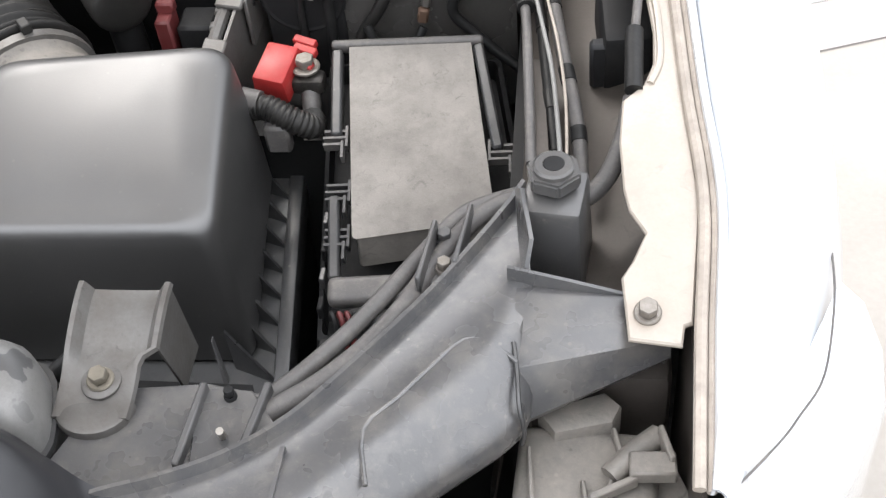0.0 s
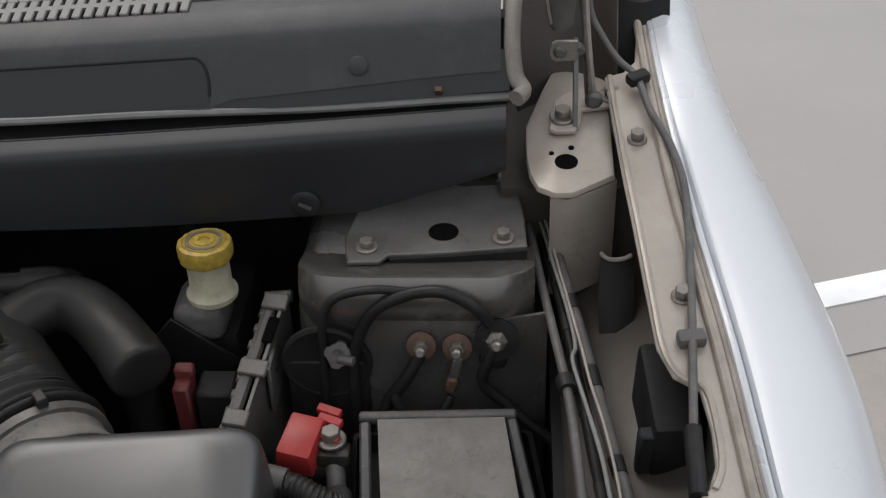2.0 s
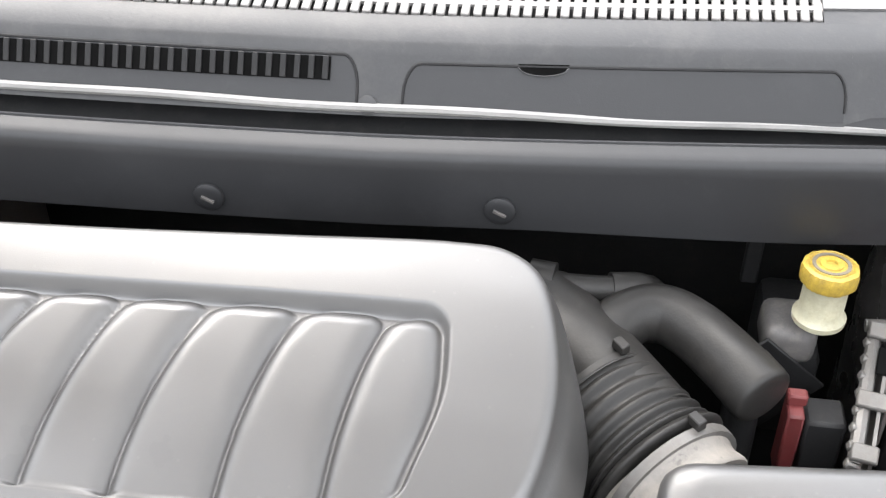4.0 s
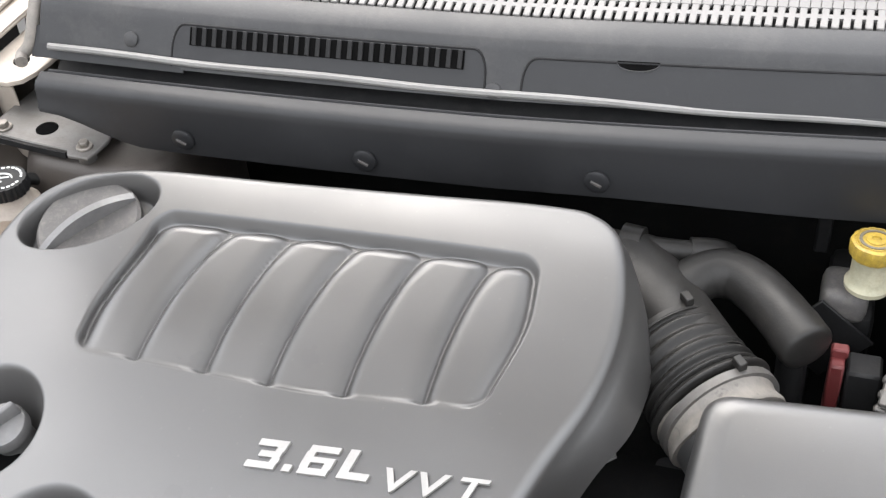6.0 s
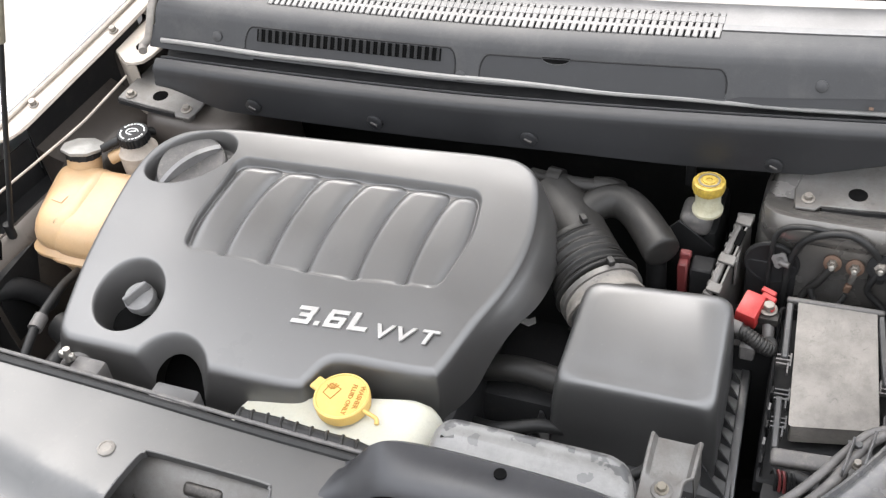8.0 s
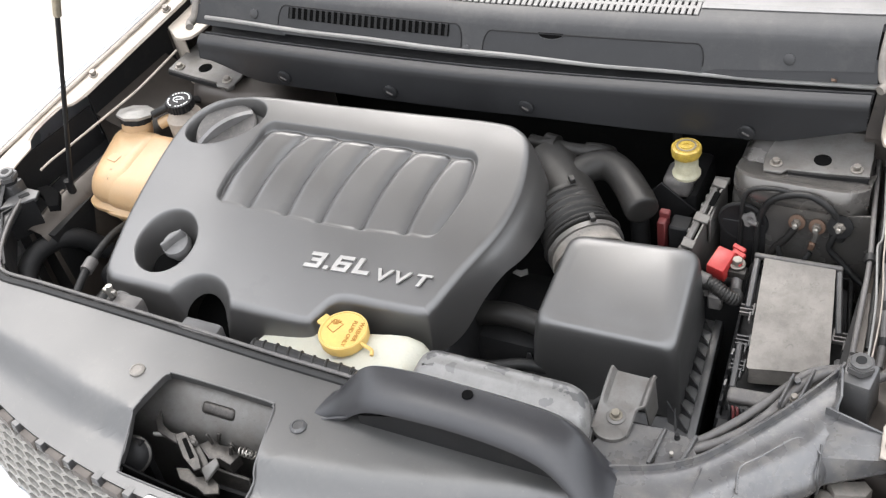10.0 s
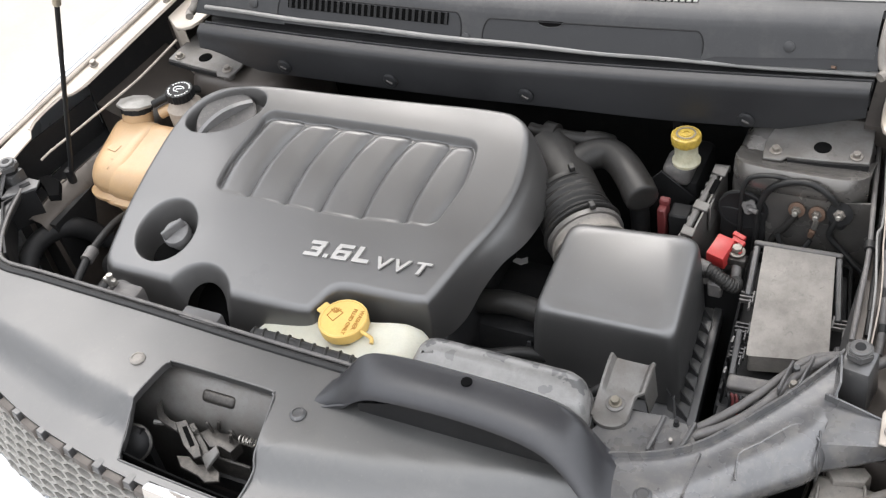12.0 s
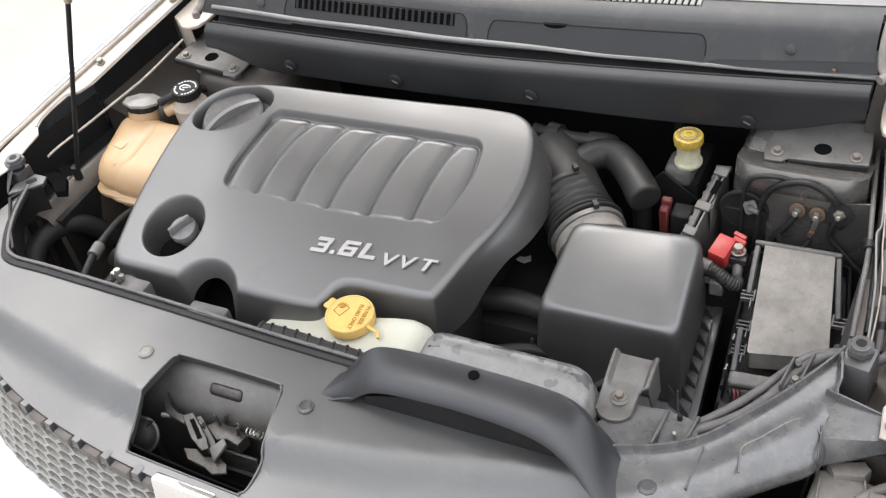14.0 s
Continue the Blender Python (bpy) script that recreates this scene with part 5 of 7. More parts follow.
part("cuff", tube([low[4], low[4].lerp(low[5], 0.5)], lambda f: 0.0605 + 0.0016 * math.sin(9 * f), 32, 16), HOUSING, intake, "wide dusty tan cuff")
part("inlet_neck", tube([low[4].lerp(low[5], 0.48), low[5]], 0.0560, 32, 3, smooth=False), AIRBOX, intake, "dark neck of the filter box")
d = (Vector(axis[3]) - Vector(axis[2])).normalized()
for c, r, w in ((Vector(low[2]) - d * 0.002, 0.0575, 0.008), (Vector(low[4]) + d * 0.012, 0.0640, 0.009)):
    cl = part("clamp", tube([c - d * w / 2, c + d * w / 2], r, 36, 2, smooth=False), PLATE if w > 0.0085 else HOSE, intake, "steel hose clamp")
    part("clamp_screw", box(0.014, 0.009, 0.009, Matrix.Translation(c + Vector((0.012, 0.008, r * 0.97))) @ Matrix.Rotation(radians(-50), 4, "Z"), 0.001, 1), HOSE, cl)
reso = thing("resonator_pipe", (0.29, 0.33, 0.80), "curved dark plastic resonator pipe beside the intake hose", "pipe")
part("elbow", tube([(0.200, 0.312, 0.862), (0.208, 0.340, 0.868), (0.228, 0.362, 0.872), (0.254, 0.366, 0.873), (0.278, 0.352, 0.872), (0.300, 0.330, 0.869), (0.322, 0.304, 0.865)], lambda f: 0.0245 + 0.0035 * f, 24, 8), HOSE, reso)
part("end_cap", tube([(0.319, 0.308, 0.8655), (0.327, 0.297, 0.864), (0.338, 0.283, 0.862)], lambda f: 0.0285 * (1 - 0.35 * f ** 16), 24, 14), HOSE, reso, "moulded end cap")
part("foot", tube([(0.322, 0.304, 0.86), (0.324, 0.304, 0.80), (0.324, 0.304, 0.68)], 0.016, 10, 3), BLACK, reso)
nudge(reso, 0.0, -0.004, -0.005)
pcv = thing("breather_hose", (0.17, 0.40, 0.84), "thin dark breather hose with a collar behind the cover", "hose")
part("hose", tube([(0.105, 0.400, 0.874), (0.15, 0.395, 0.874), (0.20, 0.396, 0.874), (0.228, 0.404, 0.872), (0.243, 0.418, 0.858), (0.246, 0.426, 0.80)], 0.0120, 14, 6), HOSE, pcv)
part("collar", tube([(0.134, 0.397, 0.872), (0.156, 0.394, 0.872)], 0.0225, 20, 3, smooth=False), HOSE, pcv, "thick hose collar")
part("elbow", tube([(0.206, 0.398, 0.873), (0.230, 0.405, 0.87), (0.243, 0.418, 0.856)], 0.0155, 14, 5), HOSE, pcv)

nudge(pcv, 0.0, -0.022, 0.006)

# ---------------------------------------------------------------- fuse box
fuse = thing("fuse_box", (0.60, 0.17, 0.50), "black fuse box with a dusty grey lid and clip-on frame", "fuse box")


def fu_z(y):
    return 0.745 + 0.30 * y


def fuse_level(pts, dz, r):
    return [(x, y, fu_z(y) + dz) for x, y in pts], r


LIDPTS = [(0.541, 0.264), (0.561, 0.087), (0.669, 0.106), (0.640, 0.268)]


def grown(pts, d):
    mx, my = sum(p[0] for p in pts) / 4, sum(p[1] for p in pts) / 4
    return [(x + math.copysign(d, x - mx), y + math.copysign(d, y - my)) for x, y in pts]


part("lid", loft([fuse_level(grown(LIDPTS, 0.002), -0.036, 0.005), fuse_level(grown(LIDPTS, 0.001), -0.006, 0.005), fuse_level(LIDPTS, -0.001, 0.006), fuse_level(grown(LIDPTS, -0.004), 0.0, 0.006)], 0.005), LID, fuse, "flat dusty grey lid with smudges")
tray = [(0.522, 0.274), (0.538, 0.034), (0.706, 0.048), (0.658, 0.279)]
part("tray", loft([([(x, y, 0.46) for x, y in grown(tray, -0.015)], 0.006), fuse_level(grown(tray, -0.004), -0.07, 0.006), fuse_level(grown(tray, -0.006), -0.040, 0.006), fuse_level(grown(tray, -0.010), -0.042, 0.006), fuse_level(grown(tray, -0.013), -0.060, 0.006)], 0.005), BLACK, fuse, "black tray")
part("frame_bar", box(0.134, 0.0085, 0.013, placed(0.588, 0.272, fu_z(0.271) - 0.011, 0.30, turn=2), 0.0035, 3), CABLE, fuse, "grey rear bar of the frame")
for x0, y0, x1, y1 in ((0.527, 0.265, 0.534, 0.182), (0.651, 0.270, 0.672, 0.170), (0.538, 0.126, 0.545, 0.054), (0.681, 0.132, 0.694, 0.066)):
    a, c = Vector((x0, y0, fu_z(y0) - 0.008)), Vector((x1, y1, fu_z(y1) - 0.010))
    mid, ln = (a + c) / 2, (a - c).length
    part("frame_bar", box(0.0095, ln, 0.013, placed(mid.x, mid.y, mid.z - 0.004, 0.30, turn=math.degrees(math.atan2(x0 - x1, y1 - y0)) + 180), 0.002, 1), GREY, fuse)
part("front_bar", box(0.140, 0.024, 0.018, placed(0.612, 0.045, fu_z(0.045) - 0.010, 0.30, turn=4), 0.006, 3), CABLE, fuse, "rounded grey front bar")
for side, x, y in ((-1, 0.533, 0.178), (1, 0.675, 0.165), (-1, 0.540, 0.128), (1, 0.687, 0.116), (-1, 0.543, 0.088)):
    b = bmesh.new()
    for dx, dy, sx, sy in ((0, 0.010, 0.020, 0.0022), (0, 0.002, 0.020, 0.0022), (0, -0.006, 0.018, 0.0022), (0.010, 0.004, 0.0022, 0.020), (-0.008 * side, -0.012, 0.0022, 0.016)):
        box(sx, sy, 0.010, placed(x + dx * -side, y + dy, fu_z(y) - 0.012, 0.30, turn=3), 0.0, 1, bm=b)
    part("clip", b, CABLE if abs(y - 0.17) < 0.01 else GREY, fuse, "moulded snap clip")
for k in range(5):
    y = lerp(0.05, 0.15, k / 4)
    part("side_rib", box(0.005, 0.014, 0.06, Matrix.Translation((0.530 - 0.001 * k, y, fu_z(y) - 0.09)), 0.001, 1), GREY if k % 2 else BLACK, fuse)

# ---------------------------------------------------------------- right front carrier and its duct
carrier = thing("front_carrier_arm", (0.62, -0.1, 0.70), "dusty grey plastic carrier arm curving towards the fender", "carrier arm")
CR = [(0.430, -0.226), (0.460, -0.213), (0.490, -0.203), (0.526, -0.186), (0.562, -0.158), (0.600, -0.111), (0.637, -0.060), (0.668, -0.010), (0.690, 0.030), (0.698, 0.048)]
CF = [(0.490, -0.345), (0.512, -0.325), (0.540, -0.298), (0.565, -0.272), (0.590, -0.248), (0.622, -0.216), (0.662, -0.180), (0.702, -0.144), (0.711, -0.112), (0.714, -0.080)]

rows = []
for a, c in zip(spline([(x, y, 0) for x, y in CR], 5), spline([(x, y, 0) for x, y in CF], 5)):
    row = [(a.x, a.y, 0.815), (a.x, a.y, 0.872), (a.x + 0.0015, a.y - 0.001, 0.8755), (a.x + 0.004, a.y - 0.003, 0.8755), (a.x + 0.006, a.y - 0.005, 0.868)]
    for f in (0.15, 0.3, 0.45, 0.6, 0.75, 0.88, 0.95, 1.0):
        row.append((lerp(a.x, c.x, f), lerp(a.y, c.y, f), 0.866 + 0.008 * math.sin(math.pi * f) - 0.012 * max(0, f - 0.75) / 0.25))
    row += [(c.x + 0.002, c.y - 0.004, 0.846), (c.x + 0.002, c.y - 0.004, 0.835), (c.x - 0.004, c.y + 0.004, 0.815)]
    rows.append(row)
arm = part("arm", sheet(rows, 0.003), ARM, carrier, "curved dusty grey plastic arm")
panel_edge = [(0.618, -0.206, 0.8725), (0.612, -0.168, 0.8738), (0.631, -0.144, 0.8742), (0.650, -0.119, 0.8742), (0.668, -0.097, 0.8735), (0.686, -0.099, 0.8722), (0.703, -0.112, 0.870)]
part("moulded_edge", tube([(x, y, z - 0.0008) for x, y, z in panel_edge], 0.0017, 8, 3), ARM, arm, "thin moulded step in the arm")
part("rib", sheet([[(0.567, -0.183, 0.868), (0.564, -0.252, 0.862)], [(0.567, -0.183, 0.8765), (0.564, -0.252, 0.8735)]], 0.003), ARM, arm)
seam = [(0.700, -0.098), (0.703, -0.118), (0.705, -0.140)]
part("seam", tube([(x, y, 0.872 - 0.005 * k) for k, (x, y) in enumerate(seam)] + [(0.708, -0.147, 0.845), (0.706, -0.147, 0.83)], 0.0016, 6, 4), GREY, arm)
rows = []
for k in range(7):
    f = k / 6
    x = lerp(0.700, 0.800, f)
    rows.append([(x, lerp(-0.052, -0.062, f), 0.80), (x, lerp(-0.050, -0.060, f), 0.872), (x, lerp(-0.060, -0.066, f), 0.876 - 0.002 * f), (x, lerp(-0.090, -0.076, f), 0.869), (x, lerp(-0.114, -0.088, f), 0.865), (x, lerp(-0.120, -0.088, f), lerp(0.857, 0.861, f)), (x, lerp(-0.132, -0.091, f), lerp(0.828, 0.850, f)), (x, lerp(-0.126, -0.086, f), lerp(0.816, 0.842, f))])
fork = part("fork", sheet(rows, 0.003), ARM, carrier, "short arm reaching under the fender flange")
part("rib", sheet([[(0.694, -0.045, 0.870), (0.735, -0.052, 0.872), (0.775, -0.056, 0.870)], [(0.694, -0.043, 0.884), (0.735, -0.051, 0.880), (0.775, -0.056, 0.872)]], 0.003), ARM, fork)
post = box(0.048, 0.054, 0.095, Matrix.Translation((0.724, 0.016, 0.800)) @ Matrix.Rotation(radians(-8), 4, "Z"), 0.004, 2, (0.86, 0.84))
part("post", post, FRONT, carrier, "square plastic post")
rows = [[Vector((0.697, 0.040, 0.872)).lerp(Vector((0.706, -0.050, 0.872)), f) for f in (0, 0.3, 0.6, 1)], [Vector((0.703, 0.016, 0.897)).lerp(Vector((0.711, -0.03, 0.895)), f) for f in (0, 0.3, 0.6, 1)]]
part("web", sheet(rows, 0.003), ARM, carrier)


def bonnet_stop(x, y, z):
    s = thing("bonnet_stop", (x, y, z - 0.03), "grey hexagonal rubber bonnet stop on a plastic post", "rubber stop", group="bonnet stops")
    b = bmesh.new()
    bmesh.ops.create_cone(b, cap_ends=True, segments=6, radius1=0.0198, radius2=0.0198, depth=0.012)
    bmesh.ops.bevel(b, geom=b.edges[:], offset=0.0018, segments=2, affect="EDGES")
    b.transform(Matrix.Translation((x, y, z - 0.010)) @ Matrix.Rotation(radians(12), 4, "Z"))
    part("hexagon", b, FRONT, s, "hexagonal dusty rubber block")
    part("top", lathe([(0.0142, 0), (0.0142, 0.003), (0.0125, 0.0045), (0.0075, 0.0045), (0.0073, 0.003)], Matrix.Translation((x, y, z - 0.004)), 28), FRONT, s)
    # black disc on top paints the socket's shade
    part("socket", lathe([(0.0072, 0), (0.0072, 0.0012), (0.006, 0.0014)], Matrix.Translation((x, y, z - 0.0005)), 18), BLACK, s, "black disc painting the dark of the stop's hole")
    part("stem", lathe([(0.0135, -0.04), (0.0135, 0), (0.012, 0.001)], Matrix.Translation((x, y, z - 0.016)), 20), BLACK, s)


bonnet_stop(0.723, 0.022, 0.914)
bonnet_stop(-0.768, 0.016, 0.914)
left_arm = thing("front_carrier_arm", (-0.70, -0.02, 0.70), "dusty grey plastic carrier arm with a post at the bay corner", "carrier arm")
part("post", box(0.036, 0.040, 0.18, Matrix.Translation((-0.768, 0.016, 0.71)), 0.004, 2, (0.86, 0.84)), GREY, left_arm)
rows = [[(-0.655, -0.150, z), (-0.705, -0.098, z + 0.002), (-0.748, -0.045, z + 0.003), (-0.740, -0.020, z), (-0.716, 0.008, z)] for z in (0.80, 0.870)]
part("rim", sheet(rows, 0.004), BLACK, left_arm)
part("tab", plate([(-0.757, -0.036), (-0.762, -0.010), (-0.742, 0.026), (-0.716, 0.026), (-0.709, 0.008), (-0.734, -0.018)], 0.868, 0.873, 0.001, 1), FRONT, left_arm, "pale plastic tab with a slot")
part("web", sheet([[(-0.757, -0.034, 0.872), (-0.776, -0.012, 0.872)], [(-0.766, 0.004, 0.895), (-0.780, 0.010, 0.895)]], 0.003), FRONT, left_arm, "slanting web up to the stop")
part("rubber_flap", plate([(-0.742, 0.040), (-0.724, 0.055), (-0.690, 0.046), (-0.664, 0.012), (-0.684, 0.004), (-0.708, 0.022)], 0.848, 0.862, 0.004, 2), DEADBLACK, left_arm, "black rubber flap behind the tab")
# black bar on the tab paints the slot's shade
part("slot", box(0.010, 0.020, 0.002, Matrix.Translation((-0.735, 0.006, 0.8725)) @ Matrix.Rotation(radians(-36), 4, "Z"), 0.0005, 1), BLACK, left_arm)

# shelf with two small mounting tabs
part("shelf", plate([(0.405, -0.19), (0.425, -0.235), (0.50, -0.205), (0.56, -0.165), (0.548, -0.128), (0.50, -0.118), (0.43, -0.125)], 0.842, 0.848, 0.001, 1), ARM, carrier, "flat shelf of the carrier")
tab = part("tab", plate([(0.497, -0.128), (0.533, -0.130), (0.556, -0.160), (0.552, -0.176), (0.504, -0.194)], 0.853, 0.858, 0.001, 1), ARM, carrier, "mounting tab with two ribs")
part("tab_rib", box(0.005, 0.062, 0.010, Matrix.Translation((0.4995, -0.160, 0.855)) @ Matrix.Rotation(radians(-5), 4, "Z"), 0.001, 1), FRONT, tab)
part("tab_rib", box(0.005, 0.055, 0.010, Matrix.Translation((0.540, -0.155, 0.855)) @ Matrix.Rotation(radians(-9), 4, "Z"), 0.001, 1), FRONT, tab)
part("bolt", hexbolt(Matrix.Translation((0.520, -0.136, 0.858)), 0.0036, 0.006, 1.2), BLACK, tab)
part("stud", tube([(0.521, -0.166, 0.858), (0.523, -0.171, 0.872)], 0.0026, 8, 2, smooth=False), BOLT, tab)
part("pin", box(0.003, 0.004, 0.045, Matrix.Translation((0.512, -0.118, 0.85)), 0.0, 1, (0.2, 1)), GREY, tab)
tab = part("tab", plate([(0.634, 0.012), (0.662, 0.012), (0.668, -0.022), (0.642, -0.058)], 0.855, 0.860, 0.001, 1), FRONT, carrier, "mounting tab with two ribs")
for x, y in ((0.637, -0.022), (0.661, -0.006)):
    part("tab_rib", box(0.0035, 0.055, 0.020, Matrix.Translation((x, y, 0.857)) @ Matrix.Rotation(radians(-8), 4, "Z"), 0.001, 1), FRONT, tab)
for x, y in ((0.647, 0.000), (0.649, -0.027)):
    part("bolt", hexbolt(Matrix.Translation((x, y, 0.860)), 0.0052, 0.007, 1.25), BOLT if y < -0.01 else GREY, tab)

bracket = thing("mounting_bracket", (0.435, -0.12, 0.84), "dusty pressed steel bracket with one yellowish bolt", "bracket")
rows = []
for k in range(19):
    f = k / 18
    y, z = lerp(-0.070, -0.164, f), lerp(0.878, 0.856, smoothstep(f))
    x0, x1 = lerp(0.400, 0.401, f), lerp(0.467, 0.465, f) - 0.011 * smoothstep((f - 0.50) / 0.08)
    deep = 0.005 * (1 - smoothstep((f - 0.50) / 0.12))
    lift = 0.0038 * (1 - 0.8 * smoothstep((f - 0.45) / 0.3))
    rows.append([(x0, y, z + lift - 0.003), (x0 + 0.0015, y, z + lift), (x0 + 0.005, y, z + lift), (x0 + 0.010, y, z - deep), (x0 + 0.02, y, z - deep - 0.0005), (x1 - 0.02, y, z - deep - 0.0005), (x1 - 0.011, y, z - deep), (x1 - 0.005, y, z + lift), (x1 - 0.0015, y, z + lift), (x1, y, z + lift - 0.003)])
part("plate", sheet(rows, 0.0025), PLATE, bracket, "pressed steel plate")
part("side_wall", sheet([[(0.4645, y, z) for y, z in ((-0.070, 0.877), (-0.095, 0.874), (-0.116, 0.869))], [(0.4645, y, z) for y, z in ((-0.062, 0.80), (-0.085, 0.80), (-0.100, 0.80))]], 0.002), PLATE, bracket)
foot = [(0.4015, -0.150)] + [(0.428 + 0.0265 * math.cos(a), -0.154 + 0.023 * math.sin(a)) for a in (radians(180 + 15 * q) for q in range(13))] + [(0.454, -0.150)]
part("bracket_foot", plate(foot, 0.849, 0.8565, 0.003, 2), PLATE, bracket)
part("washer", lathe([(0.0135, 0), (0.0135, 0.002), (0.0120, 0.003), (0.006, 0.003)], placed(0.430, -0.138, 0.8590, 0.1), 28), PLATE, bracket, "wide dusty washer")
part("bolt", hexbolt(placed(0.430, -0.138, 0.8612, 0.1), 0.0066, 0.007, 1.4), BRASSYDULL, bracket, "yellow-zinc flanged bolt")

nudge(bracket, 0.001, 0.012, -0.002)

snorkel = thing("air_inlet_snorkel", (0.28, -0.14, 0.70), "shiny dusty grey plastic air inlet behind the scoop", "air inlet")
rows = []
for z, g in ((0.70, 0.0), (0.86, 0.0), (0.885, -0.002), (0.897, -0.008), (0.903, -0.018), (0.905, -0.035)):
    rows.append(([(0.140 - g, -0.118 + g, z + 0.008), (0.138 - g, -0.200 - g, z), (0.412 + g, -0.186 - g, z - 0.010), (0.392 + g, -0.108 + g, z - 0.006)], 0.03 + min(0, g) * 0.5))
part("body", loft(rows, 0.03), SNORKEL, snorkel, "pale smudged rounded body")
part("seam", loft([([(0.137, -0.115, z + 0.008), (0.135, -0.203, z), (0.415, -0.189, z - 0.010), (0.395, -0.105, z - 0.006)], 0.03) for z in (0.856, 0.860)], 0.03), GREY, snorkel, "moulded seam round the body")

# ---------------------------------------------------------------- right rear corner: brake fluid, battery lead, earth studs
brake = thing("brake_fluid_reservoir", (0.384, 0.352, 0.78), "aged translucent brake fluid reservoir with a dirty yellow cap", "reservoir")
part("cap", lathe([(0.0228, -0.013), (0.0240, -0.011), (0.0243, 0.0), (0.0234, 0.003), (0.0202, 0.0042), (0.0190, 0.003), (0.0182, 0.003), (0.0174, 0.0045), (0.010, 0.0045), (0.0095, 0.006), (0.005, 0.0062), (0.0045, 0.004)], placed(0.384, 0.354, 0.941, -0.05), 60, wave=0.035, teeth=30), OLDYELLOW, brake, "dirty yellow ribbed screw cap")
b = bmesh.new()
for k in range(20):
    box(0.0046, 0.0030, 0.0010, placed(0.384, 0.354, 0.941, -0.05) @ Matrix.Rotation(2 * math.pi * k / 20, 4, "Z") @ Matrix.Translation((0, 0.0145, 0.0044)), bm=b)
part("writing", b, BRASSYDULL, brake, "worn moulded bars round the cap")
part("neck", lathe([(0.018, -0.010), (0.0225, -0.006), (0.0230, -0.001), (0.0205, 0.002), (0.0190, 0.006), (0.0188, 0.036), (0.0198, 0.038)], Matrix.Translation((0.384, 0.354, 0.893)), 32), OLDMILK, brake, "translucent yellowed neck")
part("tank", box(0.048, 0.055, 0.040, Matrix.Translation((0.366, 0.376, 0.832)), 0.012, 3), CABLE, brake, "murky grey tank")
part("master_cylinder", box(0.05, 0.12, 0.10, Matrix.Translation((0.375, 0.42, 0.735)), 0.012, 2), BLACK, brake)
part("bracket", box(0.075, 0.004, 0.075, Matrix.Translation((0.325, 0.345, 0.785)) @ Matrix.Rotation(radians(40), 4, "Y"), 0.001, 1), BLACK, brake)
part("stay", box(0.016, 0.006, 0.12, Matrix.Translation((0.338, 0.455, 0.84)), 0.002, 1), BLACK, brake, "dull metal stay on the bulkhead")
part("pedestal", box(0.06, 0.10, 0.30, Matrix.Translation((0.375, 0.42, 0.445))), BLACK, brake)

nudge(brake, 0.0, 0.010, -0.008)

comb = thing("control_module", (0.425, 0.31, 0.60), "dusty grey finned metal bracket standing on edge", "module")
a, c = Vector((0.412, 0.250, 0.822)), Vector((0.436, 0.372, 0.868))
part("back_plate", sheet([[a + Vector((0.011, 0, 0.006)), c + Vector((0.011, 0, 0.008))], [a + Vector((0.013, 0, -0.30)), c + Vector((0.013, 0, -0.33))]], 0.003), PLATE, comb)
part("spine", tube([a, a.lerp(c, 0.5), c], 0.0062, 8, 6), PLATE, comb, "dusty grey ridge")
for k in range(9):
    p = a.lerp(c, k / 8)
    part("fin", box(0.013, 0.0085, 0.008, Matrix.Translation(p + Vector((-0.003, 0, -0.004))) @ Matrix.Rotation(radians(20), 4, "Y"), 0.0015, 1), PLATE, comb)
p, up = a.lerp(c, 0.70), (c - a).normalized()
turned = up.to_track_quat("Y", "Z").to_matrix().to_4x4()
# black block on the ridge paints an unlit slot
part("window", box(0.010, 0.026, 0.003, Matrix.Translation(p + Vector((0.010, 0, 0.0065))) @ turned, 0.001, 1), DEADBLACK, comb, "black block painting the dark of a slot through the bracket")
for f, w in ((0.05, 0.022), (0.42, 0.026), (0.93, 0.024)):
    part("step", box(w, 0.016, 0.006, Matrix.Translation(a.lerp(c, f) + Vector((0.006, 0, 0.004))) @ turned, 0.0015, 1), PLATE, comb)
tb = part("tab", box(0.004, 0.042, 0.05, Matrix.Translation((0.441, 0.318, 0.800)), 0.001, 1), PLATE, comb)
# black disc for the shade of a small hole
part("hole", lathe([(0.003, 0), (0.003, 0.001)], Matrix.Translation((0.4435, 0.315, 0.835)) @ Matrix.Rotation(radians(90), 4, "Y"), 10), BLACK, tb)
part("top_post", tube([(0.428, 0.376, 0.866), (0.452, 0.376, 0.868)], 0.006, 10, 2, smooth=False), PLATE, comb)
part("stand", box(0.03, 0.12, 0.16, Matrix.Translation((0.425, 0.31, 0.445))), BLACK, comb)

plug = thing("wiring_connector", (0.372, 0.30, 0.70), "dull red and black wiring connector in the shade", "connector")
part("red_latch", box(0.014, 0.028, 0.075, Matrix.Translation((0.366, 0.294, 0.765)), 0.002, 1), DARKRED, plug, "dull red latch")
part("latch_tip", box(0.017, 0.012, 0.012, Matrix.Translation((0.367, 0.300, 0.838)), 0.002, 1), DARKRED, plug)
part("shell", box(0.034, 0.034, 0.07, Matrix.Translation((0.393, 0.302, 0.76)), 0.003, 1), BLACK, plug)
part("lead", tube([(0.385, 0.30, 0.77), (0.385, 0.30, 0.62), (0.37, 0.28, 0.48)], 0.014, 8, 4), BLACK, plug)

term = thing("battery_terminal", (0.478, 0.25, 0.70), "red plastic battery terminal cover beside a steel nut", "terminal")
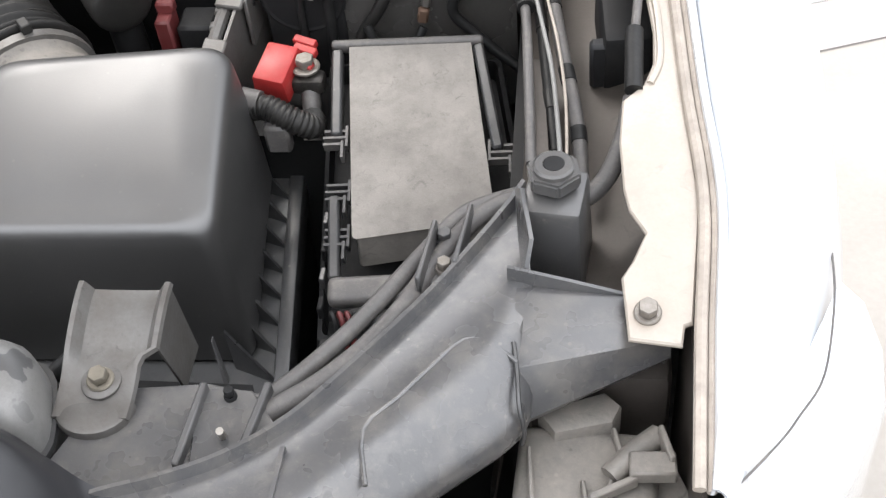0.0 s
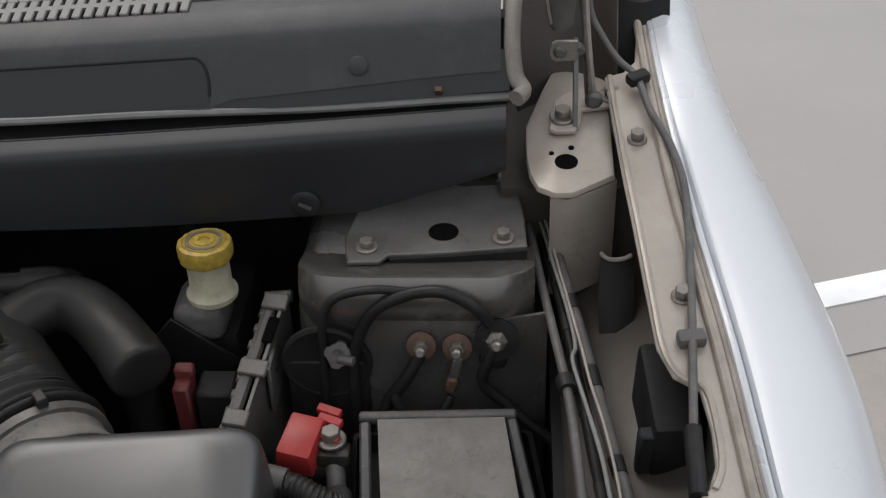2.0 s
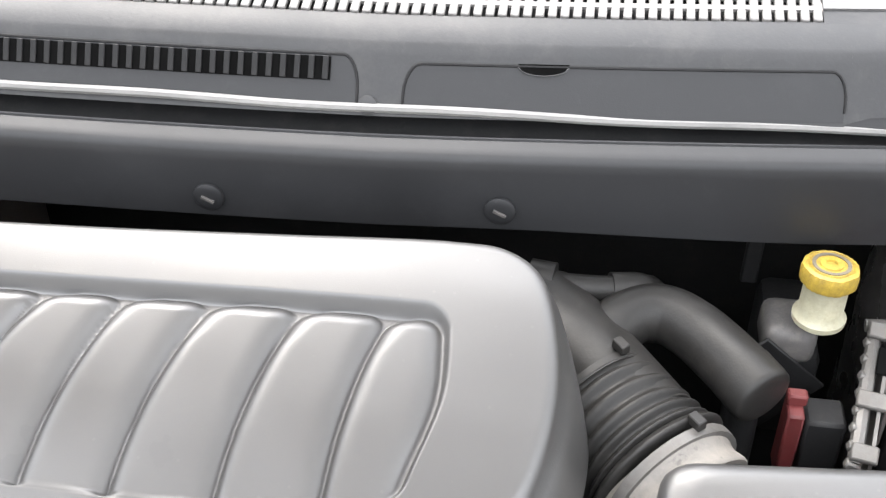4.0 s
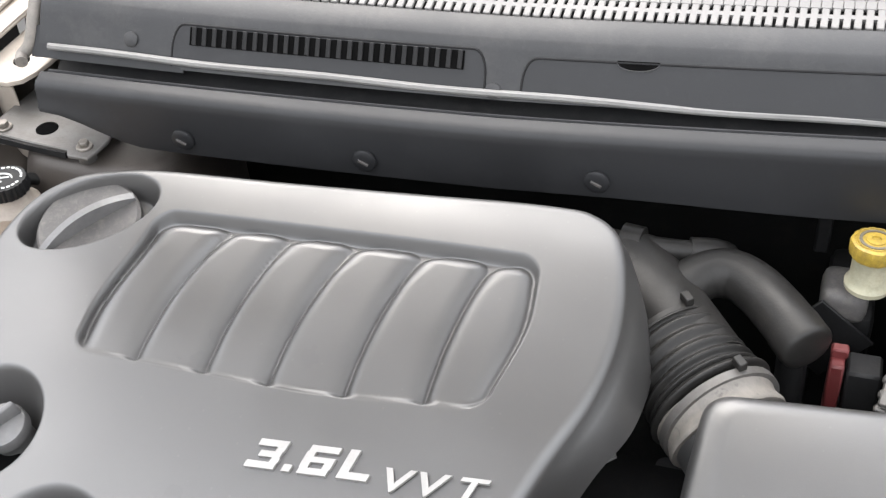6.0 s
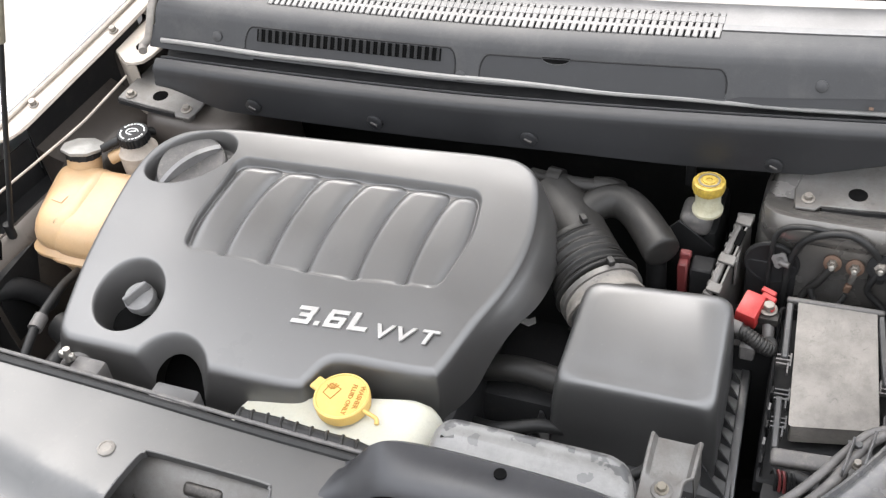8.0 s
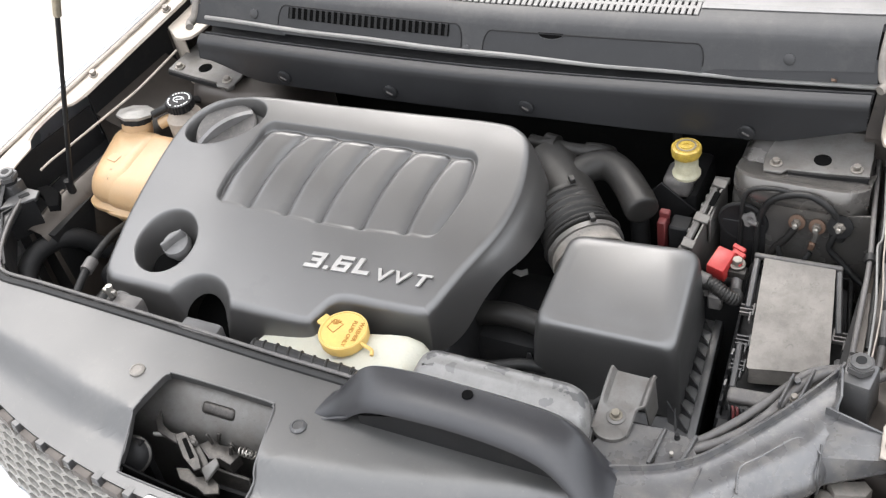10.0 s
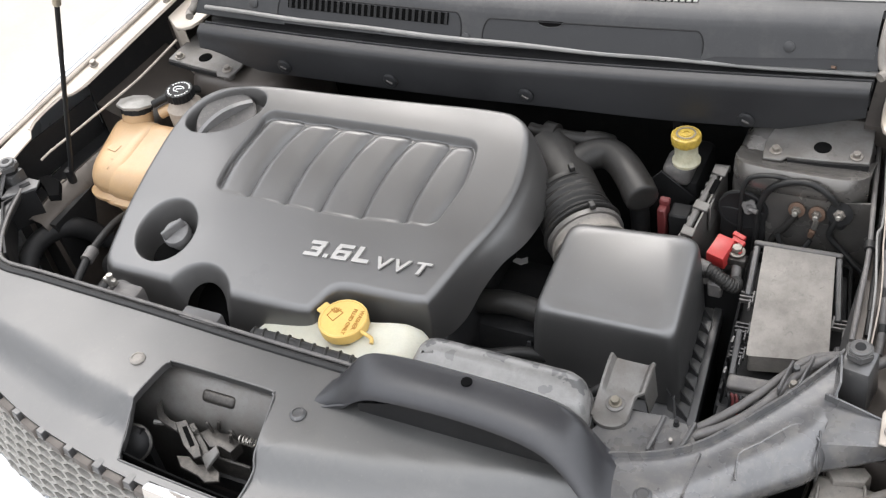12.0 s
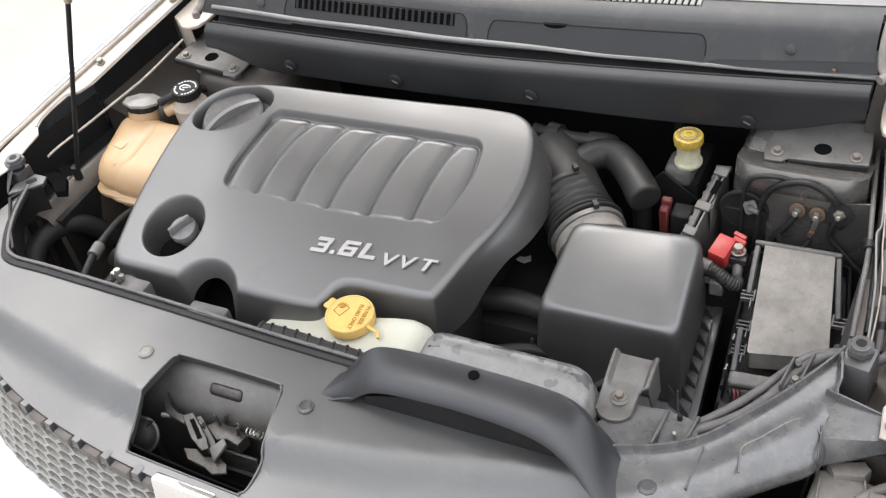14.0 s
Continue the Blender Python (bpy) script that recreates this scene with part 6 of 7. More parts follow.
b = box(0.034, 0.046, 0.028, placed(0.472, 0.250, 0.806, 0.25, turn=-14), 0.003, 2, (0.88, 0.9))
for dx, dy in ((0.022, 0.016), (0.022, -0.003), (0.020, 0.028)):
    box(0.022, 0.008, 0.008, placed(0.472 + dx, 0.252 + dy, 0.822, 0.25, turn=-20), 0.001, 1, bm=b)
part("cover", b, RED, term, "bright red hinged plastic cover")
part("nut", hexbolt(Matrix.Translation((0.497, 0.248, 0.822)), 0.0085, 0.009, 1.5), BOLT, term, "steel terminal nut")
part("clamp", box(0.030, 0.020, 0.016, Matrix.Translation((0.499, 0.242, 0.803)), 0.005, 2), GREASY, term)
part("post", tube([(0.499, 0.240, 0.805), (0.502, 0.225, 0.795), (0.503, 0.205, 0.775)], 0.0085, 12, 5), CABLE, term)
part("base", box(0.07, 0.08, 0.33, Matrix.Translation((0.48, 0.25, 0.446))), BLACK, term)
nudge(term, 0.002, 0.002, -0.010)
lead = thing("battery_cable", (0.49, 0.19, 0.74), "thick ribbed battery cable looping below the terminal", "cable")
pts = [(0.456, 0.196, 0.812), (0.474, 0.194, 0.815), (0.494, 0.188, 0.808), (0.510, 0.190, 0.797), (0.509, 0.206, 0.790)]
part("conduit", tube(pts, lambda f: 0.0105 + (0.0011 if math.sin(f * 120) > 0 else 0), 12, 20), HOSE, lead)
part("sleeve", tube([(0.452, 0.200, 0.818), (0.468, 0.197, 0.816)], 0.012, 12, 3, smooth=False), CABLE, lead)
part("clip", box(0.022, 0.014, 0.03, Matrix.Translation((0.482, 0.185, 0.775)), 0.003, 1), CABLE, lead)

for k, (x, z, mt) in enumerate(((0.573, 0.862, RUST), (0.604, 0.8605, RUST), (0.638, 0.871, BLACK))):
    st = thing("earth_stud", (x, 0.3195, z), ("rusty copper earth ring on a threaded stud" if k < 2 else "black rubber ring round a steel earth stud"), "earth stud", group="earth studs")
    m = Matrix.Translation((x, 0.3165 if k < 2 else 0.3145, z)) @ Matrix.Rotation(radians(72), 4, "X")
    part("ring", lathe([(0.0128 if k < 2 else 0.0190, 0), (0.0128 if k < 2 else 0.0190, 0.003), (0.008, 0.0045)], m, 24), mt, st)
    part("nut", lathe([(0.0078 if k < 2 else 0.0092, 0.003), (0.0078 if k < 2 else 0.0092, 0.0075), (0.006, 0.0105)], m, 6), BOLT, st)
    part("thread", lathe([(0.0042, 0.009), (0.0046, 0.011), (0.0042, 0.013), (0.0046, 0.015), (0.0042, 0.017), (0.0046, 0.019), (0.003, 0.021)], m, 14), STEEL, st)
    if k == 2:
        part("boot", box(0.024, 0.012, 0.034, Matrix.Translation((x - 0.004, 0.314, z - 0.030)) @ Matrix.Rotation(radians(6), 4, "Y"), 0.005, 2), RUBBER, st, "black rubber boot under the ring")
    if k == 1:
        part("lug", box(0.009, 0.006, 0.024, Matrix.Translation((x - 0.003, 0.312, z - 0.030)) @ Matrix.Rotation(radians(10), 4, "Y"), 0.002, 1), STEEL, st, "crimped metal lug")
        part("crimp", box(0.010, 0.008, 0.016, Matrix.Translation((x - 0.007, 0.311, z - 0.046)) @ Matrix.Rotation(radians(10), 4, "Y"), 0.002, 1), RUST, st)


def cable(name, pts, r, material, label, at=None):
    b = tube(pts, r, 10, 10)
    return single(name, b, material, label, "cable")


nudge(cable("earth_cable", [(0.508, 0.315, 0.720), (0.510, 0.318, 0.80), (0.513, 0.319, 0.85), (0.529, 0.318, 0.893), (0.556, 0.316, 0.914), (0.585, 0.315, 0.921), (0.606, 0.313, 0.915), (0.622, 0.313, 0.901), (0.631, 0.315, 0.886)], 0.0052, RUBBER, "black taped earth cable arching over the studs"), 0.002, -0.005, 0.004)
nudge(cable("earth_cable", [(0.484, 0.318, 0.78), (0.486, 0.320, 0.87), (0.492, 0.322, 0.898), (0.506, 0.322, 0.911), (0.535, 0.322, 0.917), (0.56, 0.323, 0.914)], 0.0038, RUBBER, "black cable along the suspension tower"), 0.002, -0.005, 0.004)
nudge(cable("earth_cable", [(0.571, 0.318, 0.852), (0.556, 0.312, 0.825), (0.540, 0.312, 0.800), (0.528, 0.30, 0.76), (0.52, 0.29, 0.70)], 0.0058, HOSE, "dusty black cable from a rusty ring"), 0.002, -0.005, 0.004)
nudge(cable("earth_cable", [(0.596, 0.314, 0.806), (0.585, 0.305, 0.790), (0.565, 0.300, 0.785), (0.552, 0.302, 0.80), (0.546, 0.306, 0.815)], 0.0042, RUBBER, "thin black cable loop"), 0.002, -0.005, 0.004)
nudge(cable("earth_cable", [(0.637, 0.318, 0.866), (0.628, 0.314, 0.845), (0.624, 0.314, 0.822), (0.640, 0.312, 0.803), (0.662, 0.305, 0.785), (0.688, 0.295, 0.765), (0.70, 0.27, 0.74), (0.702, 0.20, 0.71)], 0.0050, RUBBER, "black cable running down past the fuse box"), 0.002, -0.005, 0.004)
shield = thing("heat_shield", (0.487, 0.33, 0.78), "black round plastic shield on the suspension tower", "shield")
m = Matrix.Translation((0.486, 0.330, 0.838)) @ Matrix.Rotation(radians(90), 4, "X")
part("disc", lathe([(0.040, 0), (0.040, 0.004), (0.037, 0.0055), (0.030, 0.003)], m, 36), BLACK, shield)
part("skirt", box(0.072, 0.006, 0.10, Matrix.Translation((0.486, 0.3285, 0.74)), 0.002, 1), BLACK, shield)
part("clip", lathe([(0.0125, 0.004), (0.0130, 0.006), (0.0125, 0.0085), (0.006, 0.0090), (0.003, 0.0070)], Matrix.Translation((0.4985, 0.326, 0.851)) @ Matrix.Rotation(radians(68), 4, "X"), 32, wave=0.16, teeth=4), CABLE, shield, "grey star-shaped clip")
part("strap", tube([(0.4985, 0.318, 0.851), (0.512, 0.314, 0.851)], 0.0045, 10, 2, smooth=False), CABLE, shield)
nudge(shield, 0.003, -0.010, 0.002)

# wiring along the wing
for pts, r, mt, lb in (([(0.655, 0.58, 0.90), (0.677, 0.513, 0.890), (0.695, 0.395, 0.884), (0.710, 0.300, 0.881), (0.726, 0.188, 0.876), (0.738, 0.12, 0.864), (0.742, 0.07, 0.85)], 0.0056, CABLE, "dusty grey-brown wiring harness along the inner wing"),
                       ([(0.655, 0.56, 0.88), (0.675, 0.48, 0.876), (0.691, 0.38, 0.874), (0.703, 0.28, 0.872), (0.714, 0.17, 0.868), (0.722, 0.09, 0.860)], 0.0046, RUBBER, "dusty taped wiring beside the harness")):
    wh = thing("wing_harness", pts[3], lb, "wiring harness")
    part("sleeve", tube(pts, r, 12, 10), mt, wh)
    path = spline(pts, 10)
    for k in range(6, len(path) - 4, 9):
        part("tape_band", tube([path[k], path[k + 1], path[k + 2]], r + 0.0008, 12, 3), HOSE if mt == RUBBER else RUBBER, wh, "wrapped tape band")
cable("signal_wire", [(0.660, 0.54, 0.90), (0.668, 0.501, 0.892), (0.678, 0.457, 0.891), (0.688, 0.395, 0.890), (0.698, 0.334, 0.889), (0.703, 0.287, 0.888), (0.700, 0.267, 0.888), (0.709, 0.213, 0.887), (0.718, 0.16, 0.884), (0.724, 0.10, 0.878), (0.727, 0.06, 0.870)], 0.0018, BEAD, "thin pale wavy wire beside the harness")
cable("signal_wire", [(0.660, 0.54, 0.904), (0.671, 0.501, 0.896), (0.682, 0.457, 0.894), (0.691, 0.395, 0.893), (0.700, 0.334, 0.892), (0.708, 0.280, 0.890), (0.713, 0.240, 0.889), (0.722, 0.19, 0.886), (0.729, 0.13, 0.880), (0.731, 0.07, 0.870)], 0.0013, TAN, "thin pale wire twisted beside its twin")
cable("brake_pipe", [(0.655, 0.54, 0.90), (0.665, 0.470, 0.889), (0.679, 0.357, 0.886), (0.694, 0.243, 0.884), (0.700, 0.16, 0.882), (0.705, 0.07, 0.868)], 0.0040, CABLE, "dark grey pipe along the inner wing")
b = tube([(0.693, 0.250, 0.884), (0.6955, 0.236, 0.884)], 0.0078, 10, 2, smooth=False)
single("pipe_clip", b, RUBBER, "black clip on the grey pipe", "clip")
cable("bonnet_cable", [(0.722, 0.61, 1.10), (0.723, 0.590, 1.052), (0.735, 0.574, 1.028), (0.750, 0.556, 1.012), (0.766, 0.537, 1.004), (0.775, 0.492, 0.994), (0.788, 0.449, 0.986), (0.796, 0.402, 0.977), (0.795, 0.345, 0.967), (0.789, 0.26, 0.953), (0.784, 0.20, 0.940), (0.779, 0.14, 0.926), (0.778, 0.10, 0.915)], 0.0035, CABLE, "grey bonnet release cable clipped to the flange")
for x, y, z in ((0.767, 0.535, 1.006), (0.786, 0.230, 0.946)):
    single("cable_clip", box(0.022, 0.013, 0.011, placed(x, y, z - 0.007, 0.17, turn=8 if y < 0.4 else 30), 0.003, 2), CABLE if y < 0.4 else BLACK, "plastic clip holding the release cable", "clip")
single("cable_end", tube([(0.7790, 0.150, 0.927), (0.778, 0.096, 0.915)], 0.0068, 12, 2, smooth=False), RUBBER, "black rubber sleeve on the cable end", "sleeve")
cable("release_cable", [(0.778, 0.100, 0.905), (0.771, 0.074, 0.888), (0.760, 0.05, 0.875), (0.745, 0.036, 0.868), (0.728, 0.034, 0.866), (0.700, 0.040, 0.864), (0.668, 0.022, 0.860), (0.642, -0.018, 0.858), (0.625, -0.055, 0.857), (0.600, -0.095, 0.857), (0.575, -0.122, 0.856), (0.548, -0.140, 0.852), (0.53, -0.15, 0.845)], 0.0072, CABLE, "grey sheathed cable following the carrier arm")
cable("release_cable", [(0.702, 0.046, 0.862), (0.660, 0.030, 0.858), (0.630, -0.012, 0.856), (0.606, -0.052, 0.855), (0.582, -0.086, 0.853), (0.550, -0.118, 0.846), (0.52, -0.135, 0.835)], 0.0062, CABLE, "dusty black cable following the carrier arm")
relay = thing("relay_box", (0.762, 0.228, 0.80), "black relay box on the inner wing below the flange", "relay box")
part("case", box(0.040, 0.094, 0.075, placed(0.772, 0.226, 0.824, 0.15, turn=4), 0.006, 2, (0.96, 0.97)), BLACK, relay)
part("band", box(0.048, 0.012, 0.05, placed(0.769, 0.187, 0.834, 0.15, turn=4), 0.003, 1), COWL, relay)
nudge(relay, 0.002, 0.014, 0.0)
cup = thing("wing_bracket", (0.745, 0.39, 0.83), "dark pressed cup bracket with a pale worn lip", "bracket")
part("cup", sheet([[(0.729, 0.362, 0.838), (0.743, 0.356, 0.838), (0.760, 0.362, 0.838)], [(0.728, 0.385, 0.866), (0.744, 0.380, 0.868), (0.760, 0.385, 0.868)], [(0.731, 0.412, 0.888), (0.746, 0.408, 0.890), (0.760, 0.412, 0.890)]], 0.003), BLACK, cup)
part("lip", tube([(0.731, 0.413, 0.891), (0.738, 0.406, 0.889), (0.750, 0.405, 0.890), (0.758, 0.408, 0.892)], 0.0022, 8, 5), TAN, cup, "worn pale lip")
boot = thing("rubber_bellows", (0.752, 0.01, 0.70), "black ribbed rubber boot beside the post", "boot")
part("boot", lathe([(0.024 + (0.004 if k % 2 else 0), 0.012 * k) for k in range(11)], Matrix.Translation((0.757, 0.022, 0.715)), 24), RUBBER, boot)
nudge(boot, -0.004, 0.026, -0.014)
mouth = thing("wing_liner", (0.75, -0.03, 0.70), "dirty dark plastic liner behind the headlamp", "liner")
part("liner", box(0.10, 0.07, 0.12, Matrix.Translation((0.755, -0.045, 0.69)), 0.01, 2), WINGDARK, mouth)
single("wing_strut", loft([([(0.700, 0.20, 0.845), (0.702, 0.07, 0.845), (0.722, 0.07, 0.845), (0.712, 0.20, 0.845)], 0.003), ([(0.701, 0.19, 0.868), (0.704, 0.075, 0.868), (0.718, 0.075, 0.868), (0.710, 0.19, 0.868)], 0.003)], 0.003), WING, "pale dusty ridge on the inner wing", "body panel")

# ---------------------------------------------------------------- washer bottle and neighbours
wash = thing("washer_bottle", (0.0, -0.115, 0.60), "milky white washer fluid bottle with a yellow cap", "washer bottle")
rows = []
for z, g in ((0.60, -0.01), (0.772, 0.0), (0.807, 0.0), (0.826, -0.006), (0.839, -0.018), (0.846, -0.034)):
    rows.append(([(-0.150 - g - max(0.0, z - 0.80) * 0.9, -0.090 + g * 0.5, z + 0.002 - max(0.0, z - 0.80) * 0.75), (-0.162 - g - max(0.0, z - 0.80) * 0.9, -0.185 - g * 0.5, z - 0.006 - max(0.0, z - 0.80) * 0.75), (0.130 + g, -0.180 - g * 0.5, z + 0.008), (0.122 + g, -0.060 + g * 0.5, z + 0.012)], 0.034))
part("bottle", loft(rows, 0.03, 6), MILK, wash)
cm = placed(-0.012, -0.104, 0.860, 0.03, turn=-6)
cap = part("cap", lathe([(0.034, -0.014), (0.0385, -0.012), (0.0395, 0.002), (0.0385, 0.005), (0.036, 0.006), (0.0345, 0.0045), (0.01, 0.0045)], cm, 40), YELLOW, wash, "bright yellow snap cap")
part("hinge_tab", box(0.020, 0.022, 0.006, cm @ Matrix.Rotation(radians(165), 4, "Z") @ Matrix.Translation((0.045, 0, -0.008)), 0.003, 2), YELLOW, cap)
part("pull_tab", tube([cm @ Vector(p) for p in ((0.038, -0.008, 0.0), (0.052, -0.012, 0.002), (0.060, -0.013, -0.001), (0.064, -0.020, -0.003))], 0.0032, 8, 5), YELLOW, cap)
for text, ry, sz in (("WASHER", 0.0215, 0.0098), ("FLUID ONLY", 0.0095, 0.0092)):
    w = letters(text, sz, 0.0006, cm @ Matrix.Rotation(radians(-82), 4, "Z") @ Matrix.Translation((-0.0225, ry, 0.0046)), 0, 0.0002)
    part("writing", w, BROWNINK, cap, "moulded dark lettering")
b = bmesh.new()
for k in range(5):
    a = radians(-44 + 22 * k)
    box(0.0016, 0.010, 0.0007, cm @ Matrix.Translation((-0.017, 0.004, 0.0046)) @ Matrix.Rotation(a + radians(20), 4, "Z") @ Matrix.Translation((0, 0.007, 0)), bm=b)
for p, q in (((-0.027, -0.004), (-0.012, -0.010)), ((-0.012, -0.010), (-0.006, 0.010)), ((-0.027, -0.004), (-0.024, 0.014)), ((-0.024, 0.014), (-0.006, 0.010))):
    tube([cm @ Vector((*p, 0.0048)), cm @ Vector((*q, 0.0048))], 0.0007, 5, 1, bm=b, smooth=False)
part("pictogram", b, BROWNINK, cap, "small windscreen pictogram")
pts = [(-0.135, -0.172, 0.858), (-0.08, -0.174, 0.862), (-0.02, -0.178, 0.862), (0.04, -0.180, 0.862), (0.085, -0.190, 0.858)]
foam = thing("foam_strip", (-0.02, -0.18, 0.84), "black wrapped conduit behind the front panel", "conduit")
part("conduit", tube(pts, 0.0125, 14, 10), RUBBER, foam)
way = spline(pts, 40)
wrap = [p + Vector((0, 0.0128 * math.cos(0.42 * k), 0.0128 * math.sin(0.42 * k))) for k, p in enumerate(way)]
part("tape_wrap", tube(wrap, 0.0022, 6, 2), HOSE, foam, "spiral tape round the conduit")
cool = thing("coolant_bottle", (-0.61, 0.17, 0.60), "amber coolant expansion bottle with a weathered grey cap", "coolant bottle")
for nm, x0, x1, xf, yf, lift, lb in (("bottle", -0.706, -0.560, -0.676, 0.096, 0.0, "amber translucent bottle with a moulded seam"), ("lobe", -0.660, -0.490, -0.646, 0.092, -0.003, "")):
    rows = []
    for z, g, r in ((0.66, 0.040, 0.03), (0.74, 0.028, 0.035), (0.800, 0.010, 0.042), (0.806, -0.004, 0.046), (0.812, -0.004, 0.046), (0.818, 0.006, 0.042), (0.830, 0.003, 0.044), (0.843, 0.004, 0.044), (0.855, 0.008, 0.042), (0.865, 0.014, 0.038), (0.873, 0.022, 0.032), (0.878, 0.031, 0.026), (0.880, 0.041, 0.018)):
        tilt = 0.06 if z > 0.83 else 0.0
        rows.append(([(x + sx * g, y + sy * g, z + tilt * (y - 0.2) + lift) for x, y, sx, sy in ((x0, 0.270, 1, -1), (xf, yf, 1, 1), (x1 - 0.006, yf, -1, 1), (x1, 0.272, -1, -1))], r))
    part(nm, loft(rows, 0.03, 6), ORANGE, cool, lb)
part("label", box(0.022, 0.018, 0.0015, placed(-0.635, 0.165, 0.8768, 0.06, turn=-10), 0.0005, 1), ORANGE, cool)
cm = placed(-0.645, 0.258, 0.884, -0.30)
part("neck", lathe([(0.029, -0.02), (0.029, 0.0), (0.0275, 0.012)], cm, 28), ORANGE, cool)
part("cap_skirt", lathe([(0.030, 0.006), (0.031, 0.016), (0.029, 0.02)], cm, 32, wave=0.06, teeth=18), BLACK, cool, "black rim under the cap")
part("cap", lathe([(0.035, 0.018), (0.0365, 0.020), (0.0365, 0.024), (0.024, 0.027), (0.020, 0.0295), (0.008, 0.030)], cm, 8), CAPGREY, cool, "eight-sided grey pressure cap")
part("outlet", tube([(-0.60, 0.272, 0.882), (-0.58, 0.285, 0.888), (-0.568, 0.295, 0.884)], 0.011, 12, 5), ORANGE, cool)
nudge(cool, -0.009, -0.010, -0.016)
steer = thing("power_steering_reservoir", (-0.571, 0.311, 0.80), "power steering reservoir with a black printed cap", "reservoir")
cm = Matrix.Translation((-0.571, 0.308, 0.893))
part("tank", lathe([(0.032, -0.10), (0.034, -0.02), (0.026, -0.012), (0.023, 0.0)], cm, 28), TAN, steer)
cp = part("cap", lathe([(0.0245, -0.002), (0.0275, 0.0), (0.0275, 0.013), (0.0265, 0.016), (0.012, 0.0165)], cm, 60, wave=0.06, teeth=26), BLACK, steer, "black ribbed cap with white print")
b = bmesh.new()
for k in range(22):
    if k % 6 != 5:
        a = 2 * math.pi * k / 22
        box(0.0038, 0.0026, 0.0006, cm @ Matrix.Rotation(a, 4, "Z") @ Matrix.Translation((0, 0.0205, 0.0164)), bm=b)
tube([cm @ Vector((0.011 * math.cos(q), 0.008 * math.sin(q), 0.0168)) for q in (0.3, 1.2, 2.2, 3.1, 4.0, 5.0)], 0.0011, 5, 4, bm=b)
tube([cm @ Vector((-0.005, -0.002, 0.0168)), cm @ Vector((0.006, 0.003, 0.0168))], 0.0011, 5, 1, bm=b, smooth=False)
part("print", b, WHITEINK, cp, "white bars and loop printed on the cap")
nudge(steer, 0.005, -0.022, 0.004)
cable("coolant_hose", [(-0.620, 0.262, 0.885), (-0.60, 0.276, 0.893), (-0.585, 0.295, 0.893), (-0.57, 0.33, 0.88), (-0.54, 0.36, 0.86)], 0.0075, RUBBER, "short black hose between the reservoirs")
cable("washer_tube", [(-0.752, 0.075, 0.872), (-0.746, 0.10, 0.876), (-0.725, 0.15, 0.885), (-0.690, 0.205, 0.905), (-0.662, 0.28, 0.918), (-0.655, 0.34, 0.922), (-0.640, 0.40, 0.935)], 0.0024, TAN, "thin pale tube along the far wing")
rod = thing("prop_rod", (-0.712, 0.09, 0.79), "thin dark steel bonnet prop rod with a tan grip", "prop rod")
base, top = Vector((-0.712, 0.090, 0.825)), Vector((-0.420, 0.125, 1.672))
part("rod", tube([base, base.lerp(top, 0.33), base.lerp(top, 0.66), top], 0.0046, 10, 4), BLACK, rod)
part("grip", tube([base.lerp(top, 0.46), base.lerp(top, 0.74)], 0.0072, 12, 3, smooth=False), BRASSY, rod, "tan foam grip")
part("foot", tube([base + Vector((0, 0, -0.06)), base + Vector((0, 0, 0.02))], 0.008, 10, 2, smooth=False), BLACK, rod)
part("foot_clip", box(0.046, 0.030, 0.07, Matrix.Translation(base + Vector((-0.014, -0.006, -0.085))), 0.004, 1), FLANGE, rod, "cream painted foot bracket")


# the open bonnet, leaning over the bay on its hinges
BONNETRISE = radians(58)


def bonnet_at(x, s, lift):
    """A place on the bonnet: s up from the hinge line, lift out of its outer face, which is slightly crowned."""
    c, n = math.cos(BONNETRISE), math.sin(BONNETRISE)
    lift -= 0.030 * (x / 0.75) ** 2 + 0.05 * max(0.0, s - 0.80) ** 1.5
    return (x, 0.53 - s * c + lift * n, 1.07 + s * n + lift * c)


def bonnet_rear(x):
    """The rear edge stands further forward in the middle than at its corners."""
    return 0.06 + 0.26 * (1 - min(1.0, abs(x) / 0.77) ** 6)


def bonnet_rows(half, s0, s1, lift, nx=28, ns=14):
    rows = []
    for k in range(nx + 1):
        x = lerp(-half, half, k / nx)
        lo = bonnet_rear(x) + s0
        hi = s1 - 0.10 * (x / 0.75) ** 2
        rows.append([bonnet_at(x, lerp(lo, hi, q / ns), lift) for q in range(ns + 1)])
    return rows


hood = thing("bonnet", (0, 0.5, 1.07), "open silver-white bonnet leaning over the bay, cream dusty underside", "bonnet")
part("skin", sheet(bonnet_rows(0.745, 0.0, 1.06, 0.034), 0.003), PAINT, hood, "silver-white painted outer skin")
part("inner_frame", sheet(bonnet_rows(0.735, 0.012, 1.045, 0.012), 0.004), UNDERSIDE, hood, "cream dusty pressed inner frame")
for sd in (1, -1):
    part("rib", tube([bonnet_at(sd * x, q, 0.010) for x, q in ((0.50, 0.36), (0.44, 0.55), (0.34, 0.74), (0.26, 0.92))], 0.016, 10, 5), UNDERSIDE, hood, "pressed stiffening rib")
part("rib", tube([bonnet_at(x, 0.42 + 0.02 * x * x, 0.010) for x in (-0.56, -0.28, 0.0, 0.28, 0.56)], 0.016, 10, 5), UNDERSIDE, hood, "pressed stiffening rib")
for sd in (1, -1):
    pts = [bonnet_at(sd * x, q, 0.014) for x, q in ((0.735, 0.075), (0.741, 0.30), (0.742, 0.60), (0.738, 0.90))]
    part("edge_roll", tube(pts, 0.013, 10, 5), UNDERSIDE, hood, "rolled side edge of the inner frame")
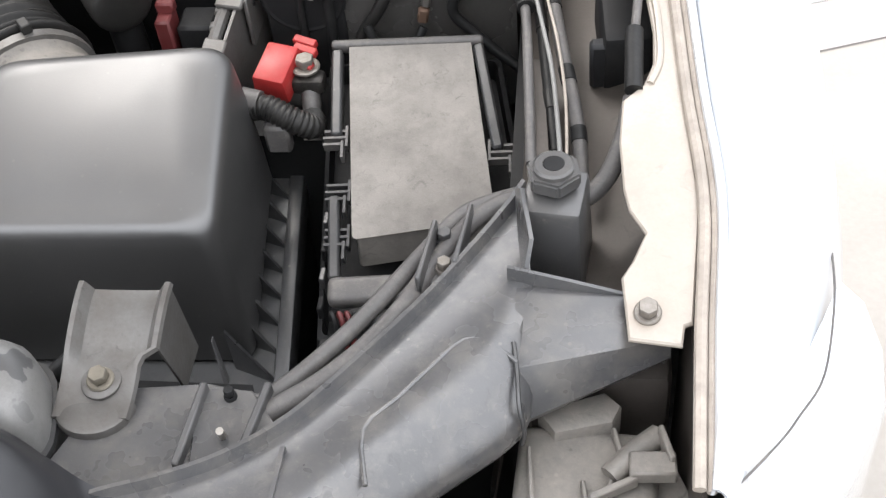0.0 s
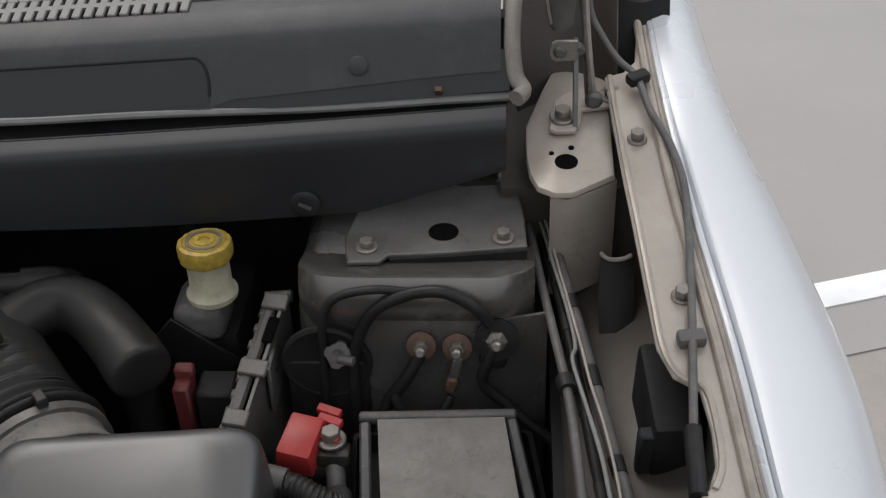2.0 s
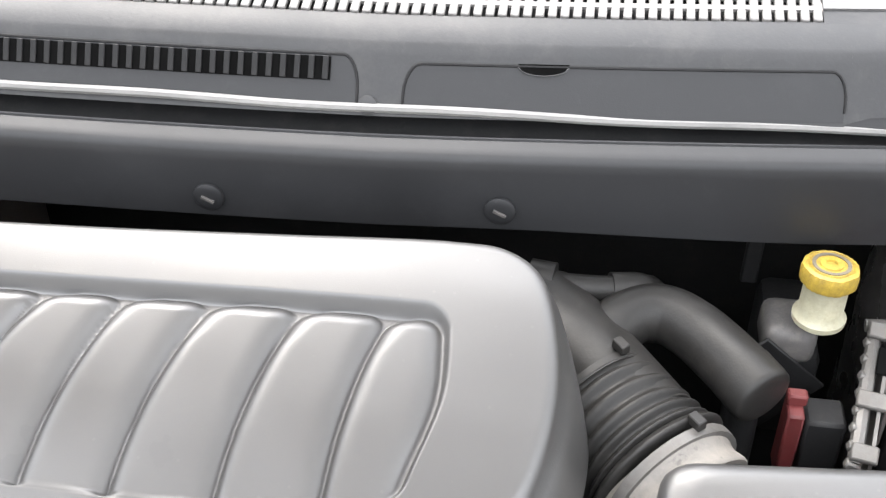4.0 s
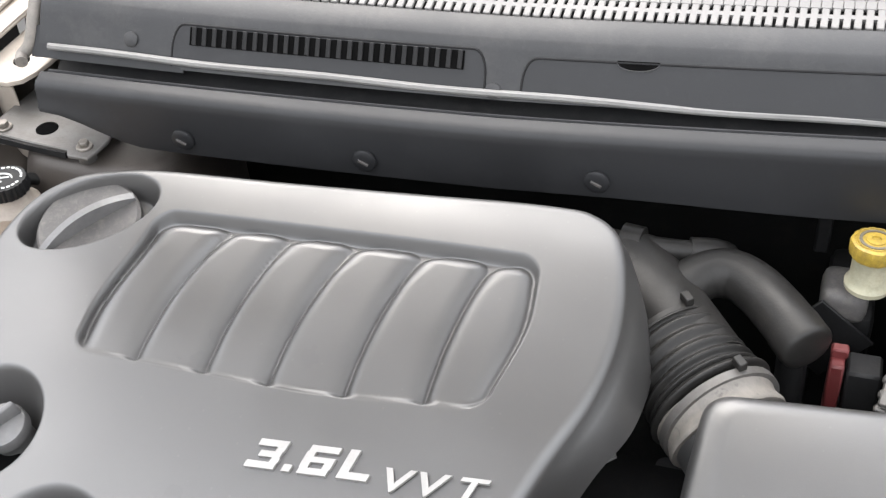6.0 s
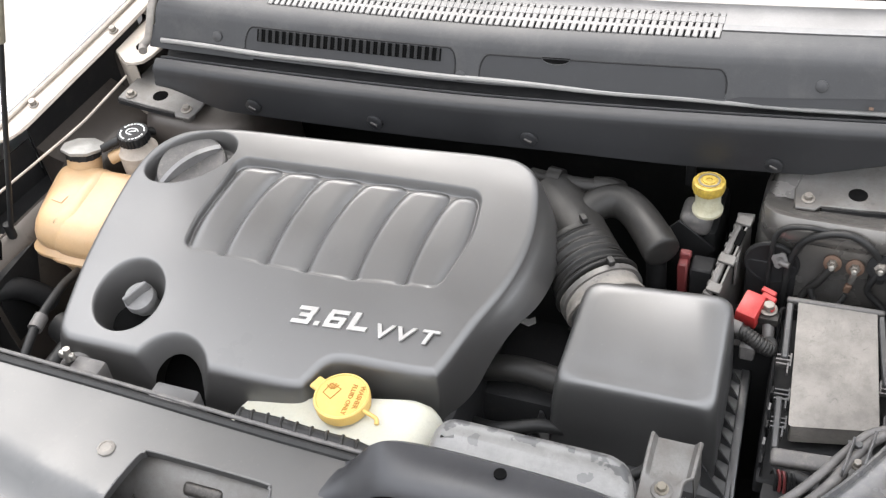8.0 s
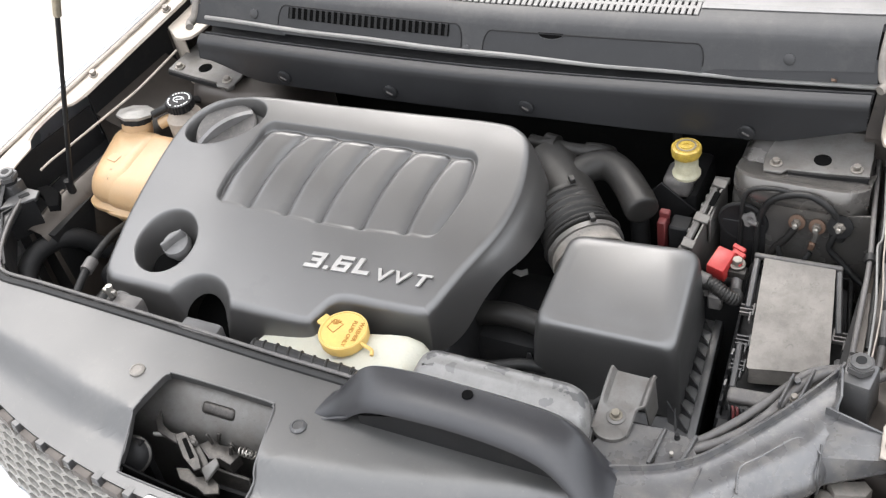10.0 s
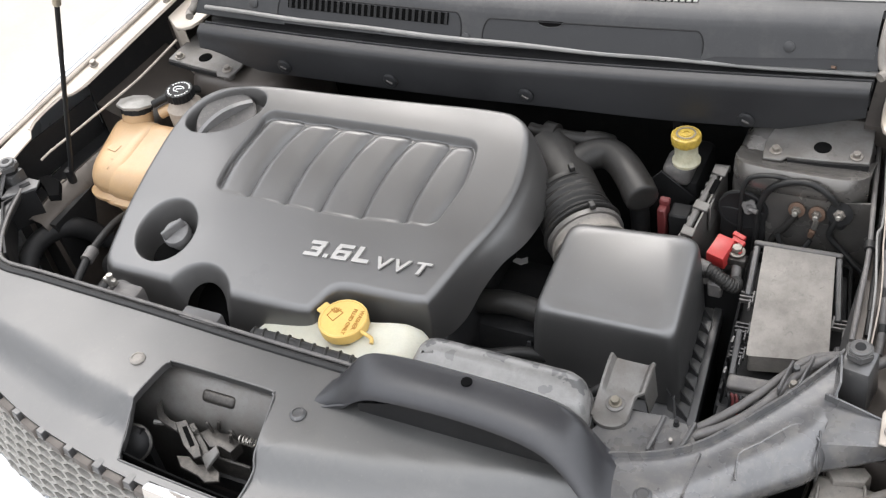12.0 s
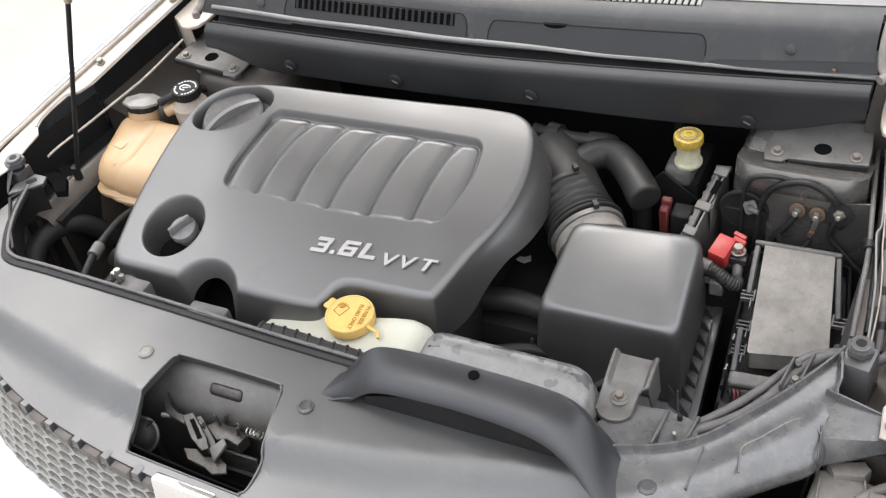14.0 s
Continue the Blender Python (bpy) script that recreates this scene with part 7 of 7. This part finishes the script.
for sd in (1, -1):
    pts = [(sd * x, y, z) for x, y, z in ((0.757, 0.531, 1.094), (0.760, 0.522, 1.116), (0.764, 0.498, 1.160), (0.760, 0.455, 1.230), (0.752, 0.40, 1.320))]
    # cream paint in shadow, given as a dark brown colour
    part("rear_corner", tube(pts, lambda f: 0.027 * math.sqrt(max(0.05, 1 - (1 - min(1.0, f / 0.18)) ** 2)) * (1 - 0.4 * f), 16, 8), WINGDARK, hood, "rounded dirty corner of the bonnet, its shade painted dark brown")
part("front_roll", tube([bonnet_at(x, 1.035 - 0.10 * (x / 0.75) ** 2, 0.014) for x in (-0.73, -0.4, 0.0, 0.4, 0.73)], 0.013, 10, 5), UNDERSIDE, hood)

# far front corner: hoses, pipes and harness in the shade
for pts, r, mt, nm, lb in (
        ([(-0.690, -0.115, 0.740), (-0.712, -0.07, 0.770), (-0.708, -0.02, 0.778), (-0.684, 0.03, 0.76), (-0.65, 0.06, 0.71)], 0.019, BLACK, "air_hose", "black ribbed hose in the shaded bay corner"),
        ([(-0.545, -0.130, 0.80), (-0.552, -0.08, 0.815), (-0.560, -0.03, 0.815), (-0.575, 0.03, 0.80), (-0.59, 0.10, 0.77)], 0.0075, RUBBER, "coolant_hose", "black hose with a crimped metal joint"),
        ([(-0.52, -0.14, 0.77), (-0.505, -0.05, 0.785), (-0.515, 0.04, 0.78), (-0.54, 0.12, 0.75)], 0.014, RUBBER, "coolant_hose", "thick black coolant hose in the shade"),
        ([(-0.472, -0.155, 0.74), (-0.470, -0.135, 0.80), (-0.455, -0.118, 0.822), (-0.42, -0.105, 0.82)], 0.0062, CABLE, "steel_pipe", "bent dusty steel pipe beside the engine"),
        ([(-0.448, -0.160, 0.74), (-0.445, -0.130, 0.795), (-0.436, -0.108, 0.80), (-0.40, -0.10, 0.79)], 0.0062, CABLE, "steel_pipe", "bent dusty steel pipe beside the engine"),
        ([(-0.61, 0.02, 0.70), (-0.56, 0.0, 0.70), (-0.50, -0.02, 0.71), (-0.44, -0.02, 0.70)], 0.028, RUBBER, "radiator_hose", "thick black radiator hose in the shade"),
        ([(0.12, 0.085, 0.752), (0.17, 0.088, 0.760), (0.22, 0.084, 0.760), (0.27, 0.078, 0.755)], 0.020, HOSE, "vacuum_pipe", "dusty dark pipe between engine and filter box"),
        ([(0.12, 0.02, 0.70), (0.17, -0.005, 0.735), (0.22, 0.015, 0.735), (0.26, 0.03, 0.72)], 0.010, RUBBER, "wiring_conduit", "black corrugated conduit in the gap"),
        ([(0.145, -0.03, 0.56), (0.150, -0.01, 0.66), (0.155, 0.02, 0.70)], 0.018, HOSE, "radiator_hose", "dusty dark hose descending beside the engine"),
        ([(0.195, -0.03, 0.56), (0.198, -0.01, 0.65), (0.20, 0.03, 0.69)], 0.018, HOSE, "radiator_hose", "dusty dark hose descending beside the engine"),
        ([(0.385, -0.105, 0.835), (0.405, -0.09, 0.845), (0.43, -0.075, 0.848), (0.455, -0.06, 0.845)], 0.007, RUBBER, "wiring_conduit", "black conduit behind the bracket"),
        ([(0.555, 0.005, 0.752), (0.575, 0.010, 0.760), (0.60, 0.004, 0.758), (0.63, -0.012, 0.750)], 0.009, RUBBER, "wiring_conduit", "taped black wiring in front of the fuse box")):
    single(nm, tube(pts, r, 14, 8), mt, lb, "hose" if "hose" in nm else "pipe")
single("crimp_joint", tube([(-0.552, -0.08, 0.815), (-0.5555, -0.055, 0.816)], 0.0115, 12, 2, smooth=False), CABLE, "dull metal crimp on a hose", "fitting")
wires = thing("wire_bundle", (0.56, 0.01, 0.74), "small red and grey wires before the fuse box", "wires")
for k in range(5):
    part("wire", tube([(0.548 + 0.006 * k, 0.012, 0.755), (0.552 + 0.006 * k, 0.006, 0.770), (0.556 + 0.006 * k, -0.004, 0.755), (0.556 + 0.006 * k, -0.02, 0.70)], 0.0022, 6, 4), DARKRED if k in (1, 2) else BLACK, wires)
part("plug", box(0.05, 0.03, 0.30, Matrix.Translation((0.565, -0.015, 0.445))), BLACK, wires)
lamp = thing("sensor_block", (-0.42, -0.14, 0.80), "small pale plastic sensor clipped behind the front panel", "sensor")
part("block", box(0.05, 0.03, 0.06, Matrix.Translation((-0.395, -0.150, 0.80)), 0.006, 2), CABLE, lamp)
part("stem", tube([(-0.425, -0.150, 0.86), (-0.425, -0.147, 0.882)], 0.0055, 10, 2, smooth=False), STEEL, lamp)
part("head", box(0.026, 0.008, 0.012, Matrix.Translation((-0.427, -0.148, 0.862)), 0.002, 1), STEEL, lamp)
duct = thing("radiator_mount", (-0.27, -0.15, 0.70), "pale dusty plastic block at the radiator's top", "mount")
part("block", box(0.072, 0.05, 0.15, Matrix.Translation((-0.258, -0.158, 0.690)), 0.006, 2), FRONT, duct)
single("gasket_scrap", plate([(0.147, 0.166), (0.163, 0.162), (0.172, 0.171), (0.168, 0.181), (0.160, 0.174), (0.151, 0.174)], 0.772, 0.775), BEAD, "pale torn scrap of sheet between the hoses", "scrap")

# bonnet latch in the panel's opening
latch = thing("bonnet_latch", (-0.11, -0.36, 0.70), "greasy grey steel bonnet latch in the panel opening", "latch")
part("back_plate", box(0.11, 0.006, 0.07, Matrix.Translation((-0.10, -0.365, 0.70)) @ Matrix.Rotation(radians(-12), 4, "X"), 0.002, 1), GREASY, latch)
b = plate([(-0.224, -0.308), (-0.207, -0.328), (-0.190, -0.335), (-0.173, -0.337), (-0.168, -0.350), (-0.187, -0.346), (-0.209, -0.341), (-0.223, -0.325)], 0.801, 0.806, 0.0012, 1, slope=0.25, ref=-0.33)
part("hook", b, GREASY, latch, "pointed catch hook")
for dx, dy, z in ((0.0, 0.0, 0.803), (0.010, 0.004, 0.794)):
    b = plate([(x + dx, y + dy) for x, y in ((-0.179, -0.338), (-0.164, -0.329), (-0.122, -0.359), (-0.109, -0.374), (-0.118, -0.381), (-0.146, -0.367))], z - 0.003, z, 0.001, 1, slope=0.2, ref=-0.35)
    part("lever", b, GREASY, latch, "worn flat latch lever")
# black strip on the lever paints an unlit slot
part("lever_slot", plate([(-0.163, -0.342), (-0.157, -0.338), (-0.128, -0.362), (-0.133, -0.367)], 0.8025, 0.8040, 0.0004, 1, slope=0.2, ref=-0.35), DEADBLACK, latch, "black strip painting the dark of a slot in the lever")
b = plate([(-0.160, -0.376), (-0.139, -0.371), (-0.119, -0.380), (-0.100, -0.372), (-0.078, -0.381), (-0.070, -0.395), (-0.090, -0.404), (-0.108, -0.397), (-0.142, -0.392)], 0.776, 0.780, 0.0012, 1)
part("foot_plate", b, GREASY, latch, "ragged flat foot of the latch")
b = plate([(-0.111, -0.373), (-0.095, -0.352), (-0.086, -0.360), (-0.095, -0.387)], 0.790, 0.796, 0.0012, 1, slope=0.4, ref=-0.37)
part("release_lever", b, PLATE, latch, "bent release lever")
b = plate([(-0.142, -0.335), (-0.127, -0.318), (-0.110, -0.324), (-0.087, -0.321), (-0.069, -0.331), (-0.074, -0.352), (-0.096, -0.347), (-0.111, -0.353)], 0.770, 0.792, 0.003, 2)
part("case", b, GREASY, latch, "greasy latch case")
for x, y, w, turn in ((-0.117, -0.318, 0.007, 20), (-0.121, -0.326, 0.005, -12), (-0.074, -0.327, 0.008, -25), (-0.084, -0.334, 0.006, 15)):
    part("tooth", box(w, 0.005, 0.024, Matrix.Translation((x, y, 0.789)) @ Matrix.Rotation(radians(turn), 4, "Y"), 0.0015, 1), GREASY, latch)
part("spring", tube([(-0.064 + 0.0011 * k, -0.333 + 0.006 * math.cos(k * 1.1), 0.806 + 0.006 * math.sin(k * 1.1)) for k in range(24)], 0.0013, 6, 3), STEEL, latch)
part("stay", box(0.10, 0.012, 0.30, Matrix.Translation((-0.10, -0.36, 0.44))), BLACK, latch)
part("rod", tube([(-0.215, -0.345, 0.80), (-0.18, -0.335, 0.795), (-0.14, -0.34, 0.80)], 0.004, 8, 4), PLATE, latch)
beam = thing("radiator_beam", (-0.1, -0.26, 0.55), "dusty dark radiator crossbeam below the panel", "crossbeam")
part("beam", loft([([(-0.60, -0.195, z), (-0.60, -0.275 - d, z), (0.50, -0.275 - d, z), (0.50, -0.195, z)], 0.01) for z, d in ((0.50, 0.0), (0.77, 0.042), (0.80, 0.034), (0.825, 0.012), (0.836, 0.0), (0.842, -0.014), (0.844, -0.03))], 0.01), PLATE, beam)
part("recess", box(0.060, 0.020, 0.012, Matrix.Translation((-0.124, -0.2835, 0.818)) @ Matrix.Rotation(radians(42), 4, "X"), 0.007, 3), GREASY, beam)
part("web", sheet([[(0.0, -0.25, 0.83), (0.012, -0.33, 0.83)], [(-0.025, -0.27, 0.80), (-0.01, -0.35, 0.76)]], 0.003), FRONT, beam)
horn = thing("horn", (-0.21, -0.405, 0.74), "round dark metal horn in the panel opening", "horn")
part("shell", lathe([(0.026, 0), (0.028, 0.006), (0.022, 0.014), (0.012, 0.018)], Matrix.Translation((-0.238, -0.378, 0.780)) @ Matrix.Rotation(radians(38), 4, "X") @ Matrix.Rotation(radians(20), 4, "Y"), 32), BLACK, horn)
part("rim", lathe([(0.0265, 0.001), (0.030, 0.001), (0.030, 0.006), (0.0265, 0.008)], Matrix.Translation((-0.238, -0.378, 0.780)) @ Matrix.Rotation(radians(38), 4, "X") @ Matrix.Rotation(radians(20), 4, "Y"), 32), GREASY, horn, "rolled steel rim")
part("mount", box(0.02, 0.012, 0.36, Matrix.Translation((-0.232, -0.366, 0.44))), BLACK, horn)
for ob in (latch, beam, horn):
    nudge(ob, -0.020, 0.012, 0.0)
